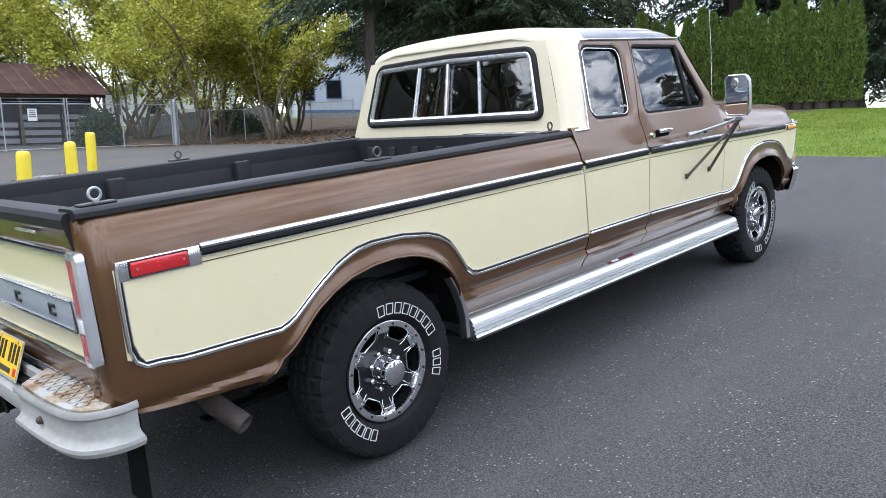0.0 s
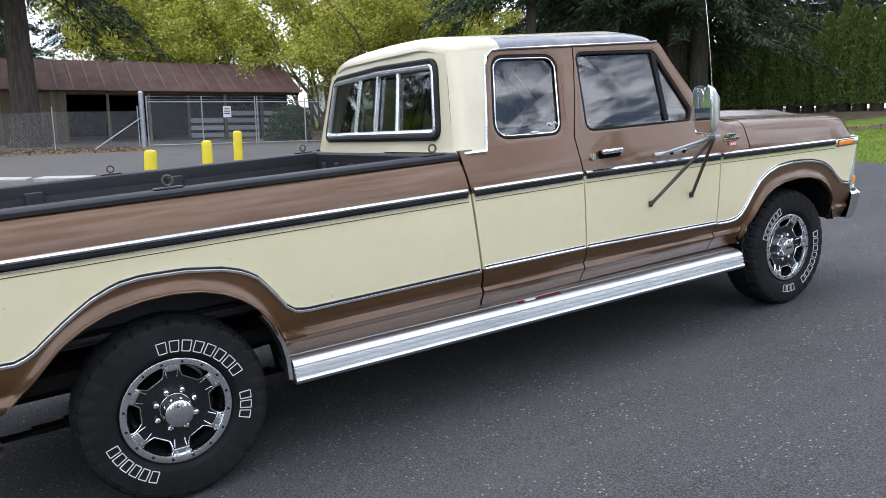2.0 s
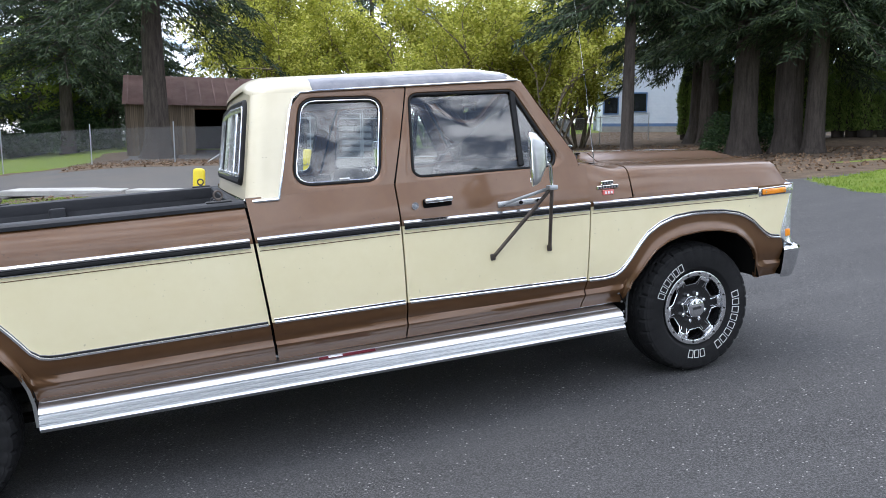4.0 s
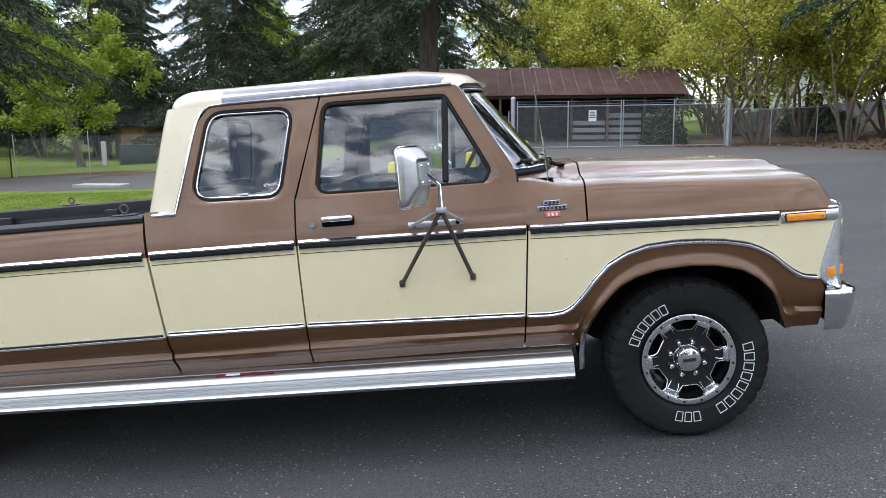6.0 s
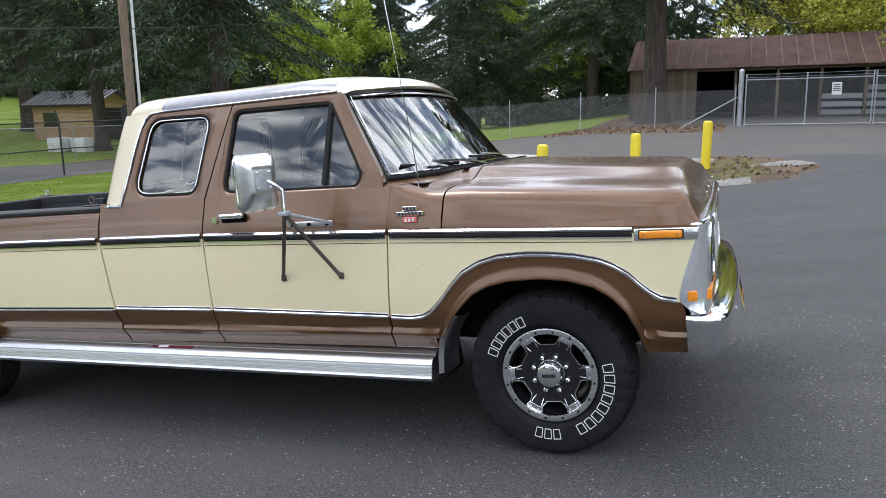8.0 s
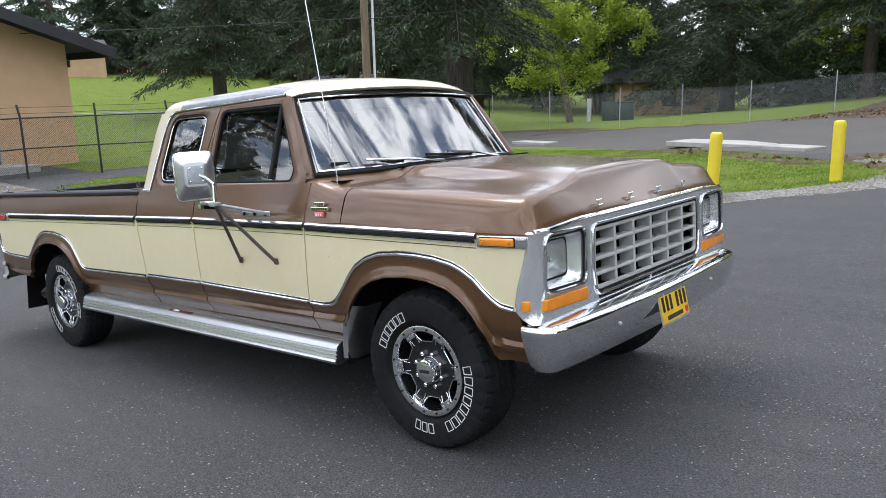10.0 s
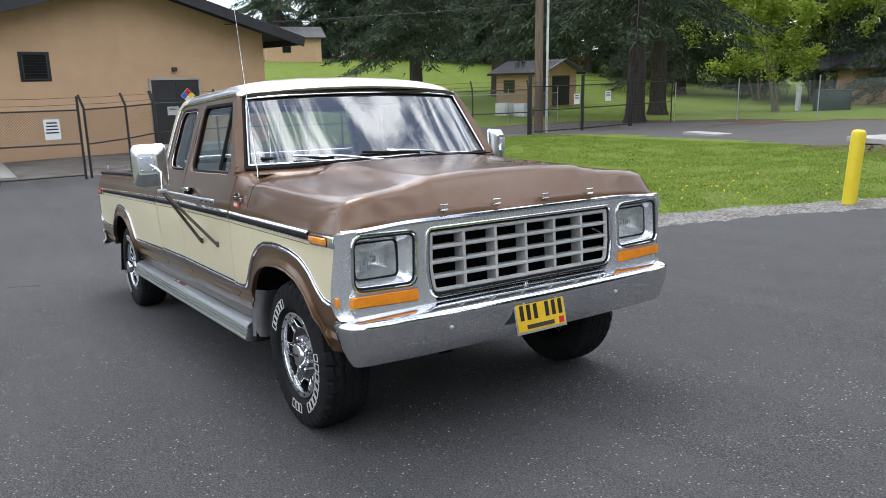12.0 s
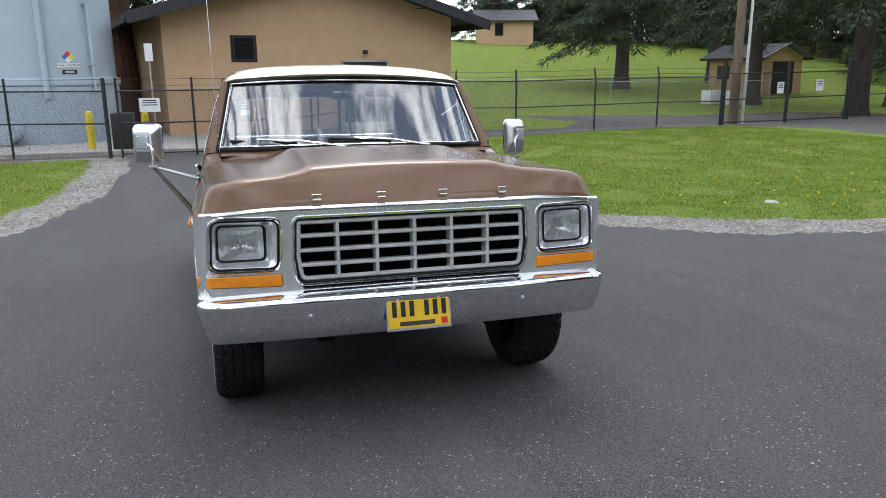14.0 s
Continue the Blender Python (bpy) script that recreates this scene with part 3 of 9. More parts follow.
# ---------------------------------------------------------------- the old shed
def shed():
    x0, x1, y0, y1, yr = -0.85, 15.5, 40.5, 47.5, 44.0
    g = 0.92
    e, r = g + 2.92, g + 4.66
    t = thing("shed", pose(0, 0, 0), "old brown open-front shed with a rusted metal roof", "shed")
    # roof slopes with raised seams
    for ya, yb, za, zb, nm in ((y0 - 0.35, yr, e - 0.12, r, "roof"), (yr, y1 + 0.3, r, e - 0.1, "roof")):
        bm = bmesh.new()
        sheet(bm, [[(x0 - 0.15, ya, za), (x1 + 0.2, ya, za)], [(x0 - 0.15, yb, zb), (x1 + 0.2, yb, zb)]])
        bmesh.ops.solidify(bm, geom=bm.faces[:], thickness=0.05)
        ro = part(nm, bm, M["rust_roof"], t, "rust-red corrugated sheet roof", False)
        bm = bmesh.new()
        box(bm, (0, 0, 0), (0.05, math.hypot(yb - ya, zb - za), 0.045))
        s0 = part("seam", bm, M["rust_roof"], ro, "", False)
        ang = math.degrees(math.atan2(zb - za, yb - ya))
        n = 22
        for i in range(n):
            m = pose(x0 + 0.1 + (x1 - x0) * i / (n - 1), (ya + yb) / 2, (za + zb) / 2 + 0.035, ang, 0, 0)
            if i == 0:
                s0.matrix_basis = m
            else:
                share(s0, "seam", m, ro)
    # vertical boards: left gable wall, closed bay, back wall
    bm = bmesh.new()
    box(bm, (0, 0, 0.5), (0.185, 0.03, 1.0))
    first = None
    wall = None

    def boards(pa, pb, top, nm, mat_key="old_wood", width=0.2):
        nonlocal first
        bmw = bmesh.new()
        d = Vector((pb[0] - pa[0], pb[1] - pa[1], 0))
        L = d.length
        d.normalize()
        nrm = Vector((-d.y, d.x, 0))
        c = [(pa[0], pa[1]), (pb[0], pb[1])]
        verts = []
        steps = max(2, int(L / 0.5) + 1)
        lo = [(pa[0] + d.x * L * i / (steps - 1), pa[1] + d.y * L * i / (steps - 1)) for i in range(steps)]
        sheet(bmw, [[(x, y, g - 0.05) for x, y in lo], [(x, y, top(x, y)) for x, y in lo]])
        bmesh.ops.solidify(bmw, geom=bmw.faces[:], thickness=0.04)
        w = part(nm, bmw, M["dark_wood"], t, "", False)
        k = int(L / width)
        for i in range(k):
            s = (i + 0.5) * L / k
            x, y = pa[0] + d.x * s, pa[1] + d.y * s
            hgt = top(x, y) - g - 0.05
            m = Matrix.Translation((x - nrm.x * 0.03, y - nrm.y * 0.03, g)) @ pose(0, 0, 0, 0, 0, math.degrees(math.atan2(d.y, d.x))) @ Matrix.Diagonal((L / k / 0.2, 1, hgt, 1))
            if first is None:
                first = part("board", bm, M[mat_key], w, "", False)
                first.matrix_basis = m
            else:
                share(first, "board", m, w)
        return w

    gable = lambda x, y: e + (r - e) * (1 - abs(y - yr) / (yr - y0 + 0.001)) if y < yr else e + (r - e) * (1 - (y - yr) / (y1 - yr))
    boards((x0, y1), (x0, y0), lambda x, y: max(gable(x, y), e), "side_wall")
    boards((x0, y0), (2.62, y0), lambda x, y: e - 0.05, "front_wall")
    boards((x1, y1), (x0, y1), lambda x, y: e - 0.05, "back_wall")
    boards((x1, y0 + 2.2), (x1, y1), lambda x, y: max(gable(x, y), e), "side_wall")
    for i, x in enumerate((2.67, 4.75, 6.85, 8.95, 11.05, 13.2, 15.4)):
        bm = bmesh.new()
        box(bm, (x, y0 + 0.02, g + 1.4), (0.14, 0.14, 2.9), 0.01, 1)
        part("post", bm, M["old_wood"], t)
    bm = bmesh.new()
    box(bm, ((2.67 + x1) / 2, y0, e - 0.16), (x1 - 2.67, 0.1, 0.22), 0.01, 1)
    part("beam", bm, M["old_wood"], t)
    # half-height boards in the right bays
    bm = bmesh.new()
    box(bm, (0, 0, 0), (2.0, 0.035, 0.26))
    b0 = part("rail_board", bm, M["grey_boards"], t, "pale grey horizontal board", False)
    n = 0
    for bay in range(3):
        for k in range(4):
            if bay == 0 and k == 3:
                continue
            m = pose(10.0 + bay * 2.13, y0 + 0.5, g + 0.35 + k * 0.42, 0, 0, 0)
            if n == 0:
                b0.matrix_basis = m
            else:
                share(b0, "rail_board", m, t)
            n += 1
    bm = bmesh.new()
    box(bm, (7.3, y1 - 1.2, g + 0.5), (4.0, 1.2, 1.0), 0.03, 1)
    part("stored_pile", bm, M["dark_wood"], t)


shed()


# ---------------------------------------------------------------- tan building, left of the drive's end
def main_building():
    a, b = Vector((-19.10, -2.15, 0)), Vector((-21.05, 8.45, 0))
    d = (b - a).normalized()
    L = (b - a).length
    g, e = -0.75, 3.66
    pitch = 0.285
    peak = e + L / 2 * pitch
    depth = 16.0
    rz = math.degrees(math.atan2(d.y, d.x))
    t = thing("pump_house", pose(a.x, a.y, 0.28, 0, 0, rz), "tan block building with a dark low-pitched roof", "building")
    # in this frame x runs along the front, y goes out of the front to the back (positive y is behind the wall)
    def front():
        bm = bmesh.new()
        out = [(0, g), (L, g), (L, e), (L / 2, peak), (0, e)]
        prism(bm, out, 0.0, 0.25, "y")
        return bm
    wall = part("front_wall", front(), M["tan_wall"], t, "tan painted front wall", False)
    for x in (0, L - 0.25):
        bm = bmesh.new()
        box(bm, (x + 0.125, depth / 2 + 0.126, (g + e) / 2), (0.25, depth - 0.25, e - g))
        part("side_wall", bm, M["tan_wall"], t, "", False)
    bm = bmesh.new()
    prism(bm, [(0, g), (L, g), (L, e), (L / 2, peak), (0, e)], depth, depth + 0.25, "y")
    part("back_wall", bm, M["tan_wall"], t, "", False)
    for s in (-1, 1):
        bm = bmesh.new()
        x_e, x_r = (-1.15, L / 2) if s < 0 else (L + 1.15, L / 2)
        z_e, z_r = e - 1.15 * pitch + 0.12, peak + 0.12
        sheet(bm, [[(x_e, -1.1, z_e), (x_r, -1.1, z_r)], [(x_e, depth + 1, z_e), (x_r, depth + 1, z_r)]], flip=s > 0)
        bmesh.ops.solidify(bm, geom=bm.faces[:], thickness=0.06)
        part("roof", bm, M["dark_fascia"], t, "dark roof sheet", False)
        bm = bmesh.new()
        n = Vector((x_r - x_e, 0, z_r - z_e))
        ln = n.length
        box(bm, (0, 0, 0), (ln, 0.06, 0.36), 0.008, 1, Matrix.Translation(((x_e + x_r) / 2, -1.12, (z_e + z_r) / 2 - 0.12)) @ Matrix.Rotation(-math.atan2(n.z, n.x), 4, "Y"))
        part("fascia", bm, M["dark_fascia"], t, "dark fascia board", False)
        bm = bmesh.new()
        box(bm, (x_e, depth / 2, z_e - 0.1), (0.06, depth + 2, 0.26), 0.008, 1)
        part("gutter", bm, M["dark_fascia"], t, "", False)
    bm = bmesh.new()
    box(bm, (L / 2, -0.02, g + 0.16), (L, 0.06, 0.36), 0.01, 1)
    part("plinth", bm, M["dark_door"], t, "dark base course", False)
    # louvred vent
    vx, vz = 2.66, 2.46
    fr = bmesh.new()
    for c, s in (((vx, -0.02, vz + 0.38), (0.74, 0.08, 0.04)), ((vx, -0.02, vz - 0.38), (0.74, 0.08, 0.04)), ((vx - 0.35, -0.02, vz), (0.04, 0.08, 0.76)), ((vx + 0.35, -0.02, vz), (0.04, 0.08, 0.76))):
        box(fr, c, s)
    v = part("vent", fr, M["dark_door"], t, "dark louvred wall vent", False)
    bm = bmesh.new()
    box(bm, (0, 0, 0), (0.68, 0.012, 0.11))
    s0 = part("slat", bm, M["dark_door"], v, "", False)
    for i in range(9):
        m = pose(vx, -0.03, vz - 0.33 + i * 0.0825, 40, 0, 0)
        if i == 0:
            s0.matrix_basis = m
        else:
            share(s0, "slat", m, v)
    bm = bmesh.new()
    box(bm, (vx, -0.004, vz), (0.9, 0.01, 0.9))
    part("backing", bm, M["ink"], v, "", False)
    # door
    dx0, dx1, dz0, dz1 = 6.25, 8.0, -0.22, 2.0
    bm = bmesh.new()
    for c, s in (((dx0 - 0.03, -0.03, (dz0 + dz1) / 2), (0.06, 0.1, dz1 - dz0)), ((dx1 + 0.03, -0.03, (dz0 + dz1) / 2), (0.06, 0.1, dz1 - dz0)), (((dx0 + dx1) / 2, -0.03, dz1 + 0.03), (dx1 - dx0 + 0.12, 0.1, 0.06))):
        box(bm, c, s)
    part("door_frame", bm, M["concrete"], t, "pale door frame", False)
    for k in range(2):
        w = (dx1 - dx0) / 2
        bm = bmesh.new()
        box(bm, (dx0 + w * (k + 0.5), -0.02, (dz0 + dz1) / 2), (w - 0.012, 0.05, dz1 - dz0 - 0.02), 0.008, 1)
        dr = part("door", bm, M["dark_door"], t, "dark steel door leaf", False)
        bm = bmesh.new()
        box(bm, (dx0 + w + (0.09 if k else -0.09), -0.07, 0.75), (0.05, 0.05, 0.16), 0.01, 1)
        part("handle", bm, M["galv"], dr)
    bm = bmesh.new()
    box(bm, ((dx0 + dx1) / 2, -0.75, -0.33), (2.6, 1.45, 0.24), 0.015, 1)
    part("door_step", bm, M["concrete"], t, "concrete step", False)
    bm = bmesh.new()
    box(bm, ((dx0 + dx1) / 2, -0.09, 2.36), (0.16, 0.16, 0.14), 0.02, 2)
    part("wall_lamp", bm, M["dark_door"], t, "small dark wall lamp")
    hazard_sign(t, pose(7.55, -0.065, 1.45, 90, 0, 0), 0.26)
    sg = part("exit_sign", box(bmesh.new(), (0, 0, 0), (0.42, 0.30, 0.01)), M["sign_white"], t, "white sign with black lettering", False)
    sg.matrix_basis = pose(7.6, -0.06, 1.06, 90, 0, 0)
    writing("EXIT", 0.17, M["ink"], sg, pose(0, 0.06, 0.007))
    bars(sg, 2, 0.34, 0.028, 0.06, (0, -0.06), M["ink"])


def bars(parent, rows, w, h, gap, at, material, z=0.0065):
    """Lines of writing too small to read."""
    for i in range(rows):
        ln = w * (1.0 - 0.18 * ((i * 7 + 3) % 4) / 3)
        bm = box(bmesh.new(), (at[0], at[1] - i * gap, z), (ln, h, 0.002))
        part("line_of_text", bm, material, parent, "", False)


def hazard_sign(parent, m, half):
    """A square standing on its corner, in four coloured fields."""
    cols = (("sign_red", 0, 1), ("sign_yellow", 1, 0), ("sign_white", 0, -1), ("sign_blue", -1, 0))
    bm = box(bmesh.new(), (0, 0, 0), (1.46 * half, 1.46 * half, 0.004))
    root = part("hazard_sign", bm, M["sign_white"], parent, "four-coloured diamond hazard sign", False)
    root.matrix_basis = m @ pose(0, 0, 0, 0, 0, 45)
    q = half * 0.7
    for key, sx, sy in cols:
        a = math.atan2(sy, sx) - math.pi / 4
        c = (math.cos(a) * q / 2 * 1.414, math.sin(a) * q / 2 * 1.414)
        f = part("field", box(bmesh.new(), (c[0], c[1], 0.004), (q * 0.97, q * 0.97, 0.004)), M[key], root, "", False)
    return root


main_building()


# ---------------------------------------------------------------- tank
def tank():
    cx, cy = -19.3, -5.70
    g = height(-17.6, -5.0)
    t = thing("storage_tank", pose(cx, cy, g), "tall blue-grey cylindrical storage tank on a concrete pad", "tank")
    bm = bmesh.new()
    lathe(bm, [(2.06, 0.0), (2.08, 0.05), (2.08, 1.78), (2.14, 1.82), (2.14, 1.98), (2.03, 2.02), (2.02, 7.5), (1.9, 7.62), (0.01, 8.2)], 96, "z")
    part("shell", bm, M["blue_grey"], t, "blue-grey painted shell")
    for ang, r, lo in ((8, 0.09, 1.43), (46, 0.05, 1.6)):
        a = radians(ang)
        c, s = math.cos(a), math.sin(a)
        bm = bmesh.new()
        tube(bm, [(2.17 * c, 2.17 * s, lo), (2.17 * c, 2.17 * s, 7.4)], r, 14)
        p = part("pipe", bm, M["blue_grey"], t)
        for z in (2.4, 4.2, 6.0):
            bm = bmesh.new()
            box(bm, (2.12 * c, 2.12 * s, z), (0.18, 0.18, 0.06), 0.01, 1)
            part("clamp", bm, M["galv"], p)
    a = radians(20)
    m = pose(0, 0, 0, 0, 0, 27)
    hazard_sign(t, m @ pose(2.035, 0, 2.63, 90, 0, 90), 0.185)
    sg = part("name_plate", box(bmesh.new(), (0, 0, 0), (0.66, 0.12, 0.01)), M["sign_white"], t, "white plate with black lettering", False)
    sg.matrix_basis = m @ pose(2.04, 0, 2.38, 90, 0, 90)
    writing("TANK CONTENTS", 0.082, M["ink"], sg, pose(0, 0, 0.007))
    sg = part("data_plate", box(bmesh.new(), (0, 0, 0), (0.42, 0.12, 0.01)), M["ink"], t, "small black plate", False)
    sg.matrix_basis = m @ pose(2.04, 0.01, 2.19, 90, 0, 90)
    bars(sg, 2, 0.32, 0.018, 0.045, (0, 0.02), M["sign_white"])
    bm = bmesh.new()
    tube(bm, [(1.9, -0.75, 0.45), (2.5, -0.9, 0.45)], 0.3, 20)
    part("manway", bm, M["blue_grey"], t, "round hatch")
    p = thing("concrete_pad", pose(-18.2, -4.8, g), "pale concrete pad under the tank", "pad")
    bm = bmesh.new()
    box(bm, (0.2, 0, -0.02), (6.8, 8.0, 0.16), 0.02, 1)
    part("slab", bm, M["concrete"], p, "", False)
    for bx, by in ((-15.4, -4.1), (-14.3, -2.55)):
        bollard(bx, by, 1.15)
    cb = thing("utility_cabinet", at_ground(-15.2, -3.2), "dark metal utility cabinet by the tank", "cabinet")
    bm = bmesh.new()
    box(bm, (0, 0, 0.55), (0.5, 0.6, 1.1), 0.02, 2)
    part("body", bm, M["black_steel"], cb)
    wh = thing("caster", at_ground(-13.7, -2.45), "small black rubber caster under the sliding gate", "caster")
    bm = bmesh.new()
    lathe(bm, [(0.05, -0.03), (0.11, -0.03), (0.13, -0.015), (0.13, 0.015), (0.11, 0.03), (0.05, 0.03), (0.05, -0.03)], 20)
    part("tyre", bm, M["ink"], wh, m=pose(0, 0, 0.13))
    sp = thing("sign_post", at_ground(-16.0, -2.4), "thin grey post with a small white sign", "sign")
    bm = bmesh.new()
    tube(bm, [(0, 0, -0.1), (0, 0, 3.0)], 0.025, 8)
    part("post", bm, M["galv"], sp)
    bm = bmesh.new()
    box(bm, (0.03, 0, 2.75), (0.01, 0.22, 0.5), 0.0)
    part("plate", bm, M["sign_white"], sp, "", False)


tank()


# ---------------------------------------------------------------- signs on fences
def fence_sign(x, y, z, w, h, rz, rows, label):
    t = thing("fence_sign", pose(x, y, z, 0, 0, rz), label, "sign", "fence signs")
    pl = part("plate", box(bmesh.new(), (0, 0, 0), (w, h, 0.008)), M["sign_white"], t, "", False)
    pl.matrix_basis = pose(0, 0, 0, 90, 0, 90)
    bars(pl, rows, w * 0.8, h * 0.07, h * 0.16, (0, h * 0.32), M["ink"], 0.006)


fence_sign(-13.66, -2.35, height(-13.7, -2) + 1.38, 0.52, 0.36, 0, 3, "small white notice wired to the black gate")
fence_sign(-13.62, 0.05, height(-13.7, 0.3) + 1.3, 0.36, 0.5, 0, 4, "white notice wired to the black gate")
fence_sign(-16.95, 3.85, height(-16.9, 4) + 1.5, 0.36, 0.26, 10, 2, "small white notice on the fence by the door")
fence_sign(-15.54, 21.4, height(-15.5, 21.4) + 1.35, 0.34, 0.42, 0, 3, "white notice on the double gate")
fence_sign(-15.54, 19.6, height(-15.5, 19.6) + 1.3, 0.3, 0.42, 0, 3, "white notice on the double gate")
fence_sign(8.62, 30.97, height(8.6, 31) + 1.5, 0.36, 0.5, -90, 4, "white notice on the shed gate")


# ---------------------------------------------------------------- pole and wires
def utility_pole():
    x, y = -16.11, 18.04
    t = thing("utility_pole", at_ground(x, y), "weathered wooden utility pole beside the gate", "utility pole")
    bm = bmesh.new()
    tube(bm, [(0, 0, -0.3), (0, 0, 3), (0.02, 0, 6), (0.03, 0, 10.5)], 0.16, 16, True, [0.18, 0.165, 0.15, 0.125])
    part("pole", bm, M["pole_wood"], t)
    bm = bmesh.new()
    box(bm, (0, 0, 9.6), (0.1, 2.2, 0.12), 0.01, 1)
    part("crossarm", bm, M["pole_wood"], t)
    w = thing("conduit_pole", at_ground(x - 0.04, y + 0.46), "thin white steel pole beside the wooden one", "pole")
    bm = bmesh.new()
    tube(bm, [(0, 0, -0.2), (0.05, 0.02, 9.0)], 0.05, 12)
    part("pole", bm, M["white"], w)
    p = Vector((x, y, height(x, y)))
    for nm, a, b, sag in (("overhead_wire", (0, 0, 5.0), (18, 42, 11.0), 0.5), ("overhead_wire", (0, 0, 5.05), (-16, -38, 4.3), 0.6), ("overhead_wire", (0, 0.9, 9.7), (-16, -38, 10.5), 0.8)):
        a, b = p + Vector(a), p + Vector(b)
        wt = thing(nm, pose(0, 0, 0), "thin black overhead wire from the pole", "wire", "overhead wires")
        bm = bmesh.new()
        tube(bm, [a.lerp(b, k / 16) - Vector((0, 0, sag * 4 * (k / 16) * (1 - k / 16))) for k in range(17)], 0.014, 6)
        part("wire", bm, M["black_steel"], wt)


utility_pole()


# ---------------------------------------------------------------- huts
def hut(x, y, rz, w, d, eave, pitch, name, label, over=0.45, porch=0.0, wall_key="tan_wall", windows=(), door=None, base=None):
    g = height(x, y) if base is None else base
    t = thing(name, pose(x, y, g, 0, 0, rz), label, "hut")
    for nm, c, s in (("wall", (w / 2, 0.1, eave / 2), (w, 0.2, eave)), ("wall", (w / 2, d - 0.1, eave / 2), (w, 0.2, eave))):
        bm = bmesh.new()
        box(bm, (c[0] + porch / 2, c[1], c[2] - 0.15), (s[0] - porch, s[1], s[2] + 0.3))
        part(nm, bm, M[wall_key], t, "", False)
    rise = d / 2 * pitch
    for xx in (porch, w - 0.2):
        bm = bmesh.new()
        prism(bm, [(0.2, -0.3), (d - 0.2, -0.3), (d - 0.2, eave), (d / 2, eave + rise - 0.06), (0.2, eave)], xx, xx + 0.2, "x")
        part("gable_wall", bm, M[wall_key], t, "", False)
    for s in (0, 1):
        bm = bmesh.new()
        ya, za = (-over, eave - over * pitch) if s == 0 else (d + over, eave - over * pitch)
        yb, zb = d / 2, eave + rise
        sheet(bm, [[(-over, ya, za), (w + over, ya, za)], [(-over, yb, zb), (w + over, yb, zb)]], flip=bool(s))
        bmesh.ops.solidify(bm, geom=bm.faces[:], thickness=0.09)
        ro = part("roof", bm, M["grey_metal_roof"], t, "grey ribbed metal roof", False)
        bm = bmesh.new()
        box(bm, (0, 0, 0), (0.06, math.hypot(yb - ya, zb - za), 0.05))
        rib0 = part("rib", bm, M["grey_metal_roof"], ro, "", False)
        n = int((w + 2 * over) / 0.42)
        ang = math.degrees(math.atan2(zb - za, yb - ya))
        for i in range(n + 1):
            m = pose(-over + 0.03 + (w + 2 * over - 0.06) * i / n, (ya + yb) / 2, (za + zb) / 2 + 0.05, ang, 0, 0)
            if i == 0:
                rib0.matrix_basis = m
            else:
                share(rib0, "rib", m, ro)
        bm = bmesh.new()
        box(bm, (w / 2, ya, za - 0.02), (w + 2 * over, 0.06, 0.16))
        part("fascia", bm, M["dark_wood"], t, "", False)
    for wx, wz, ww, wh in windows:
        bm = bmesh.new()
        box(bm, (wx, -0.01, wz), (ww + 0.14, 0.08, wh + 0.14), 0.01, 1)
        f = part("window_frame", bm, M["dark_wood"], t, "", False)
        bm = bmesh.new()
        box(bm, (wx, -0.045, wz), (ww, 0.02, wh))
        part("pane", bm, M["dark_glass"], f, "", False)
    if door:
        dx, dw, dh = door
        bm = bmesh.new()
        box(bm, (w + 0.01, dx, dh / 2), (0.08, dw, dh), 0.01, 1)
        dd = part("roller_door", bm, M["dark_door"], t, "dark slatted door", False)
        bm = bmesh.new()
        box(bm, (0, 0, 0), (0.02, dw - 0.1, 0.05))
        s0 = part("slat", bm, M["black_steel"], dd, "", False)
        for i in range(14):
            m = pose(w + 0.06, dx, 0.12 + i * (dh - 0.2) / 13)
            if i == 0:
                s0.matrix_basis = m
            else:
                share(s0, "slat", m, dd)
    if porch:
        for yy in (0.1, d - 0.1):
            bm = bmesh.new()
            box(bm, (0.08, yy, eave / 2 - 0.1), (0.14, 0.14, eave + 0.2), 0.01, 1)
            part("porch_post", bm, M["old_wood"], t)
    return t


hut(-40.6, 34.9, 8, 5.0, 3.7, 2.6, 0.42, "valve_hut", "small tan hut with a grey ribbed gable roof behind the gate", 0.5, 0.0, windows=((1.4, 1.45, 1.0, 0.8),), door=(1.85, 2.0, 2.2), base=0.08)
hut(-28.5, 60.0, 30, 10.4, 6.8, 3.3, 0.50, "rest_hut", "tan block hut with a grey ribbed gable roof on the lawn", 0.9, 1.2, windows=((6.0, 1.7, 1.1, 1.8),))
hut(-73, 28.5, 75, 6.0, 5.0, 2.6, 0.45, "far_hut", "small tan hut with a grey roof up on the hill", 0.5, 0.0, windows=((2.2, 1.5, 0.8, 1.2),))


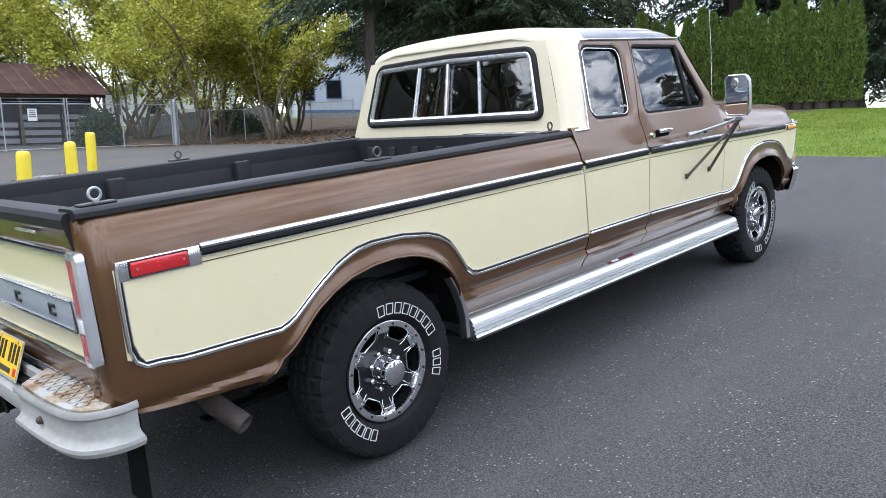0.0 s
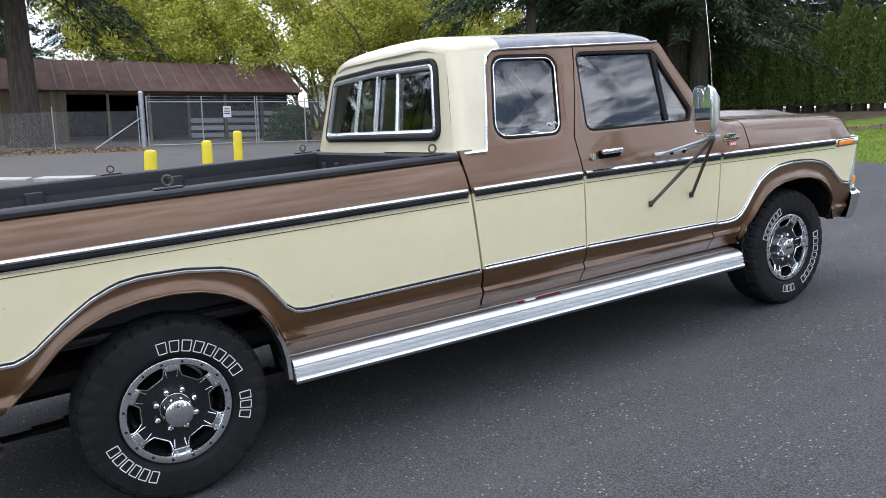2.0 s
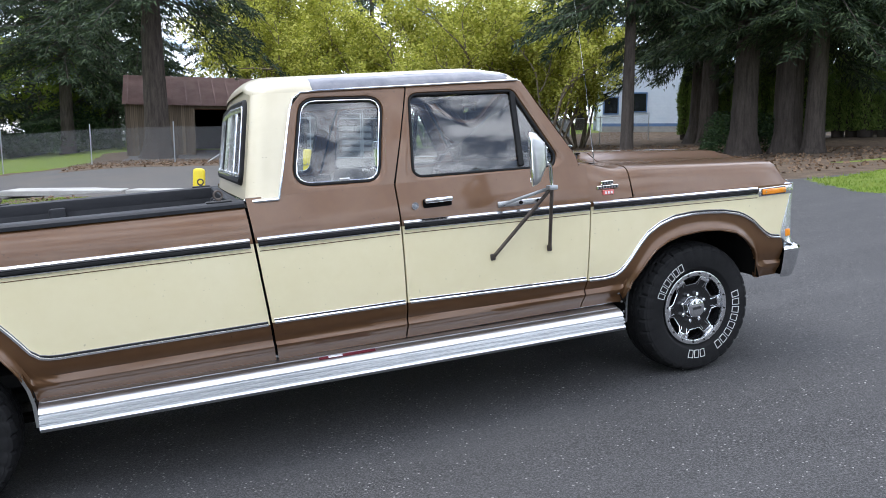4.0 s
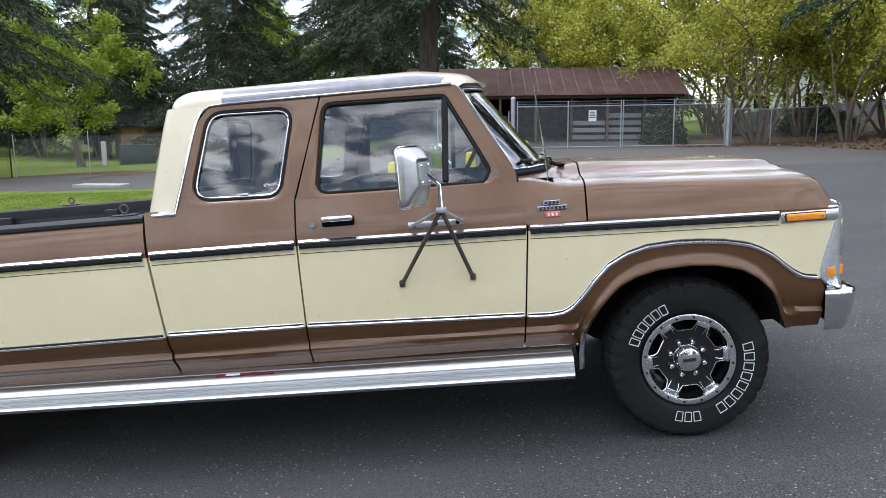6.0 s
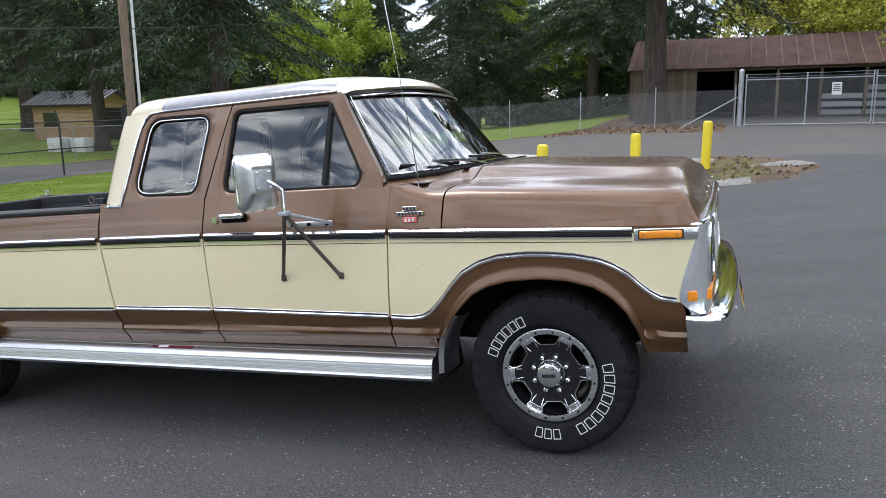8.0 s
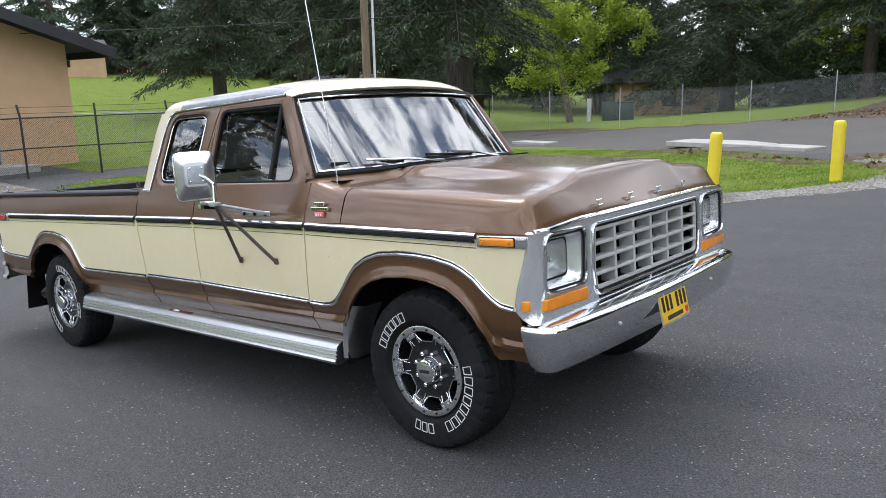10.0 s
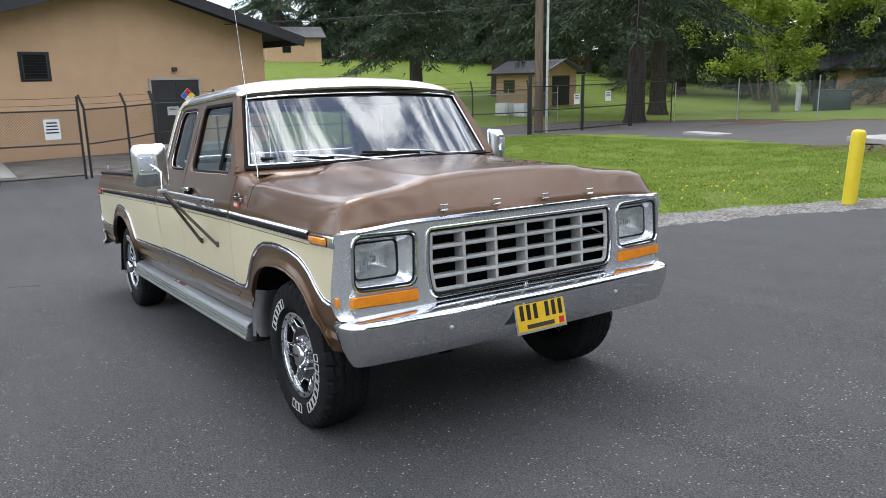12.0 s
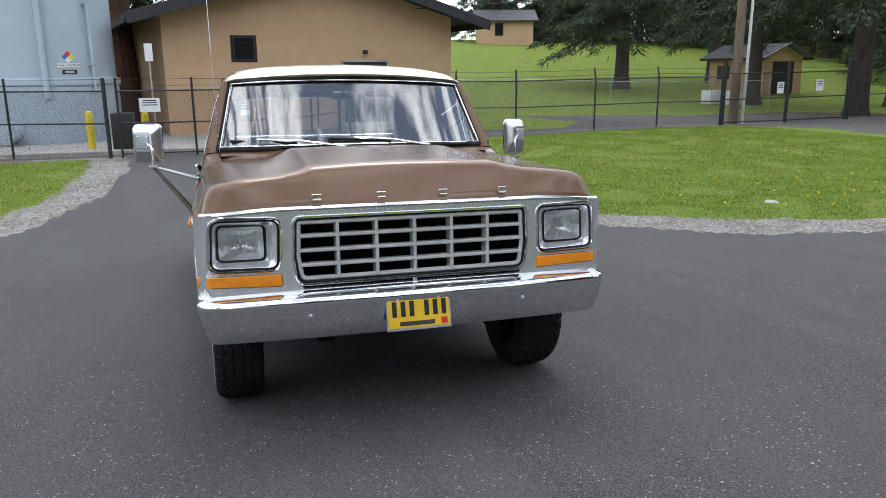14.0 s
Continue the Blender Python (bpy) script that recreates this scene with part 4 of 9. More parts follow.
def small_yard_things():
    t = thing("transformer_cabinet", at_ground(-19.8, 46.4, 30), "dark green metal utility cabinet on the lawn", "cabinet")
    bm = bmesh.new()
    box(bm, (0, 0, 0.60), (2.2, 1.5, 1.3), 0.04, 2)
    part("body", bm, M["green_box"], t)
    bm = bmesh.new()
    box(bm, (0, 0, 1.27), (2.3, 1.6, 0.08), 0.02, 2)
    part("lid", bm, M["green_box"], t)
    bm = bmesh.new()
    box(bm, (0, -0.77, 0.70), (0.03, 0.03, 1.3))
    part("door_edge", bm, M["black_steel"], t)
    t = thing("marker_post", at_ground(-21.9, 46.0), "white square marker post beside the green cabinet", "post")
    bm = bmesh.new()
    box(bm, (0, 0, 0.75), (0.26, 0.26, 1.8), 0.02, 1)
    part("post", bm, M["white"], t)
    for cx, cy, sx, sy, rz in ((-1.35, 17.2, 2.9, 1.3, -12), (0.75, 16.0, 1.2, 0.8, -20), (-9.0, 19.4, 1.6, 0.7, -8)):
        t = thing("concrete_slab", at_ground(cx, cy, rz), "pale concrete cover slab set in the ground", "slab", "concrete slabs")
        bm = bmesh.new()
        box(bm, (0, 0, 0.0), (sx, sy, 0.14), 0.015, 1)
        part("slab", bm, M["concrete"], t, "", False)
    t = thing("flat_stone", at_ground(-1.75, 7.6), "flat pale stone lying in the grass", "stone")
    bm = bmesh.new()
    bmesh.ops.create_icosphere(bm, subdivisions=3, radius=0.13)
    for v in bm.verts:
        v.co = Vector((v.co.x * 1.1, v.co.y * 0.7, v.co.z * 0.28)) * (1 + 0.25 * noise.noise(v.co * 6))
    part("stone", bm, M["concrete"], t)
    for i, (x, y, rz) in enumerate(((-31.0, 28.1, 8), (-29.9, 28.7, 8))):
        t = thing("supply_crate", at_ground(x, y, rz), "white plastic crate standing beside the hut", "crate", "crates by the hut")
        bm = bmesh.new()
        box(bm, (0, 0, 0.4), (0.9, 0.8, 0.8), 0.04, 2)
        part("body", bm, M["white"], t)


small_yard_things()


# ---------------------------------------------------------------- houses far off
def house(x, y, rz, w, d, eave, pitch, wall_key, roof_key, label, wins, base=None, boards=True):
    g = height(x, y) if base is None else base
    t = thing("house", pose(x, y, g, 0, 0, rz), label, "house", "houses beyond the trees")
    rise = w / 2 * pitch
    bm = bmesh.new()
    prism(bm, [(0, 0), (w, 0), (w, eave), (w / 2, eave + rise), (0, eave)], 0, d, "y")
    wl_ = part("wall", bm, M[wall_key], t, "", False)
    if boards:
        n = int((eave + rise) / 0.22)
        for i in range(n):
            z = 1.42 + i * 0.22
            if z > eave + rise - 0.3:
                break
            half = w / 2 if z < eave else w / 2 * (1 - (z - eave) / rise)
            bm = box(bmesh.new(), (w / 2, -0.012, z), (2 * half, 0.03, 0.2))
            for v in bm.verts:
                if v.co.z > z and v.co.y < -0.012:
                    v.co.y += 0.018
            part("siding_board", bm, M[wall_key], wl_, "", False)
        bm = box(bmesh.new(), (w / 2, -0.02, 1.24), (w, 0.05, 0.24))
        part("trim_band", bm, M["blue_trim"], t, "blue band", False)
        bm = box(bmesh.new(), (w / 2, -0.01, 0.50), (w, 0.06, 1.26))
        part("foundation", bm, M["concrete"], t, "", False)
    for s in (0, 1):
        bm = bmesh.new()
        xa = -0.5 if s == 0 else w + 0.5
        za = eave - 0.5 * pitch
        sheet(bm, [[(xa, -0.4, za), (w / 2, -0.4, eave + rise)], [(xa, d + 0.4, za), (w / 2, d + 0.4, eave + rise)]], flip=bool(s))
        bmesh.ops.solidify(bm, geom=bm.faces[:], thickness=0.14)
        part("roof", bm, M[roof_key], t, "", False)
    for wx, wz, ww, wh in wins:
        bm = box(bmesh.new(), (wx, -0.03, wz), (ww + 0.2, 0.1, wh + 0.2), 0.01, 1)
        f = part("window_frame", bm, M["blue_trim"] if boards else M["white"], t, "", False)
        bm = box(bmesh.new(), (wx, -0.085, wz), (ww, 0.02, wh))
        part("pane", bm, M["dark_glass"], f, "", False)
    return t


house(34.8, 49.2, -28, 9.6, 11, 4.35, 1.0, "pale_blue", "blue_trim", "pale blue clapboard house with a steep gable", ((0.70, 2.80, 1.05, 1.25), (2.90, 3.05, 1.15, 1.40), (3.75, 6.25, 0.62, 0.85)), 1.88)
house(24.5, 58, -8, 9, 8, 3.2, 0.5, "white", "shingle", "white house with a brown roof behind the trees", ((2, 1.6, 1.2, 1.2), (6, 1.6, 1.2, 1.2)), None, False)
house(-86, 66, 62, 12, 8, 3.0, 0.4, "white", "shingle", "white house on top of the hill", ((2, 1.5, 1.2, 1.2), (5, 1.5, 1.2, 1.2), (9, 1.5, 1.2, 1.2)), None, False)
house(-62, 88, 40, 13, 8, 3.0, 0.4, "white", "shingle", "white house beyond the field", ((2, 1.5, 1.2, 1.2), (5, 1.5, 1.2, 1.2), (9, 1.5, 1.2, 1.2)), None, False)
house(-26, 92, 10, 10, 8, 3.0, 0.5, "white", "shingle", "pale house beyond the field", ((2, 1.5, 1.2, 1.2), (6, 1.5, 1.2, 1.2)), None, False)


def board_fence(pts, h, key, label):
    t = thing("board_fence", pose(0, 0, 0), label, "fence", "board fences far off")
    first = None
    for (ax, ay), (bx, by) in zip(pts, pts[1:]):
        L = math.hypot(bx - ax, by - ay)
        n = int(L / 0.3)
        for i in range(n):
            x, y = ax + (bx - ax) * i / n, ay + (by - ay) * i / n
            m = at_ground(x, y, math.degrees(math.atan2(by - ay, bx - ax)))
            if first is None:
                first = part("board", box(bmesh.new(), (0.14, 0, h / 2), (0.27, 0.03, h)), M[key], t, "", False)
                first.matrix_basis = m
            else:
                share(first, "board", m, t)


board_fence([(-84, 40), (-78, 58), (-66, 76)], 1.8, "brick_red", "red-brown board fence along the top of the hill")
board_fence([(-20, 76), (-4, 74), (8, 72)], 1.6, "grey_boards", "grey board fence at the far end of the field")
board_fence([(36.5, 5.5), (42, -2.5)], 1.0, "brick_red", "red-brown picket fence past the hedge")
board_fence([(19, 44), (30, 46)], 1.3, "grey_boards", "grey board fence behind the trees")


# ================================================================ the pickup truck
# Its own frame: x ahead from the rear axle, y to its left, z up from the wheels' contact.
TRUCK = pose(0, 0, 0, -0.8505, -4.3817, 0.0325)
truck = thing("pickup_truck", TRUCK, "brown and cream extended-cab pickup truck with chrome trim on asphalt", "truck")


def paint(name, a, b, metal, rough, scale=1.4, coat=0.85):
    """Old car paint: slight fading, fine orange peel, dulled clear coat."""
    k = Nodes(name, a, rough, metal, 0.5)
    f = k.math("ADD", k.math("MULTIPLY", k.noise(scale, 5, 0.6), 0.6), k.math("MULTIPLY", k.noise(14, 5, 0.6), 0.4))
    c = k.ramp(f, [(0.35, a), (0.66, b)])
    spots = k.math("MULTIPLY", k.math("GREATER_THAN", k.noise(55, 2, 0.5), 0.735), 0.5)
    c = k.mix(spots, c, tuple(0.45 * v for v in a))
    k.color(c).rough(f, rough, rough + 0.16)
    k.bump(k.noise(30, 2), 0.006, 0.004)
    k.b.inputs["Coat Weight"].default_value = coat
    k.b.inputs["Coat Roughness"].default_value = 0.12
    return k


BROWN_A, BROWN_B = (0.100, 0.0435, 0.0130), (0.128, 0.0600, 0.0200)
M["brown"] = paint("brown_metallic_paint", BROWN_A, BROWN_B, 0.45, 0.33, 1.4, 0.8).mat
M["cream"] = paint("cream_paint", (0.72, 0.640, 0.395), (0.76, 0.685, 0.450), 0.0, 0.38).mat


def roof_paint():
    # a darker, greyer cream than the flanks
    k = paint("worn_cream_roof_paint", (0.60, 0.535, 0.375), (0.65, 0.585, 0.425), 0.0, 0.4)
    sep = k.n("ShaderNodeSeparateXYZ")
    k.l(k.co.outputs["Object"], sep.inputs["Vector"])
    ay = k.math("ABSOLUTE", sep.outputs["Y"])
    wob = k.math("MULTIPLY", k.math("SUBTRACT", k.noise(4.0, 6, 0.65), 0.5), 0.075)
    # mask of the grey band along both roof edges
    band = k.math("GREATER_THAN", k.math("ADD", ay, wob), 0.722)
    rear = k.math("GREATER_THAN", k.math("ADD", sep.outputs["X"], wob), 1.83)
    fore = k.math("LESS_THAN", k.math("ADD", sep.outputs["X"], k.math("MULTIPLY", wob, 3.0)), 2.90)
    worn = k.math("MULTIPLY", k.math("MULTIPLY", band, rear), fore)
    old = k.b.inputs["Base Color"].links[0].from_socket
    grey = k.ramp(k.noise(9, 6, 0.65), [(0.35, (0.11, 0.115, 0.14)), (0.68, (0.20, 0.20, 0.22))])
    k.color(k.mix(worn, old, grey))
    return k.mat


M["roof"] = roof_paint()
M["chrome"] = vary("chrome", (0.74, 0.76, 0.78), (0.82, 0.83, 0.85), 4, (0.05, 0.13), 1.0, 60, 0.01)
M["bumper_chrome"] = vary("aged_chrome", (0.70, 0.72, 0.74), (0.80, 0.81, 0.82), 5, (0.025, 0.09), 1.0, 45, 0.015)
M["bright_trim"] = vary("bright_anodised_trim", (0.78, 0.79, 0.81), (0.84, 0.85, 0.87), 6, (0.14, 0.24), 1.0, 60, 0.01)
M["alu"] = vary("brushed_aluminium", (0.58, 0.59, 0.60), (0.70, 0.705, 0.71), 5, (0.24, 0.38), 1.0, 80, 0.02, stretch=(0.3, 6, 6))
M["silver"] = vary("silver_trim_paint", (0.80, 0.82, 0.845), (0.88, 0.895, 0.915), 6, (0.18, 0.28), 0.82, 60, 0.0)
M["grille_grey"] = vary("grey_plastic_grille", (0.40, 0.40, 0.385), (0.50, 0.50, 0.48), 6, (0.4, 0.55), 0.15, 60, 0.03)
M["rubber"] = vary("black_rubber", (0.012, 0.012, 0.013), (0.022, 0.022, 0.022), 7, (0.55, 0.75), 0, 70, 0.08, spec=0.15)
M["liner"] = vary("black_bed_liner", (0.010, 0.0105, 0.0125), (0.019, 0.020, 0.024), 5, (0.45, 0.65), 0, 120, 0.25, 0.002, spec=0.3)
M["under"] = vary("dark_underbody", (0.005, 0.005, 0.005), (0.012, 0.011, 0.010), 4, (0.8, 0.95), 0, 40, 0.3, spec=0.1)
# near-black colour stands in for shade in gaps, slots and recesses
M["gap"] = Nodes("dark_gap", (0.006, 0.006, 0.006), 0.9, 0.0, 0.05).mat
M["tyre"] = vary("tyre_rubber", (0.010, 0.010, 0.0105), (0.020, 0.020, 0.0205), 5, (0.6, 0.8), 0, 90, 0.12, spec=0.12)
M["wheel_black"] = vary("gloss_black_wheel", (0.008, 0.008, 0.009), (0.014, 0.014, 0.015), 5, (0.15, 0.3), 0, 60, 0.0)
M["tyre_white"] = Nodes("white_tyre_marking", (0.66, 0.66, 0.64), 0.6).mat
M["red_lens"] = vary("red_lens", (0.42, 0.012, 0.016), (0.56, 0.018, 0.022), 12, (0.12, 0.22), 0, 140, 0.25, 0.002, coat=0.6)
M["amber"] = vary("amber_lens", (0.72, 0.21, 0.008), (0.86, 0.30, 0.015), 14, (0.12, 0.22), 0, 140, 0.25, 0.002, coat=0.6)
M["plate_yellow"] = vary("yellow_plate", (0.72, 0.43, 0.012), (0.80, 0.52, 0.03), 10, (0.4, 0.5), 0, 60, 0.02)
M["step_paint"] = vary("chipped_grey_step_paint", (0.25, 0.25, 0.235), (0.37, 0.37, 0.345), 5, (0.5, 0.7), 0, 50, 0.1)
M["mirror"] = vary("mirror_silver", (0.90, 0.91, 0.92), (0.92, 0.93, 0.94), 3, (0.01, 0.02), 1.0, 30, 0.0)
M["trim_grey"] = vary("grey_tailgate_band", (0.34, 0.37, 0.41), (0.42, 0.45, 0.49), 5, (0.35, 0.5), 0.3, 60, 0.03)
M["seat"] = vary("grey_beige_vinyl", (0.20, 0.185, 0.165), (0.28, 0.26, 0.235), 4, (0.5, 0.65), 0, 60, 0.15)
M["dash"] = vary("dark_brown_dash", (0.030, 0.024, 0.020), (0.050, 0.040, 0.034), 5, (0.45, 0.6), 0, 80, 0.15)
M["glass"] = glass("tinted_glass", (0.90, 0.96, 0.95), 0.0, 0.95, 2.0)
M["shield_glass"] = glass("windshield_glass", (0.88, 0.94, 0.95), 0.0, 0.9, 3.2)
M["exhaust"] = vary("rusty_exhaust", (0.075, 0.060, 0.052), (0.15, 0.125, 0.11), 9, (0.6, 0.8), 0.5, 60, 0.2)


def tread_paint():
    k = Nodes("worn_tread_plate", (0.4, 0.4, 0.38), 0.6)
    rust = k.ramp(k.noise(9, 7, 0.7), [(0.42, (0.44, 0.44, 0.42)), (0.52, (0.36, 0.30, 0.22)), (0.66, (0.22, 0.11, 0.045))])
    k.color(rust).rough(k.noise(20, 3), 0.5, 0.8)
    return k.mat


M["tread_plate"] = tread_paint()


def mirrored(ob, name, parent):
    """The same part on the truck's other side."""
    me = ob.data.copy()
    me.transform(Matrix.Diagonal((1, -1, 1, 1)))
    me.flip_normals()
    o = new(name, me)
    o.parent = parent
    if "label" in ob:
        o["label"] = ob["label"]
    return o


def both(name, bm, mat, parent, label="", smooth=True):
    r = part(name, bm, mat, parent, label, smooth)
    return r, mirrored(r, name, parent)


BODY = ((0.48, 0.915), (0.53, 0.938), (0.572, 0.971), (0.586, 0.974), (0.600, 0.963), (0.612, 0.963), (0.632, 0.977), (0.66, 0.988), (0.70, 0.994), (0.80, 0.999), (0.95, 1.003), (1.06, 1.004), (1.11, 0.998), (1.16, 0.986), (1.20, 0.970), (1.235, 0.950), (1.26, 0.925))
CAB = ((1.06, 1.004), (1.11, 0.998), (1.16, 0.986), (1.20, 0.972), (1.28, 0.945), (1.35, 0.925), (1.50, 0.885), (1.65, 0.84), (1.78, 0.79))


def side_y(z):
    return line(z, BODY)


def cab_y(z):
    return line(z, CAB) if z > 1.06 else line(z, BODY)


PIN_BED = ((-1.08, 0.79), (-1.03, 0.757), (-0.90, 0.737), (-0.523, 0.724), (-0.47, 0.742), (-0.415, 0.786), (-0.33, 0.85), (-0.241, 0.907), (-0.15, 0.945), (-0.064, 0.957), (0.10, 0.953), (0.25, 0.931), (0.33, 0.905), (0.39, 0.865), (0.44, 0.80), (0.49, 0.726), (0.53, 0.695), (0.58, 0.688), (1.6, 0.692))
PIN_CAB = ((1.4, 0.700), (2.17, 0.694), (3.22, 0.664))
PIN_FEND = ((3.1, 0.664), (3.31, 0.656), (3.37, 0.664), (3.41, 0.688), (3.46, 0.739), (3.52, 0.812), (3.58, 0.871), (3.66, 0.915), (3.754, 0.942), (3.88, 0.951), (3.99, 0.948), (4.10, 0.938), (4.203, 0.917), (4.26, 0.893), (4.318, 0.857), (4.365, 0.812), (4.408, 0.776), (4.45, 0.752), (4.517, 0.741), (4.62, 0.738))
ARCH_BED = ((-0.60, 0.545), (-0.557, 0.581), (-0.486, 0.644), (-0.42, 0.712), (-0.368, 0.762), (-0.28, 0.815), (-0.193, 0.851), (-0.07, 0.874), (0.047, 0.878), (0.15, 0.866), (0.238, 0.838), (0.31, 0.797), (0.368, 0.746), (0.42, 0.665), (0.459, 0.567), (0.472, 0.50))
ARCH_FEND = ((3.43, 0.50), (3.455, 0.575), (3.518, 0.671), (3.57, 0.73), (3.623, 0.779), (3.70, 0.818), (3.80, 0.842), (3.941, 0.851), (4.06, 0.842), (4.176, 0.812), (4.25, 0.765), (4.313, 0.696), (4.35, 0.61), (4.373, 0.512))
MOULD = ((-1.1, 1.080), (1.47, 1.079), (2.16, 1.078), (3.2, 1.062), (4.62, 1.028))


def warp(x, z):
    """Slant of the seams between bed, cab and fender."""
    return x + (0.80 - z) * 0.09 * math.exp(-(((x - 1.485) / 0.16) ** 2)) + (z - 0.78) * 0.085 * math.exp(-(((x - 3.20) / 0.14) ** 2))


FEND_FRONT = ((0.50, 4.545), (0.66, 4.545), (0.70, 4.545), (0.735, 4.528), (0.768, 4.523), (0.837, 4.537), (0.907, 4.561), (0.997, 4.590), (1.06, 4.605), (1.10, 4.612))


def nose_in(x, z):
    """The fender's front edge, cut back towards its foot."""
    return x if x <= 4.385 else 4.385 + (x - 4.385) / 0.215 * (line(z, FEND_FRONT) - 4.385)


def low_line(x):
    if -0.60 < x < 0.472:
        return line(x, ARCH_BED)
    if 3.43 < x < 4.373:
        return line(x, ARCH_FEND)
    if x <= -0.60:
        return line(x, ((-1.16, 0.655), (-1.10, 0.60), (-0.60, 0.545)))
    if x >= 4.373:
        return 0.505
    return 0.50


def flare(x, z):
    """The raised lip round a wheel opening."""
    lo = low_line(x)
    on = 1.0 if (-0.62 < x < 0.50 or 3.40 < x < 4.42) else 0.0
    return on * 0.018 * (1 - step(0.0, 0.055, z - lo))


def side_panel(name, cols, pin, top, wide, parent, rows=(12, 6, 9), insets=None, cream_from=-9.0, label=""):
    """One panel of the flank: brown, cream and brown bands over columns along x."""
    bm = bmesh.new()
    grid, mats = [], []
    for ci, x in enumerate(cols):
        ins = insets[ci] if insets else 0.0
        lo, p, m, t = low_line(x), line(x, pin), line(x, MOULD), top(x)
        p = max(p, lo + 0.03)
        zs = [lo + (p - lo) * k / rows[0] for k in range(rows[0])] + [p + (m - p) * k / rows[1] for k in range(rows[1])] + [m + (t - m) * k / rows[2] for k in range(rows[2] + 1)]
        grid.append([(nose_in(warp(x, z), z), -(wide(z) + flare(x, z) - ins), z) for z in zs])
    def mat(i, j):
        xc = (cols[i] + cols[i + 1]) / 2
        return 1 if rows[0] <= j < rows[0] + rows[1] and xc > cream_from else 0
    sheet(bm, grid, mat=mat, flip=True)
    rim = [e for e in bm.edges if len(e.link_faces) == 1]
    ext = bmesh.ops.extrude_edge_only(bm, edges=rim)
    for v in (g for g in ext["geom"] if isinstance(g, bmesh.types.BMVert)):
        v.co.y += 0.025
    bmesh.ops.recalc_face_normals(bm, faces=bm.faces)
    if sum(f.normal.y * f.calc_area() for f in bm.faces) > 0:
        bmesh.ops.reverse_faces(bm, faces=bm.faces)
    return both(name, bm, [M["brown"], M["cream"]], parent, label)


def spread(a, b, n):
    return [a + (b - a) * k / n for k in range(n + 1)]


# ---- flanks
BED_COLS = [-1.150, -1.150, -1.146, -1.135, -1.115, -1.085] + spread(-1.06, -0.62, 10) + spread(-0.60, 0.47, 46) + [0.478, 0.50, 0.53] + spread(0.58, 1.477, 14)
BED_INS = [0.125, 0.075, 0.045, 0.022, 0.006, 0.0] + [0.0] * (len(BED_COLS) - 6)
side_panel("bedside", BED_COLS, PIN_BED, lambda x: 1.255, side_y, truck, insets=BED_INS, cream_from=-1.075, label="brown and cream bed side")
side_panel("cab_quarter_panel", spread(1.489, 2.158, 12), PIN_CAB, lambda x: 1.285, cab_y, truck)
doors = side_panel("door_panel", spread(2.166, 3.196, 16), PIN_CAB, lambda x: 1.285, cab_y, truck, label="brown and cream door skin")
side_panel("front_fender", spread(3.204, 3.42, 5) + spread(3.432, 4.372, 46) + spread(4.385, 4.60, 8), PIN_FEND, lambda x: line(x, MOULD) + 0.03, side_y, truck, (12, 6, 2), label="brown and cream front fender")


# ---- ring panels with rounded window openings, drawn in the flank's plan (x, z)
def rounded(poly, r, n=6):
    """An outline with its corners rounded."""
    out = []
    k = len(poly)
    for i in range(k):
        p0, p1, p2 = (Vector(poly[(i + j - 1) % k]) for j in range(3))
        a, b = (p0 - p1).normalized(), (p2 - p1).normalized()
        half = a.angle(b) / 2
        rr = r[i] if isinstance(r, (list, tuple)) else r
        d = min(rr / math.tan(half), 0.45 * (p0 - p1).length, 0.45 * (p2 - p1).length)
        s, e = p1 + a * d, p1 + b * d
        for j in range(n + 1):
            t = j / n
            out.append(tuple((1 - t) ** 2 * s + 2 * t * (1 - t) * p1 + t * t * e))
    return out


def grow(poly, d):
    """An outline moved outward by d (inward when negative)."""
    n = len(poly)
    area = sum(poly[i][0] * poly[(i + 1) % n][1] - poly[(i + 1) % n][0] * poly[i][1] for i in range(n))
    sgn = 1 if area > 0 else -1
    out = []
    for i in range(n):
        a, b = Vector(poly[i - 1]), Vector(poly[(i + 1) % n])
        t = (b - a).normalized()
        out.append((poly[i][0] + sgn * t.y * d, poly[i][1] - sgn * t.x * d))
    return out


def cast(c, ang, poly):
    """Where a ray from c at an angle leaves an outline."""
    d = (math.cos(ang), math.sin(ang))
    best = 0.0
    n = len(poly)
    for i in range(n):
        (ax, ay), (bx, by) = poly[i], poly[(i + 1) % n]
        ex, ey = bx - ax, by - ay
        den = d[0] * ey - d[1] * ex
        if abs(den) < 1e-12:
            continue
        t = ((ax - c[0]) * ey - (ay - c[1]) * ex) / den
        u = ((ax - c[0]) * d[1] - (ay - c[1]) * d[0]) / den
        if t > 0 and -1e-9 <= u <= 1 + 1e-9:
            best = max(best, t)
    return (c[0] + d[0] * best, c[1] + d[1] * best)


def loops(outer, inner, rings=3):
    """Matched rings of points from an outer outline to an inner one."""
    c = (sum(p[0] for p in inner) / len(inner), sum(p[1] for p in inner) / len(inner))
    angs = sorted({round(math.atan2(p[1] - c[1], p[0] - c[0]), 5) for p in list(inner) + list(outer)})
    res = []
    for a in angs:
        o, i = Vector(cast(c, a, outer)), Vector(cast(c, a, inner))
        res.append([tuple(o.lerp(i, k / rings)) for k in range(rings + 1)])
    return [[row[k] for row in res] for k in range(rings + 1)]


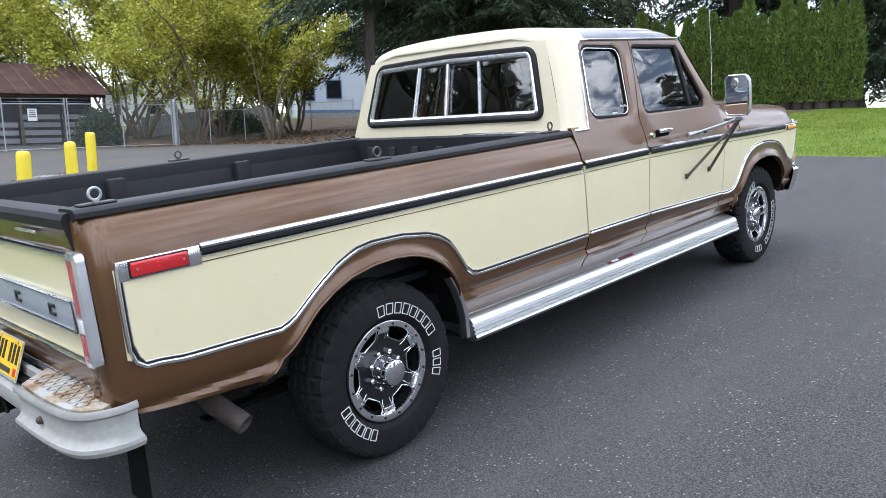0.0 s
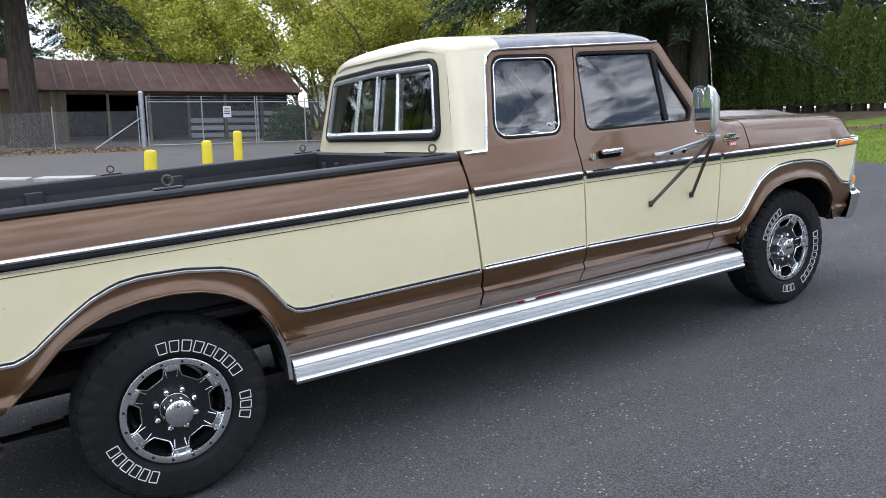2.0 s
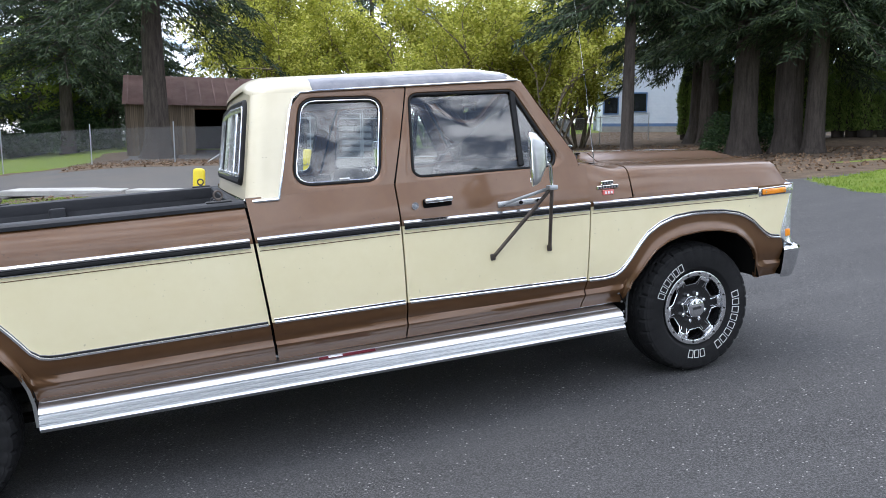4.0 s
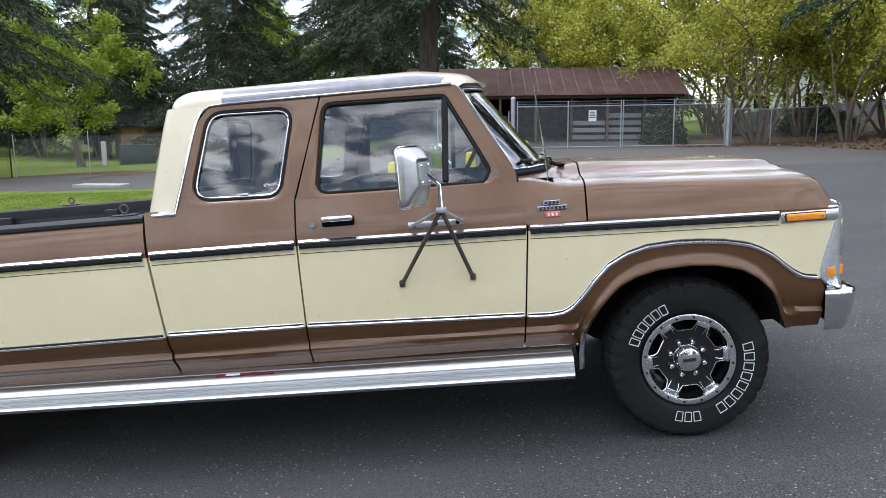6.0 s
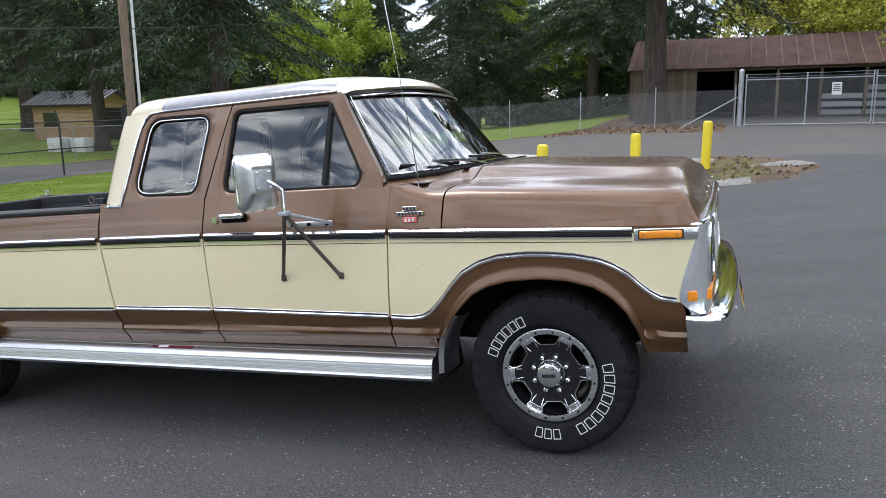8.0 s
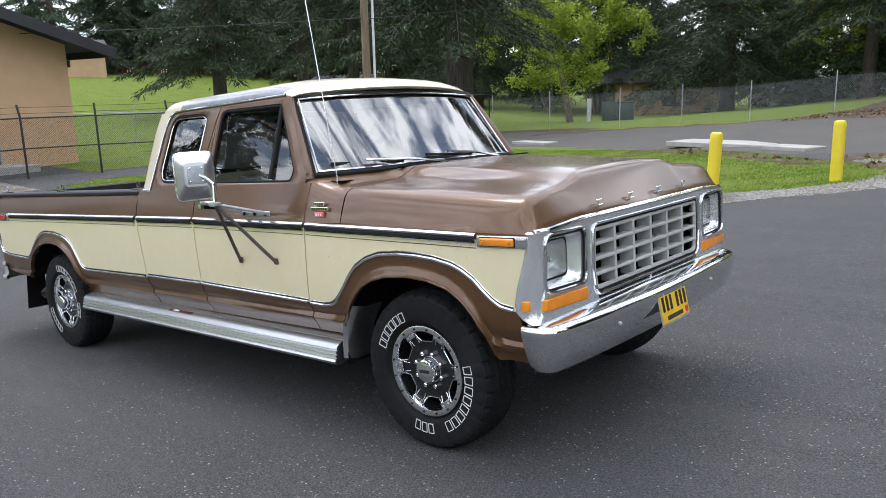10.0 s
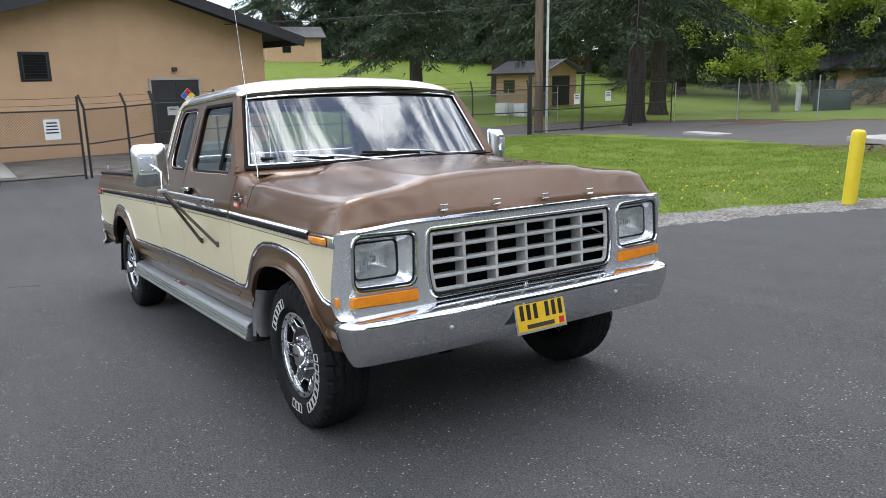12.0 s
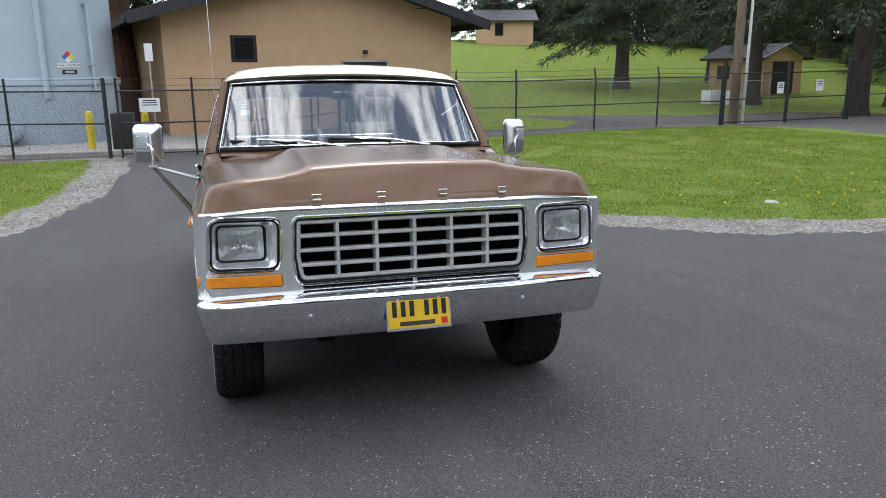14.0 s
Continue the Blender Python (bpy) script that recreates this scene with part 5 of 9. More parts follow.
def skin(bm, rings_, place, depth=0.0):
    """Faces between matched rings, laid out by place(u, v, sink)."""
    grid = [[place(p[0], p[1], 0.0) for p in ring] for ring in rings_]
    if depth:
        grid.append([place(p[0], p[1], depth) for p in rings_[-1]])
        grid.insert(0, [place(p[0], p[1], depth) for p in rings_[0]])
    sheet(bm, grid, closed=True)


def out_right(bm):
    bmesh.ops.recalc_face_normals(bm, faces=bm.faces)
    if sum(f.normal.y * f.calc_area() for f in bm.faces) > 0:
        bmesh.ops.reverse_faces(bm, faces=bm.faces)


def on_cab(u, v, sink):
    return (u, -(cab_y(v) - sink), v)


def window_set(outer, inner, parent, name, tint, extra=None, chrome_ring=True):
    """A pressed frame, rubber gasket, bright bead and glass, on both sides of the cab."""
    bm = bmesh.new()
    lip = [(u, max(v, 1.2872)) for u, v in grow(inner, 0.026)]
    c = (sum(p[0] for p in inner) / len(inner), sum(p[1] for p in inner) / len(inner))
    first = loops(outer, lip, 3)
    skin(bm, first, on_cab, 0.0)
    second = loops(lip, inner, 2)
    grid = [[on_cab(p[0], p[1], s) for p in ring] for ring, s in zip(second, (0.0, 0.004, 0.022))]
    grid.append([on_cab(p[0], p[1], 0.04) for p in second[-1]])
    sheet(bm, grid, closed=True)
    grid = [[on_cab(p[0], p[1], s) for p in first[0]] for s in (0.0, 0.02)]
    sheet(bm, grid, closed=True)
    bmesh.ops.remove_doubles(bm, verts=bm.verts, dist=0.0004)
    out_right(bm)
    frames = both(name, bm, M["brown"], parent, "brown pressed window frame")
    for fr in frames:
        side = 1 if fr is frames[0] else -1
        bm = bmesh.new()
        pts = [on_cab(p[0], p[1], 0.017) for p in grow(inner, 0.001)]
        tube(bm, [(x, y * side, z) for x, y, z in pts + pts[:1]], 0.0085, 8, False)
        part("gasket", bm, M["rubber"], fr, "black rubber gasket")
        if chrome_ring:
            bm = bmesh.new()
            pts = [on_cab(p[0], p[1], 0.013) for p in grow(inner, -0.008)]
            tube(bm, [(x, y * side, z) for x, y, z in pts + pts[:1]], 0.0042, 8, False)
            part("bright_bead", bm, M["chrome"], fr, "chrome window bead")
        bm = bmesh.new()
        ring = [on_cab(p[0], p[1], 0.026) for p in grow(inner, 0.004)]
        cen = on_cab(c[0], c[1], 0.022)
        vs = [bm.verts.new((x, y * side, z)) for x, y, z in ring]
        vc = bm.verts.new((cen[0], cen[1] * side, cen[2]))
        for i in range(len(vs)):
            bm.faces.new((vs[i], vs[(i + 1) % len(vs)], vc))
        bm.normal_update()
        facing_out(bm, (2.4, 0, 1.5))
        g = part("window_glass", bm, tint, fr, "tinted side window")
        g.visible_shadow = False
    return frames


QW = rounded([(1.672, 1.320), (2.090, 1.310), (2.170, 1.712), (1.766, 1.722)], [0.08, 0.075, 0.07, 0.09])
QO = rounded([(1.600, 1.2851), (2.158, 1.2851), (2.225, 1.50), (2.300, 1.757), (1.775, 1.757), (1.706, 1.68)], [0.002, 0.002, 0.3, 0.01, 0.03, 0.06], 5)
window_set(QO, QW, truck, "quarter_window_frame", M["glass"])
DW = rounded([(2.268, 1.308), (3.048, 1.296), (3.074, 1.350), (2.890, 1.706), (2.318, 1.716)], [0.05, 0.04, 0.05, 0.04, 0.05])
DO = rounded([(2.168, 1.2851), (3.196, 1.2851), (3.190, 1.335), (2.950, 1.757), (2.308, 1.757), (2.232, 1.50)], [0.002, 0.002, 0.02, 0.02, 0.01, 0.3], 5)
door_frames = window_set(DO, DW, truck, "door_window_frame", M["glass"], chrome_ring=False)
for fr, s in zip(door_frames, (1, -1)):
    bm = bmesh.new()
    a, b = on_cab(2.868, 1.312, 0.016), on_cab(2.892, 1.70, 0.016)
    box(bm, (0, 0, 0), (0.028, 0.02, (Vector(b) - Vector(a)).length), 0.004, 1, Matrix.Translation((Vector((a[0], s * a[1], a[2])) + Vector((b[0], s * b[1], b[2]))) / 2) @ Vector((b[0] - a[0], s * (b[1] - a[1]), b[2] - a[2])).to_track_quat("Z", "Y").to_matrix().to_4x4())
    part("vent_divider", bm, M["rubber"], fr, "black divider bar")

# ---- cab rear: pillar and rear wall, with the sliding window
def rear_x(z):
    return 1.438 + (z - 1.28) * 0.19


def trim_x(z):
    return line(z, ((1.20, 1.583), (1.28, 1.598), (1.45, 1.645), (1.60, 1.683), (1.68, 1.706), (1.73, 1.730), (1.76, 1.775)))


def cab_plan(s, z):
    """Plan of the cab's rear: s 0 on the centre line, 1 at the chrome trim."""
    w, r = cab_y(z), 0.068
    xr = rear_x(z)
    if s < 0.80:
        q = s / 0.80
        return (xr + 0.012 * q * q, -(w - r) * q, z)
    if s < 0.93:
        a = (s - 0.80) / 0.13 * math.pi / 2
        return (xr + 0.012 + r * (1 - math.cos(a)) , -(w - r + r * math.sin(a)), z)
    q = (s - 0.93) / 0.07
    return (xr + 0.012 + r + (trim_x(z) - xr - 0.012 - r) * q, -w, z)


bm = bmesh.new()
zs = spread(1.262, 1.70, 12) + [1.725, 1.745, 1.76]
sheet(bm, [[cab_plan(s, z) for s in (0.80, 0.8325, 0.865, 0.8975, 0.93, 0.965, 1.0)] for z in zs])
out_right(bm)
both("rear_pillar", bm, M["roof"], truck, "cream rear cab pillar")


def on_rear(u, v, sink):
    p = cab_plan(min(abs(u), 0.80), v)
    return (p[0] + sink, p[1] if u > 0 else -p[1], p[2])


RW = rounded([(-0.695, 1.352), (0.695, 1.352), (0.700, 1.730), (0.0, 1.744), (-0.700, 1.730)], [0.05, 0.05, 0.06, 0.3, 0.06])
RO = [(-0.80, 1.262), (0.80, 1.262), (0.80, 1.758), (0.745, 1.768), (0.60, 1.800), (0.0, 1.804), (-0.60, 1.800), (-0.745, 1.768), (-0.80, 1.758)]
bm = bmesh.new()
grid = [[on_rear(p[0], p[1], s) for p in ring] for ring, s in zip(loops(RO, RW, 3) + [loops(RO, RW, 3)[-1]], (0, 0, 0, 0.0, 0.03))]
sheet(bm, grid, closed=True)
bmesh.ops.recalc_face_normals(bm, faces=bm.faces)
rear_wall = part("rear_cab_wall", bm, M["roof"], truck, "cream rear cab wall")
bm = bmesh.new()
pts = [on_rear(p[0], p[1], -0.002) for p in RW]
tube(bm, pts + pts[:1], 0.019, 8, False)
part("gasket", bm, M["rubber"], rear_wall, "thick black rubber gasket")
bm = bmesh.new()
pts = [on_rear(p[0], p[1], -0.006) for p in grow(RW, -0.024)]
tube(bm, pts + pts[:1], 0.0165, 8, False)
part("window_frame", bm, M["silver"], rear_wall, "bright aluminium slider frame")
for u in (-0.27, 0.0, 0.27):
    bm = bmesh.new()
    a, b = Vector(on_rear(u, 1.356, 0.004)), Vector(on_rear(u, 1.733, 0.004))
    box(bm, (0, 0, 0), (0.02, 0.026, (b - a).length), 0.004, 1, Matrix.Translation((a + b) / 2) @ (b - a).to_track_quat("Z", "Y").to_matrix().to_4x4())
    part("slider_bar", bm, M["silver"], rear_wall, "aluminium window bar")
for u0, u1, sk in ((-0.69, -0.27, 0.012), (-0.27, 0.0, 0.02), (0.0, 0.27, 0.02), (0.27, 0.69, 0.012)):
    bm = bmesh.new()
    sheet(bm, [[on_rear(u0 + (u1 - u0) * i / 4, z, sk) for i in range(5)] for z in (1.356, 1.48, 1.61, 1.733)])
    bm.normal_update()
    facing_out(bm, (2.4, 0, 1.5))
    g = part("window_glass", bm, M["glass"], rear_wall, "sliding rear pane")
    g.visible_shadow = False
bm = bmesh.new()
tube(bm, [(trim_x(z), -cab_y(z) - 0.004, z) for z in (1.268, 1.45, 1.60, 1.68, 1.73, 1.757)] + [(x, -cab_y(1.757) - 0.006, 1.762) for x in (1.86, 2.3, 2.7, 2.93)], 0.006, 8)
both("drip_rail", bm, M["chrome"], truck, "chrome drip rail trim")
bm = bmesh.new()
tube(bm, [(trim_x(1.268), -cab_y(1.268) - 0.004, 1.268)] + [(p[0] - 0.004, p[1] - 0.002, 1.268) for p in (cab_plan(s, 1.268) for s in (0.97, 0.93, 0.90, 0.865, 0.83, 0.80, 0.5, 0.15))], 0.010, 8)
part("belt_trim", bm, M["chrome"], truck, "chrome strip round the cab's rear")

# ---- roof
ROOF = ((0.0, 1.878), (0.30, 1.873), (0.50, 1.862), (0.62, 1.848), (0.70, 1.834), (0.745, 1.818), (0.775, 1.798), (0.792, 1.776), (0.794, 1.758))


def roof_pt(t, yy, zz):
    q = abs(yy) / 0.794
    xr, xf = 1.526 + 0.016 * q * q + 0.072 * q ** 16, 3.115 - 0.155 * q * q
    low = 1.752 + 0.046 * (1 - step(0.66, 0.90, q))
    x = xr + (xf - xr) * t
    drop = 0.030 * step(0.78, 0.96, t) + 0.055 * step(0.93, 1.0, t)
    z = zz - drop * (1 - 0.55 * q ** 8)
    back = 1 - clamp01(t / 0.085)
    z -= max(0.0, z - low) * (1 - math.sqrt(max(0.0, 1 - back ** 2.4)))
    return (x, yy, max(1.748, z))


half = [(-y, z) for y, z in ROOF[::-1]]
sect = half + [(y, z) for y, z in ROOF[1:]]
bm = bmesh.new()
ts = [0, 0.002, 0.006, 0.013, 0.024, 0.04, 0.06, 0.085, 0.11] + spread(0.16, 0.84, 14) + [0.88, 0.92, 0.95, 0.97, 0.985, 1.0]
grid = [[roof_pt(t, y, z) for y, z in sect] for t in ts]
grid.append([(p[0] - 0.02, p[1], p[2] - 0.012) for p in grid[-1]])
sheet(bm, grid, flip=True)
bmesh.ops.recalc_face_normals(bm, faces=bm.faces)
if sum(f.normal.z * f.calc_area() for f in bm.faces) < 0:
    bmesh.ops.reverse_faces(bm, faces=bm.faces)
part("roof", bm, M["roof"], truck, "cream roof with grey patches along its edges")
bm = bmesh.new()
sheet(bm, [[(x, -0.76 + 1.52 * k / 8, 1.735 + 0.03 * (1 - abs(k - 4) / 4)) for k in range(9)] for x in (1.66, 2.9)])
part("headliner", bm, M["seat"], truck, "pale headliner")


# ---- windshield and pillars
def shield(u, v, out=0.0):
    """u -1..1 across, v 0..1 up."""
    q = u * u
    base = Vector((3.415 - 0.085 * q - 0.150 * q ** 3, 0.862 * u, 1.318 + 0.006 * (1 - q)))
    top = Vector((3.075 - 0.045 * q - 0.080 * q ** 3, 0.762 * u, 1.735 + 0.022 * (1 - q)))
    p = base.lerp(top, v)
    return p + Vector((out * 0.78, 0, out * 0.62))


us = spread(-1, 1, 24)
bm = bmesh.new()
sheet(bm, [[shield(u, v) for u in us] for v in spread(0.0, 1.0, 8)])
bm.normal_update()
facing_out(bm, (2.4, 0, 1.2))
ws = part("windshield", bm, M["shield_glass"], truck, "curved windshield reflecting the sky")
ws.visible_shadow = False
for nm, r, key, o in (("gasket", 0.016, "rubber", 0.0), ("bright_bead", 0.0055, "chrome", 0.014)):
    bm = bmesh.new()
    k = 1.0 + (0.004 if nm == "gasket" else -0.012)
    ring = [shield(u * k, 0.0 if nm == "gasket" else 0.025, o) for u in us] + [shield(k, v, o) for v in (0.1, 0.25, 0.5, 0.75, 0.9)] + [shield(u * k, 1.0 if nm == "gasket" else 0.97, o) for u in us[::-1]] + [shield(-k, v, o) for v in (0.9, 0.75, 0.5, 0.25, 0.1)]
    tube(bm, ring + ring[:1], r, 8, False)
    part(nm, bm, M[key], ws)
bm = bmesh.new()
grid = []
for v in spread(-0.03, 1.03, 8):
    p = shield(-1.0, v)
    zz = p.z
    qx = line(zz, ((1.28, 3.200), (1.335, 3.192), (1.757, 2.952)))
    edge = Vector((qx, -cab_y(zz), zz))
    grid.append([edge + Vector((0, 0.03, 0)), edge, edge.lerp(p, 0.5) + Vector((0.012, -0.008, 0)), p + Vector((0.004, -0.002, 0)), p + Vector((-0.03, 0.02, 0))])
sheet(bm, grid)
out_right(bm)
both("windshield_pillar", bm, M["brown"], truck, "brown windshield pillar")

# ---- hood, cowl
HOOD = ((0.0, 1.336), (0.25, 1.334), (0.44, 1.329), (0.475, 1.324), (0.515, 1.306), (0.570, 1.282), (0.602, 1.2735), (0.72, 1.268), (0.80, 1.264), (0.86, 1.258), (0.905, 1.250), (0.932, 1.238), (0.950, 1.216), (0.963, 1.185), (0.980, 1.140), (0.990, 1.108), (0.996, 1.088))
COWL = ((0.0, 1.320), (0.25, 1.319), (0.44, 1.317), (0.49, 1.316), (0.506, 1.315), (0.552, 1.314), (0.57, 1.313), (0.72, 1.311), (0.80, 1.309), (0.85, 1.307), (0.905, 1.300), (0.935, 1.292), (0.946, 1.272), (0.957, 1.240), (0.972, 1.200), (0.990, 1.140), (0.999, 1.088))


def hood_run(y, top):
    """One lengthwise line of the hood: level top, rounded brow, flat nose leaning back."""
    a = abs(y)
    fall = 0.034 + 0.021 * min(1.0, (a / 0.93) ** 2) + 0.024 * (1 - step(0.49, 0.57, a))
    low = 0.0 if a < 0.955 else step(0.955, 0.996, a)
    foot = Vector((4.632 - 0.018 * (a / 0.95) ** 2, 1.092 - 0.022 * step(0.6, 0.99, a)))
    brow_x = 4.505 + 0.055 * step(0.30, 0.85, a)
    def z_top(x):
        return max(line(x, MOULD) + 0.026, top - fall * (x - 3.6) / 0.9) if low > 0.9 else top - fall * max(0, x - 3.6) / 0.9
    r = 0.032
    start, brow = Vector((brow_x - r, z_top(brow_x - r))), Vector((brow_x, z_top(brow_x) - 0.004))
    foot.y = min(foot.y, brow.y - 0.002)
    end = brow.lerp(foot, min(0.8, r / max(0.05, (foot - brow).length)))
    xs_ = spread(3.500, brow_x - r, 16)
    out = [Vector((x + 0.055 * (1 - y * y) * step(3.75, 3.5, x), z_top(x))) for x in xs_]
    for k in range(1, 8):
        t = k / 7
        out.append((1 - t) ** 2 * start + 2 * t * (1 - t) * brow + t * t * end)
    return out + [end.lerp(foot, k / 4) for k in range(1, 5)]


ys = [-y for y, _ in HOOD[::-1]] + [y for y, _ in HOOD[1:]]
bm = bmesh.new()
runs = [[(p.x, y * (1 - 0.014 * step(4.40, 4.62, p.x) * abs(y) ** 4), p.y) for p in hood_run(y, line(abs(y), HOOD))] for y in ys]
sheet(bm, [[run[i] for run in runs] for i in range(len(runs[0]))])
ext = bmesh.ops.extrude_edge_only(bm, edges=[e for e in bm.edges if len(e.link_faces) == 1])
for v in (g for g in ext["geom"] if isinstance(g, bmesh.types.BMVert)):
    v.co.z -= 0.02
bmesh.ops.recalc_face_normals(bm, faces=bm.faces)
if sum(f.normal.z * f.calc_area() for f in bm.faces) < 0:
    bmesh.ops.reverse_faces(bm, faces=bm.faces)
hood = part("hood", bm, M["brown"], truck, "brown hood with a raised centre panel")
bm = bmesh.new()
grid = []
for t in spread(0, 1, 8):
    row = []
    for side in [(-1, i) for i in range(len(HOOD) - 1, 0, -1)] + [(1, i) for i in range(len(HOOD))]:
        sg, i = side
        w = step(0.0, 0.85, t)
        y = sg * (COWL[i][0] + (HOOD[i][0] - COWL[i][0]) * w)
        x0 = shield(max(-1, min(1, y / 0.862)), 0).x - 0.012 if abs(y) < 0.87 else 3.203
        x1 = 3.492 + 0.055 * (1 - HOOD[i][0] ** 2)
        row.append((x0 + (x1 - x0) * t, y, COWL[i][1] + (HOOD[i][1] - COWL[i][1]) * w))
    grid.append(row)
sheet(bm, grid)
bmesh.ops.recalc_face_normals(bm, faces=bm.faces)
if sum(f.normal.z * f.calc_area() for f in bm.faces) < 0:
    bmesh.ops.reverse_faces(bm, faces=bm.faces)
cowl = part("cowl", bm, M["brown"], truck, "brown cowl panel below the windshield")
bm = bmesh.new()
box(bm, (3.455, 0.1, 1.327), (0.035, 1.2, 0.008), 0.002, 1)
part("air_intake", bm, M["gap"], cowl, "dark intake slot")

# dark layers behind the seams and under the hood
for x0, x1, z0, z1 in ((1.42, 1.56, 0.52, 1.24), (2.10, 2.23, 0.52, 1.28), (3.12, 3.28, 0.52, 1.23)):
    both("seam_backing", box(bmesh.new(), ((x0 + x1) / 2, -0.905, (z0 + z1) / 2), (x1 - x0, 0.02, z1 - z0)), M["gap"], truck, "", False)
bm = bmesh.new()
tube(bm, [(2.236, -0.868, 1.53), (2.304, -0.786, 1.755)], 0.008, 6)
tube(bm, [(2.163, -0.930, 1.29), (2.236, -0.868, 1.53)], 0.008, 6)
both("seam_seal", bm, M["gap"], truck)
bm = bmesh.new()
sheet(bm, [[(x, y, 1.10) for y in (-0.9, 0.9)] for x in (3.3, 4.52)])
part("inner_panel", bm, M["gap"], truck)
bm = bmesh.new()
box(bm, (3.30, 0, 0.85), (0.04, 1.7, 0.75))
part("firewall", bm, M["under"], truck, "", False)

# ---- bright trim along the flank
def flank_strip(name, pts, w, proud, key, label="", closed=False):
    """A slim rounded bar that follows (x, z) points on the flank."""
    bm = bmesh.new()
    way = []
    for x, z in pts:
        yy = (cab_y(z) if 1.5 < x < 3.2 else side_y(z)) + flare(x, z)
        way.append((warp(x, z), -(yy + proud), z))
    tube(bm, way, w, 6)
    return both(name, bm, M[key], truck, label)


for nm, x0, x1 in (("side_moulding", -0.794, 1.462), ("side_moulding", 1.498, 2.150), ("side_moulding", 2.174, 3.192), ("side_moulding", 3.212, 4.345)):
    n = max(4, int((x1 - x0) / 0.12))
    for dz, h, proud, key, lab in ((0.0185, 0.021, 0.013, "bright_trim", "chrome body moulding"), (-0.001, 0.018, 0.012, "rubber", "black insert strip"), (-0.0150, 0.010, 0.013, "chrome", "thin chrome edge"), (-0.036, 0.004, 0.004, "brown", "fine brown line")):
        bm = bmesh.new()
        grid = []
        for x in spread(x0, x1, n):
            z = line(x, MOULD) + dz
            prof = [(-0.5, 0.2), (-0.47, 0.62), (-0.3, 0.9), (0.0, 1.0), (0.28, 0.85), (0.44, 0.5), (0.5, 0.0)] if dz > 0.01 else [(-0.5, 0.0), (-0.42, 0.75), (-0.2, 1.0), (0.2, 1.0), (0.42, 0.75), (0.5, 0.0)]
            grid.append([(warp(x, z), -(1.002 + proud * b - (0.006 if dz > 0.01 and a > 0 else 0)), z + a * h) for a, b in prof])
        sheet(bm, grid)
        out_right(bm)
        both(nm, bm, M[key], truck, lab)
bed_line = [(-1.075, 1.085), (-1.078, 1.0), (-1.078, 0.9), (-1.076, 0.82), (-1.062, 0.775), (-1.03, 0.752)] + [(x, line(x, PIN_BED)) for x in spread(-0.98, 1.47, 70)]
for nm, off, w, key, pr in (("pin_moulding", -0.001, 0.0082, "bright_trim", 0.003), ("pin_stripe", -0.0115, 0.0042, "rubber", 0.001), ("pin_edge", -0.0165, 0.0026, "bright_trim", 0.001)):
    flank_strip(nm, [(x - (off if off < 0 and x < -1.05 else 0), z + (-off if off < 0 else 0)) for x, z in bed_line], w, pr, key)
    flank_strip(nm, [(x, line(x, PIN_CAB) - off) for x in spread(1.50, 2.150, 8)], w, pr, key)
    flank_strip(nm, [(x, line(x, PIN_CAB) - off) for x in spread(2.175, 3.190, 12)], w, pr, key)
    flank_strip(nm, [(x, line(x, PIN_FEND) - off) for x in spread(3.212, 4.512, 60)], w, pr, key)
# bright lips round the wheel openings
flank_strip("arch_lip", [(x, low_line(x)) for x in spread(-0.57, 0.468, 44)], 0.005, 0.0, "brown")
flank_strip("arch_lip", [(x, low_line(x)) for x in spread(3.435, 4.370, 44)], 0.005, 0.0, "brown")

# rear side marker and front side marker
def marker(x0, x1, z0, z1, key, label, f0, f1):
    """A lens in a bright frame that carries on as the moulding's end, from f0 to f1 along x."""
    bm = bmesh.new()
    box(bm, ((f0 + f1) / 2, -1.004, (z0 + z1) / 2), (f1 - f0, 0.014, z1 - z0 + 0.020), 0.005, 2)
    for ob in both("side_marker", bm, M["bright_trim"], truck, label):
        s = 1 if ob.data.vertices[0].co.y < 0 else -1
        bm = bmesh.new()
        box(bm, ((x0 + x1) / 2, -s * 1.008, (z0 + z1) / 2), (x1 - x0 + 0.012, 0.012, z1 - z0 + 0.010), 0.005, 2)
        part("rim", bm, M["rubber"], ob, "dark rim of the lens")
        bm = bmesh.new()
        box(bm, ((x0 + x1) / 2, -s * 1.013, (z0 + z1) / 2), (x1 - x0, 0.020, z1 - z0), 0.006, 3)
        part("lens", bm, M[key], ob, "ribbed lens")
        for xx in (x0 + 0.018, x1 - 0.018):
            bm = bmesh.new()
            tube(bm, [(xx, -s * 1.02, (z0 + z1) / 2), (xx, -s * 1.026, (z0 + z1) / 2)], 0.004, 8)
            part("screw", bm, M["chrome"], ob)


marker(-1.035, -0.845, 1.048, 1.094, "red_lens", "red rear side marker in a chrome frame", -1.078, -0.795)
marker(4.375, 4.545, 1.012, 1.044, "amber", "amber front side marker in a chrome frame", 4.352, 4.606)

# ---- bed: rails, inner walls, floor, tailgate
def rail(name, y0, y1, x0, x1):
    bm = bmesh.new()
    prof = [(y0 - 0.004, 1.246), (y0 - 0.004, 1.262), (y0 + 0.004, 1.270), (y0 + 0.02, 1.275), (y1 - 0.02, 1.275), (y1 - 0.004, 1.268), (y1, 1.255), (y1, 1.18)]
    vs = sheet(bm, [[(x, y, z) for y, z in prof] for x in (x0, x1)], flip=True)
    bm.faces.new(vs[0])
    bm.faces.new(vs[1])
    bmesh.ops.recalc_face_normals(bm, faces=bm.faces)
    return bm


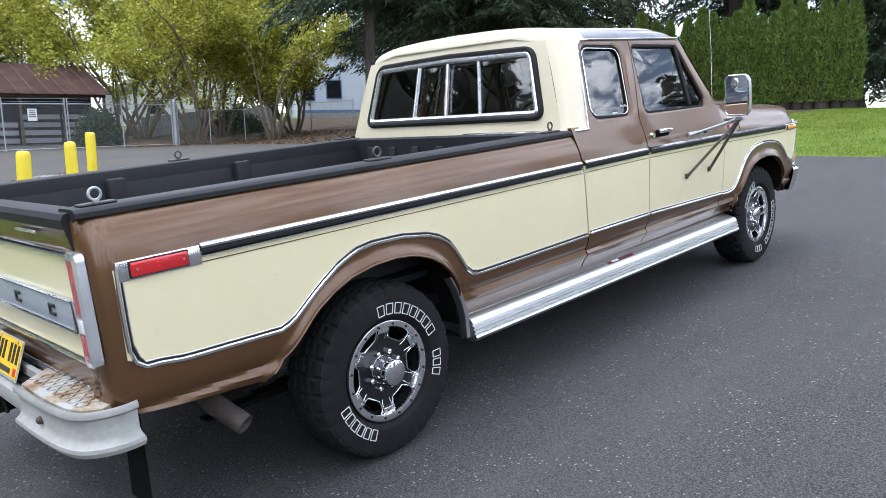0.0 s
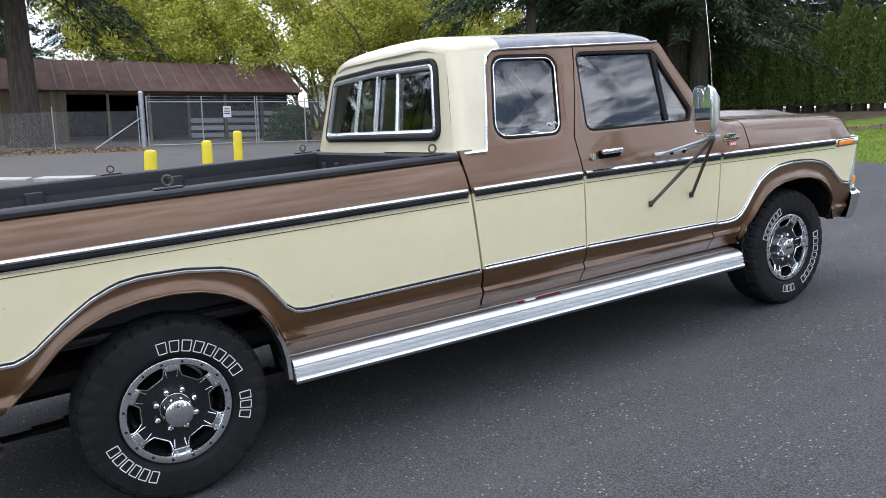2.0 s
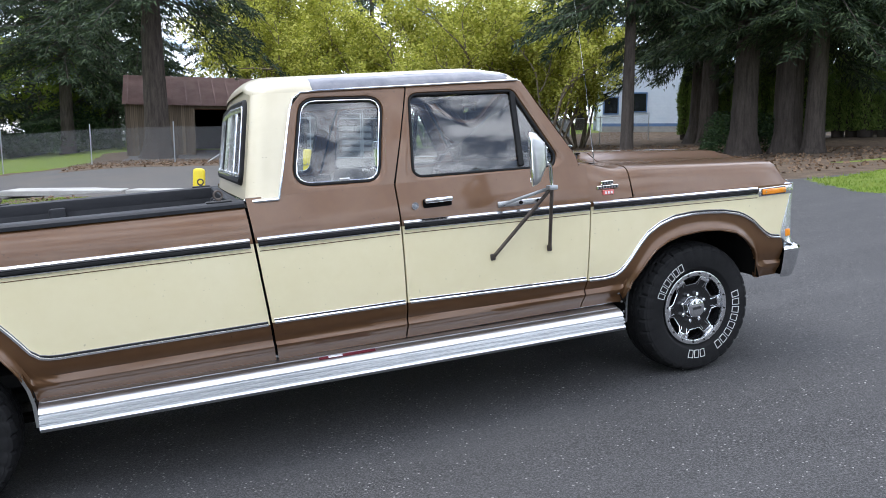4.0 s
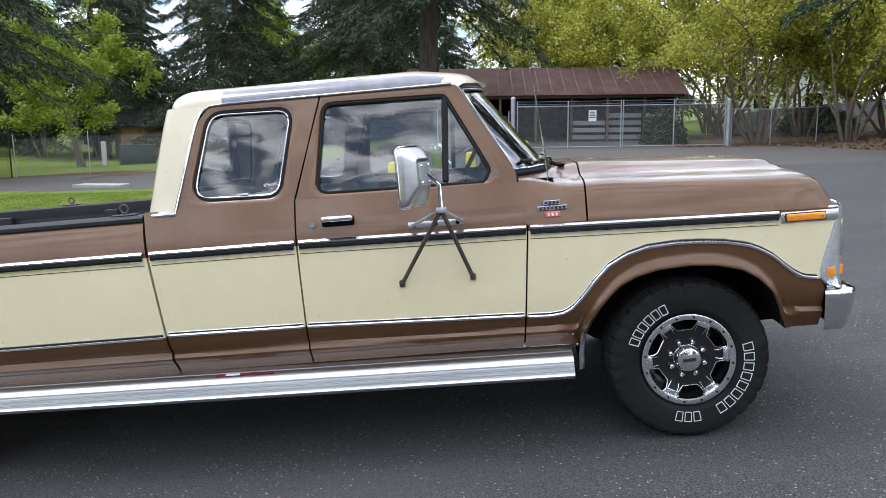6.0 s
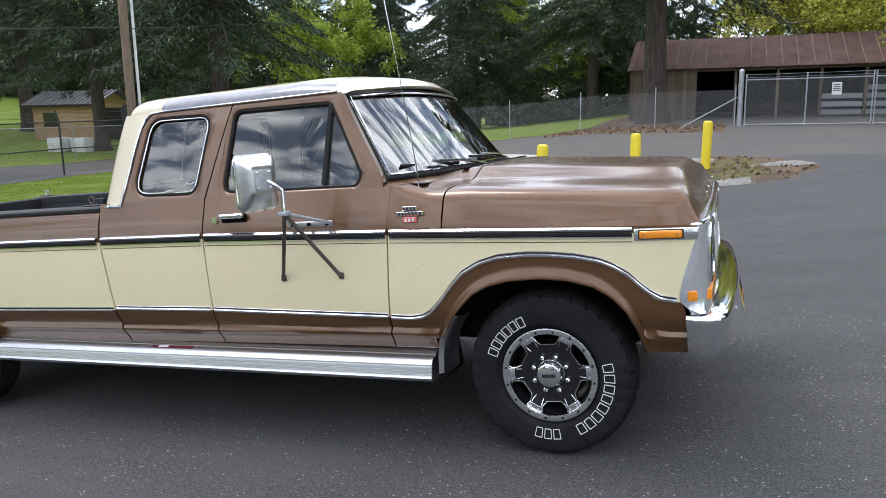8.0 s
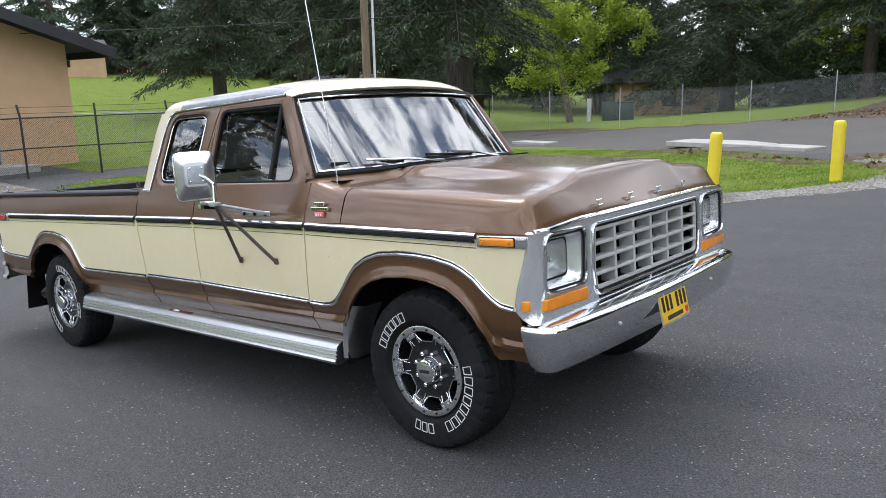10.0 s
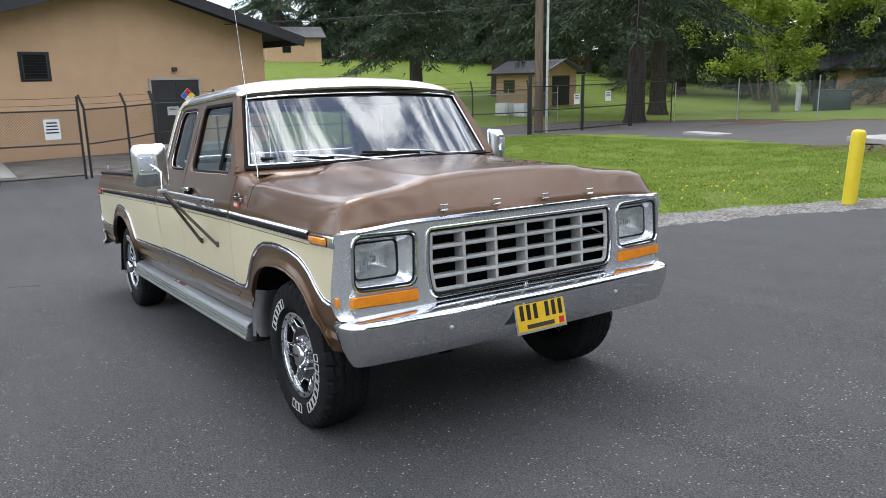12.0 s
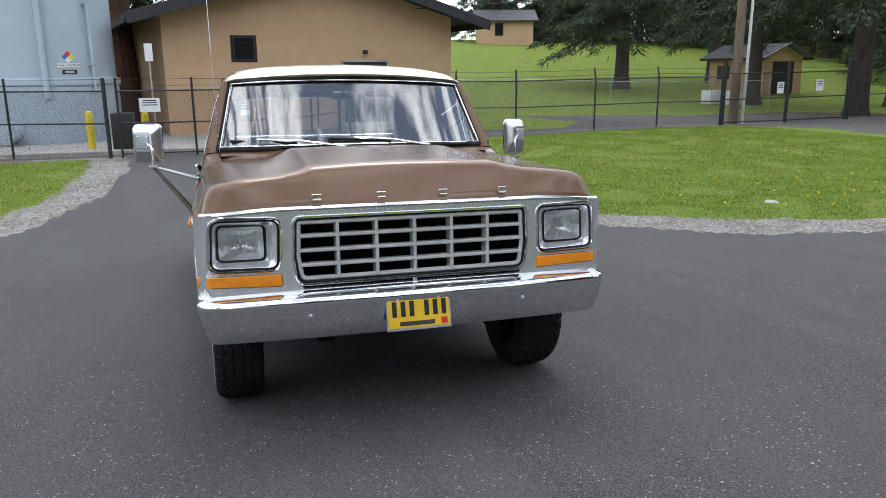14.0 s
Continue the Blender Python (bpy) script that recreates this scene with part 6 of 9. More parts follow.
both("bed_rail", rail("bed_rail", -0.948, -0.815, -1.146, 1.438), M["liner"], truck, "black plastic bed rail cap")
bm = bmesh.new()
prof = [(-1.168, 1.215), (-1.172, 1.245), (-1.162, 1.262), (-1.14, 1.266), (-1.085, 1.266), (-1.07, 1.255), (-1.068, 0.72)]
vs = sheet(bm, [[(x, y, z) for x, z in prof] for y in spread(-0.905, 0.905, 8)])
bm.faces.new(vs[0])
bm.faces.new(vs[-1])
part("tailgate_cap", bm, M["liner"], truck, "black plastic tailgate cap")
for sg in (-1, 1):
    bm = bmesh.new()
    box(bm, (-1.125, sg * 0.895, 0.955), (0.05, 0.070, 0.58), 0.012, 2)
    part("corner_post", bm, M["brown"], truck, "brown rear corner post")
bm = bmesh.new()
sheet(bm, [[(-1.10, y, z), (-0.5, y, z), (0.4, y, z), (1.40, y, z)] for y, z in ((-0.815, 1.20), (-0.79, 1.10), (-0.785, 0.95), (-0.79, 0.75))])
both("bed_wall", bm, M["liner"], truck, "black bed side lining")
bed_floor = part("bed_floor", box(bmesh.new(), (0.15, 0, 0.70), (2.52, 1.6, 0.02)), M["liner"], truck, "black ribbed bed floor")
for k in range(13):
    part("rib", box(bmesh.new(), (0.15, -0.78 + 1.56 * k / 12, 0.715), (2.52, 0.075, 0.03), 0.01, 2), M["liner"], bed_floor)
bm = bmesh.new()
box(bm, (1.415, 0, 0.98), (0.05, 1.72, 0.58), 0.01, 1)
bfw = part("bed_front_wall", bm, M["liner"], truck, "black front wall of the bed")
for k in range(7):
    part("rib", box(bmesh.new(), (1.385, -0.66 + 0.22 * k, 0.96), (0.03, 0.06, 0.5), 0.01, 2), M["liner"], bfw)
for s in (-1, 1):
    for x in (-0.32, 0.45):
        bm = bmesh.new()
        box(bm, (x, s * 0.775, 0.98), (0.10, 0.05, 0.50), 0.015, 2)
        part("stake_pocket", bm, M["liner"], truck)

bm = bmesh.new()
tz = [(0.655, -1.128), (0.70, -1.142), (0.78, -1.150), (0.90, -1.153), (1.02, -1.153), (1.135, -1.152), (1.175, -1.150), (1.20, -1.156), (1.225, -1.160)]
grid = [[(x + 0.006 * (y / 0.88) ** 2, y, z) for y in spread(-0.882, 0.882, 10)] for z, x in tz]
sheet(bm, grid, mat=lambda i, j: 1 if 2 <= i < 5 else 0)
bmesh.ops.recalc_face_normals(bm, faces=bm.faces)
if sum(f.normal.x * f.calc_area() for f in bm.faces) > 0:
    bmesh.ops.reverse_faces(bm, faces=bm.faces)
tailgate = part("tailgate", bm, [M["brown"], M["cream"]], truck, "brown and cream tailgate with a grey name band")
for z, r in ((1.135, 0.010), (0.785, 0.010)):
    bm = bmesh.new()
    tube(bm, [(-1.158, -0.87, z), (-1.158, 0.87, z)], r, 8)
    part("trim_strip", bm, M["chrome"], tailgate, "chrome tailgate strip")
bm = bmesh.new()
box(bm, (-1.158, 0, 0.93), (0.012, 1.70, 0.105), 0.004, 2)
band = part("name_band", bm, M["trim_grey"], tailgate, "grey band with a bright edge")
ring = [(-1.166, -0.845, 0.88), (-1.166, 0.845, 0.88), (-1.166, 0.845, 0.98), (-1.166, -0.845, 0.98)]
bm = bmesh.new()
tube(bm, ring + ring[:1], 0.005, 6, False)
part("bright_edge", bm, M["chrome"], band)
for y in (0.65, 0.295, -0.295, -0.65):
    bm = bmesh.new()
    box(bm, (-1.168, y, 0.945), (0.006, 0.055, 0.012), 0.002, 1)
    box(bm, (-1.168, y, 0.915), (0.006, 0.055, 0.012), 0.002, 1)
    box(bm, (-1.168, y + 0.022, 0.93), (0.006, 0.012, 0.04), 0.002, 1)
    part("raised_mark", bm, M["ink"], band)
bm = bmesh.new()
box(bm, (-1.163, -0.52, 1.19), (0.012, 0.20, 0.012), 0.004, 2)
part("scratched_crease", bm, M["silver"], tailgate, "worn bare crease")

# tail lamps
for s in (-1, 1):
    out = rounded([(0.888, 0.775), (0.972, 0.785), (0.962, 1.140), (0.880, 1.150)], 0.025)
    inn = grow(out, -0.019)
    bm = bmesh.new()
    lp = loops(out, inn, 1)
    grid = [[(x, s * p[0], p[1]) for p in ring] for ring, x in ((lp[0], -1.145), (lp[0], -1.172), (lp[1], -1.178), (lp[1], -1.160))]
    sheet(bm, grid, closed=True)
    bmesh.ops.recalc_face_normals(bm, faces=bm.faces)
    bz = part("tail_lamp", bm, M["silver"], truck, "tall red tail lamp in a chrome bezel")
    for z0, z1, key in ((0.80, 0.875, "red_lens"), (0.885, 0.93, "lamp_white"), (0.94, 1.125, "red_lens")):
        bm = bmesh.new()
        box(bm, (-1.162, s * 0.926, (z0 + z1) / 2), (0.02, 0.054, z1 - z0), 0.006, 2)
        part("lens", bm, M["sign_white"] if key == "lamp_white" else M[key], bz)

# eye bolts on the rails
for s in (-1, 1):
    for x in (-1.055, 0.11, 1.33):
        bm = bmesh.new()
        box(bm, (x, s * 0.89, 1.279), (0.115, 0.055, 0.008), 0.003, 1)
        pl = part("eye_bolt", bm, M["black_steel"], truck, "eye bolt on a base plate")
        bm = bmesh.new()
        ring = [(x + 0.019 * math.cos(a), s * 0.89, 1.309 + 0.019 * math.sin(a)) for a in spread(0, 2 * math.pi, 24)]
        tube(bm, ring, 0.005, 8, False)
        tube(bm, [(x, s * 0.89, 1.28), (x, s * 0.89, 1.292)], 0.011, 10)
        part("eye", bm, M["galv"] if x < 0 else M["exhaust"], pl)

# ---- wheel wells and underside
def well(arch, inner_y, name):
    bm = bmesh.new()
    xs_ = spread(arch[0][0], arch[-1][0], 28)
    grid = []
    for dy, lift in ((0.0, 0.0), (0.02, 0.012), (0.12, 0.05), (0.4, 0.05)):
        grid.append([(x, -(side_y(0.7) - 0.012 - dy), line(x, arch) + lift * (1 if 0.06 < (x - arch[0][0]) < arch[-1][0] - arch[0][0] - 0.06 else 0.2)) for x in xs_])
    sheet(bm, grid)
    vs = [bm.verts.new((x, -(side_y(0.7) - 0.42), z)) for x, z in [(xs_[0], 0.45)] + [(x, line(x, arch) + 0.05) for x in xs_] + [(xs_[-1], 0.45)]]
    bm.faces.new(vs)
    both(name, bm, M["under"], truck, "dark wheel well", False)


well(ARCH_BED, 0.55, "wheel_well")
well(ARCH_FEND, 0.55, "wheel_well")
bm = bmesh.new()
for s in (-1, 1):
    box(bm, (1.75, s * 0.43, 0.50), (5.6, 0.08, 0.16), 0.01, 1)
part("frame_rails", bm, M["under"], truck, "dark chassis rails", False)
bm = bmesh.new()
box(bm, (0.9, 0, 0.58), (4.2, 1.66, 0.06))
box(bm, (3.9, 0, 0.62), (1.2, 0.8, 0.06))
part("floor_pan", bm, M["under"], truck, "", False)
bm = bmesh.new()
tube(bm, [(0, -0.72, 0.385), (0, 0.72, 0.385)], 0.05, 12)
bmesh.ops.create_uvsphere(bm, u_segments=16, v_segments=10, radius=0.15, matrix=Matrix.Translation((0, 0.05, 0.385)))
part("rear_axle", bm, M["under"], truck, "dark rear axle")
bm = bmesh.new()
tube(bm, [(3.94, -0.72, 0.36), (3.94, -0.4, 0.33), (3.94, 0.4, 0.33), (3.94, 0.72, 0.36)], 0.045, 10)
part("front_axle", bm, M["under"], truck, "dark front axle beam")
EX_Y, EX_Z = -0.865, 0.368
bm = bmesh.new()
tube(bm, [(2.2, 0.3, 0.42), (0.9, 0.3, 0.43), (0.6, -0.30, 0.44)], 0.035, 10)
tube(bm, [(0.5, -0.42, 0.56), (-0.52, -0.44, 0.56), (-0.70, -0.58, 0.51), (-0.705, -0.74, 0.445), (-0.65, EX_Y, EX_Z)], 0.042, 16, False)
tube(bm, [(-0.666, EX_Y + 0.04, EX_Z + 0.024), (-0.6495, EX_Y, EX_Z)], 0.037, 16, False)
part("exhaust_pipe", bm, M["exhaust"], truck, "rusty exhaust pipe pointing out behind the wheel")
for s in (-1, 1):
    bm = bmesh.new()
    for x0, x1 in ((-0.75, 0.75),):
        for k in range(4):
            box(bm, (0, s * 0.52, 0.30 + 0.012 * k), (1.3 - 0.25 * k, 0.065, 0.010))
    part("leaf_spring", bm, M["under"], truck, "", False)
# mud flaps
for s in (-1, 1):
    for x, z0, z1, y0, y1, tilt in ((0.468, 0.385, 0.80, 0.70, 0.985, 0.05), (3.435, 0.36, 0.62, 0.72, 0.985, 0.03), (-1.03, 0.21, 0.60, 0.70, 0.88, -0.02)):
        bm = bmesh.new()
        grid = [[(x + tilt * (0.5 - k) - (0.07 * max(0, k - 0.5) if x > 0 else 0), s * y, z0 + (z1 - z0) * k) for y in (y0, (y0 + y1) / 2, y1 - 0.03 * k)] for k in spread(0, 1, 6)]
        sheet(bm, grid)
        bmesh.ops.solidify(bm, geom=bm.faces[:], thickness=0.008)
        fl = part("mud_flap", bm, M["rubber"], truck, "black rubber mud flap")
        if x > 0:
            for k in (0.12, 0.32, 0.55, 0.75, 0.93):
                bm = bmesh.new()
                bmesh.ops.create_uvsphere(bm, u_segments=8, v_segments=6, radius=0.007, matrix=Matrix.Translation((x + tilt * (0.5 - k) - 0.07 * max(0, k - 0.5) - 0.006, s * (y1 - 0.03), z0 + (z1 - z0) * k)))
                part("rivet", bm, M["galv"], fl)

# ---- running boards
def ribbed_board():
    """The board's section: flat inner strip, ribbed tread, stepped face."""
    pts = [(0.80, 0.532), (0.862, 0.528)]
    for y in (0.866, 0.878, 0.890, 0.902):
        z = 0.528 - (y - 0.862) * 0.30
        pts += [(y, z - 0.005), (y + 0.004, z - 0.006), (y + 0.005, z), (y + 0.010, z - 0.002)]
    pts += [(0.916, 0.511), (0.953, 0.499), (0.954, 0.490), (0.963, 0.488), (0.964, 0.497), (0.988, 0.488), (1.004, 0.477), (1.013, 0.463)]
    for z in (0.458, 0.439, 0.420):
        y = 1.016 + (0.458 - z) * 0.20
        pts += [(y - 0.009, z), (y - 0.009, z - 0.005), (y + 0.001, z - 0.006), (y + 0.003, z - 0.016)]
    return pts + [(1.030, 0.400), (1.020, 0.384), (0.995, 0.378), (0.80, 0.42)]


BOARD = ribbed_board()


def board_z(x):
    return -0.0085 * (x - 0.5)


bm = bmesh.new()
grid = [[(x, -y, z + board_z(x)) for y, z in BOARD] for x in spread(0.485, 3.395, 6)]
vs = sheet(bm, grid)
bm.faces.new(vs[0][::-1])
bm.faces.new(vs[-1])
bmesh.ops.recalc_face_normals(bm, faces=bm.faces)
rb = both("running_board", bm, M["alu"], truck, "ribbed aluminium running board")
for o, s in zip(rb, (1, -1)):
    for y, z in ((0.9585, 0.4900), (0.9120, 0.5070)):
        bm = bmesh.new()
        sheet(bm, [[(x, -s * (y + d), z + 0.0012 + board_z(x)) for d in (-0.003, 0.003)] for x in (0.49, 3.39)])
        part("rubber_insert", bm, M["rubber"], o, "dark groove strip")
    if s == 1:
        bm = bmesh.new()
        sheet(bm, [[(x, -y, z + board_z(x)) for y, z in ((0.9665, 0.4976), (0.9870, 0.4898))] for x in (1.70, 1.98)])
        st = part("sticker", bm, Nodes("maroon_sticker", (0.14, 0.02, 0.03), 0.4).mat, o, "maroon sticker with a white mark")
        bm = bmesh.new()
        sheet(bm, [[(x, -y, z + board_z(x)) for y, z in ((0.9690, 0.4982), (0.9840, 0.4925))] for x in (1.745, 1.815)])
        part("mark", bm, M["sign_white"], st)
# bright splash strips behind the front wheels
bm = bmesh.new()
grid = []
for x, z in ((3.425, 0.39), (3.428, 0.47), (3.44, 0.55), (3.475, 0.615), (3.515, 0.67)):
    grid.append([(x - 0.004, -0.99, z), (x + 0.018, -0.975, z), (x + 0.03, -0.93, z - 0.01), (x + 0.03, -0.80, z - 0.01)])
sheet(bm, grid)
both("splash_strip", bm, M["alu"], truck, "aluminium splash strip behind the front wheel")
bm = bmesh.new()
grid = []
for x, z in ((0.476, 0.40), (0.474, 0.50), (0.462, 0.565), (0.43, 0.65), (0.395, 0.71)):
    grid.append([(x + 0.006, -0.992, z), (x - 0.010, -0.985, z), (x - 0.016, -0.95, z - 0.01)])
sheet(bm, grid)
both("splash_strip", bm, M["alu"], truck, "aluminium splash strip")

# ---- front: bright surround, grille, lamps
def plate_with_holes(bm, outer, holes, x_of, depth=0.03):
    """A pressed front plate drawn in (y, z): triangles between an outline and its openings."""
    edges = []
    for loop in [outer] + holes:
        vs = [bm.verts.new((0.0, p[0], p[1])) for p in loop]
        edges += [bm.edges.new((vs[i], vs[(i + 1) % len(vs)])) for i in range(len(vs))]
    bmesh.ops.triangle_fill(bm, edges=edges, use_beauty=True, normal=(1, 0, 0))
    for v in bm.verts:
        v.co.x = x_of(v.co.y, v.co.z)
    rim = [e for e in bm.edges if len(e.link_faces) == 1]
    ext = bmesh.ops.extrude_edge_only(bm, edges=rim)
    for v in (g for g in ext["geom"] if isinstance(g, bmesh.types.BMVert)):
        v.co.x -= depth
    bmesh.ops.recalc_face_normals(bm, faces=bm.faces)


def dense(poly, gap=0.05):
    out = []
    n = len(poly)
    for i in range(n):
        a, b = Vector(poly[i]), Vector(poly[(i + 1) % n])
        k = max(1, int((b - a).length / gap))
        out += [tuple(a.lerp(b, j / k)) for j in range(k)]
    return out


def face_x(y, z):
    """The front's plan: swept back at the corners, leaning back a little to the top."""
    a = abs(y)
    return 4.652 + 0.006 * step(0.95, 1.08, z) - 0.010 * (a / 0.9) ** 2 - 0.045 * step(0.93, 1.0, a) ** 2


GR = rounded([(-0.556, 0.736), (0.556, 0.736), (0.574, 0.86), (0.566, 1.038), (-0.566, 1.038), (-0.574, 0.86)], [0.05, 0.05, 0.1, 0.028, 0.028, 0.1], 4)
HLB = rounded([(0.642, 0.808), (0.945, 0.816), (0.935, 1.044), (0.632, 1.040)], 0.045, 4)
SIG = rounded([(0.628, 0.728), (0.970, 0.740), (0.962, 0.792), (0.630, 0.788)], 0.010, 3)
OUT = rounded([(-0.985, 0.690), (0.985, 0.690), (0.990, 0.80), (0.992, 1.040), (0.972, 1.066), (0.60, 1.083), (-0.60, 1.083), (-0.972, 1.066), (-0.992, 1.040), (-0.990, 0.80)], 0.012, 3)
LOW = rounded([(-0.535, 0.708), (0.535, 0.708), (0.545, 0.727), (-0.545, 0.727)], 0.006, 2)
flip_y = lambda poly: [(-y, z) for y, z in poly][::-1]
bm = bmesh.new()
plate_with_holes(bm, dense(OUT, 0.03), [dense(GR), dense(HLB), dense(flip_y(HLB)), dense(SIG), dense(flip_y(SIG)), dense(LOW)], face_x, 0.045)
front = part("front_surround", bm, M["silver"], truck, "bright aluminium grille surround")
bm = bmesh.new()
grid = []
for z in (0.692, 0.71, 0.74, 0.775, 0.84, 0.90, 0.96, 1.02, 1.045, 1.062):
    fx = line(z, ((0.692, 4.600), (0.71, 4.556),) + FEND_FRONT[3:])
    ex = face_x(0.945, z) - 0.002
    grid.append([(fx - 0.006, -0.985, z), (fx, -1.002, z), (fx + 0.006, -1.004, z), (fx + 0.55 * (ex - fx), -0.996, z), (fx + 0.85 * (ex - fx), -0.978, z), (ex, -0.945, z)])
sheet(bm, grid)
out_right(bm)
both("surround_end", bm, M["silver"], truck, "bright corner of the surround")
for loop, r in ((GR, 0.007), (HLB, 0.007), (flip_y(HLB), 0.007)):
    # dark tube inside each opening stands in for its shaded edge
    bm = bmesh.new()
    pts = [(face_x(y, z) - 0.006, y, z) for y, z in grow(loop, -0.006)]
    tube(bm, pts + pts[:1], 0.0045, 6, False)
    part("shadow_gap", bm, M["rubber"], front, "dark line for the shadow gap")
    bm = bmesh.new()
    pts = [(face_x(y, z) + 0.003, y, z) for y, z in grow(loop, 0.006)]
    tube(bm, pts + pts[:1], r, 6, False)
    part("rolled_edge", bm, M["chrome"], front)
bm = bmesh.new()
tube(bm, [(face_x(y, 1.08) - 0.008, y, 1.081 - 0.018 * step(0.6, 0.99, abs(y))) for y in spread(-0.975, 0.975, 30)], 0.012, 8)
part("upper_edge", bm, M["chrome"], front, "bright upper edge")
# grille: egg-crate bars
# flat board behind the bars; the grille's dark depth is its colour
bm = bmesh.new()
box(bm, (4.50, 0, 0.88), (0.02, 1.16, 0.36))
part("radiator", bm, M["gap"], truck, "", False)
gr = part("grille_frame", (lambda b: (tube(b, [(face_x(y, z) - 0.012, y, z) for y, z in grow(GR, -0.02)] + [(face_x(GR[0][0], GR[0][1]) - 0.012, grow(GR, -0.02)[0][0], grow(GR, -0.02)[0][1])], 0.011, 6, False), b)[1])(bmesh.new()), M["grille_grey"], truck, "grey plastic egg-crate grille")
for k in range(1, 6):
    y = -0.555 + 1.11 * k / 6
    bm = bmesh.new()
    box(bm, (4.612, y, 0.887), (0.080, 0.016, 0.270), 0.005, 1)
    part("upright_bar", bm, M["grille_grey"], gr)
for k in range(1, 4):
    z = 0.752 + 0.270 * k / 4
    bm = bmesh.new()
    grid = [[(face_x(y, z) - 0.055 * a + 0.0, y, z + b) for a, b in ((0.0, -0.006), (0.0, 0.003), (0.1, 0.007), (1.0, 0.007), (1.0, -0.007), (0.1, -0.009))] for y in spread(-0.552, 0.552, 10)]
    sheet(bm, grid, closed=True)
    bmesh.ops.recalc_face_normals(bm, faces=bm.faces)
    part("cross_bar", bm, M["grille_grey"], gr)
# black sheet behind the slot, dark by colour in place of shade
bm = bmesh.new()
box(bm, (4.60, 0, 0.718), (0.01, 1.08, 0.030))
part("lower_slot", bm, M["gap"], front, "black sheet for the slot's shade", False)
bm = bmesh.new()
box(bm, (4.632, 0, 0.718), (0.02, 0.02, 0.026), 0.003, 1)
part("slot_divider", bm, M["silver"], front)

M["reflector"] = vary("lamp_reflector", (0.86, 0.87, 0.88), (0.92, 0.92, 0.92), 8, (0.16, 0.30), 0.80, 60, 0.0)


def lens_mat():
    """Clear pressed glass with upright flutes."""
    k = Nodes("fluted_lamp_lens", (0.95, 0.96, 0.97), 0.03)
    out = k.t.nodes["Material Output"]
    wv = k.n("ShaderNodeTexWave", Scale=24.0)
    wv.bands_direction = "Y"
    k.l(k.co.outputs["Object"], wv.inputs["Vector"])
    bp = k.n("ShaderNodeBump", Strength=0.6, Distance=0.004)
    k.l(wv.outputs["Fac"], bp.inputs["Height"])
    re = k.n("ShaderNodeBsdfRefraction", Roughness=0.03, IOR=1.18)
    re.inputs["Color"].default_value = (0.95, 0.97, 0.98, 1)
    gl = k.n("ShaderNodeBsdfGlossy", Roughness=0.04)
    fr = k.n("ShaderNodeFresnel", IOR=1.6)
    mx = k.n("ShaderNodeMixShader")
    for node in (re, gl, fr):
        k.l(bp.outputs["Normal"], node.inputs["Normal"])
    k.l(fr.outputs["Fac"], mx.inputs["Fac"])
    k.l(re.outputs["BSDF"], mx.inputs[1])
    k.l(gl.outputs["BSDF"], mx.inputs[2])
    k.l(mx.outputs["Shader"], out.inputs["Surface"])
    return k.mat


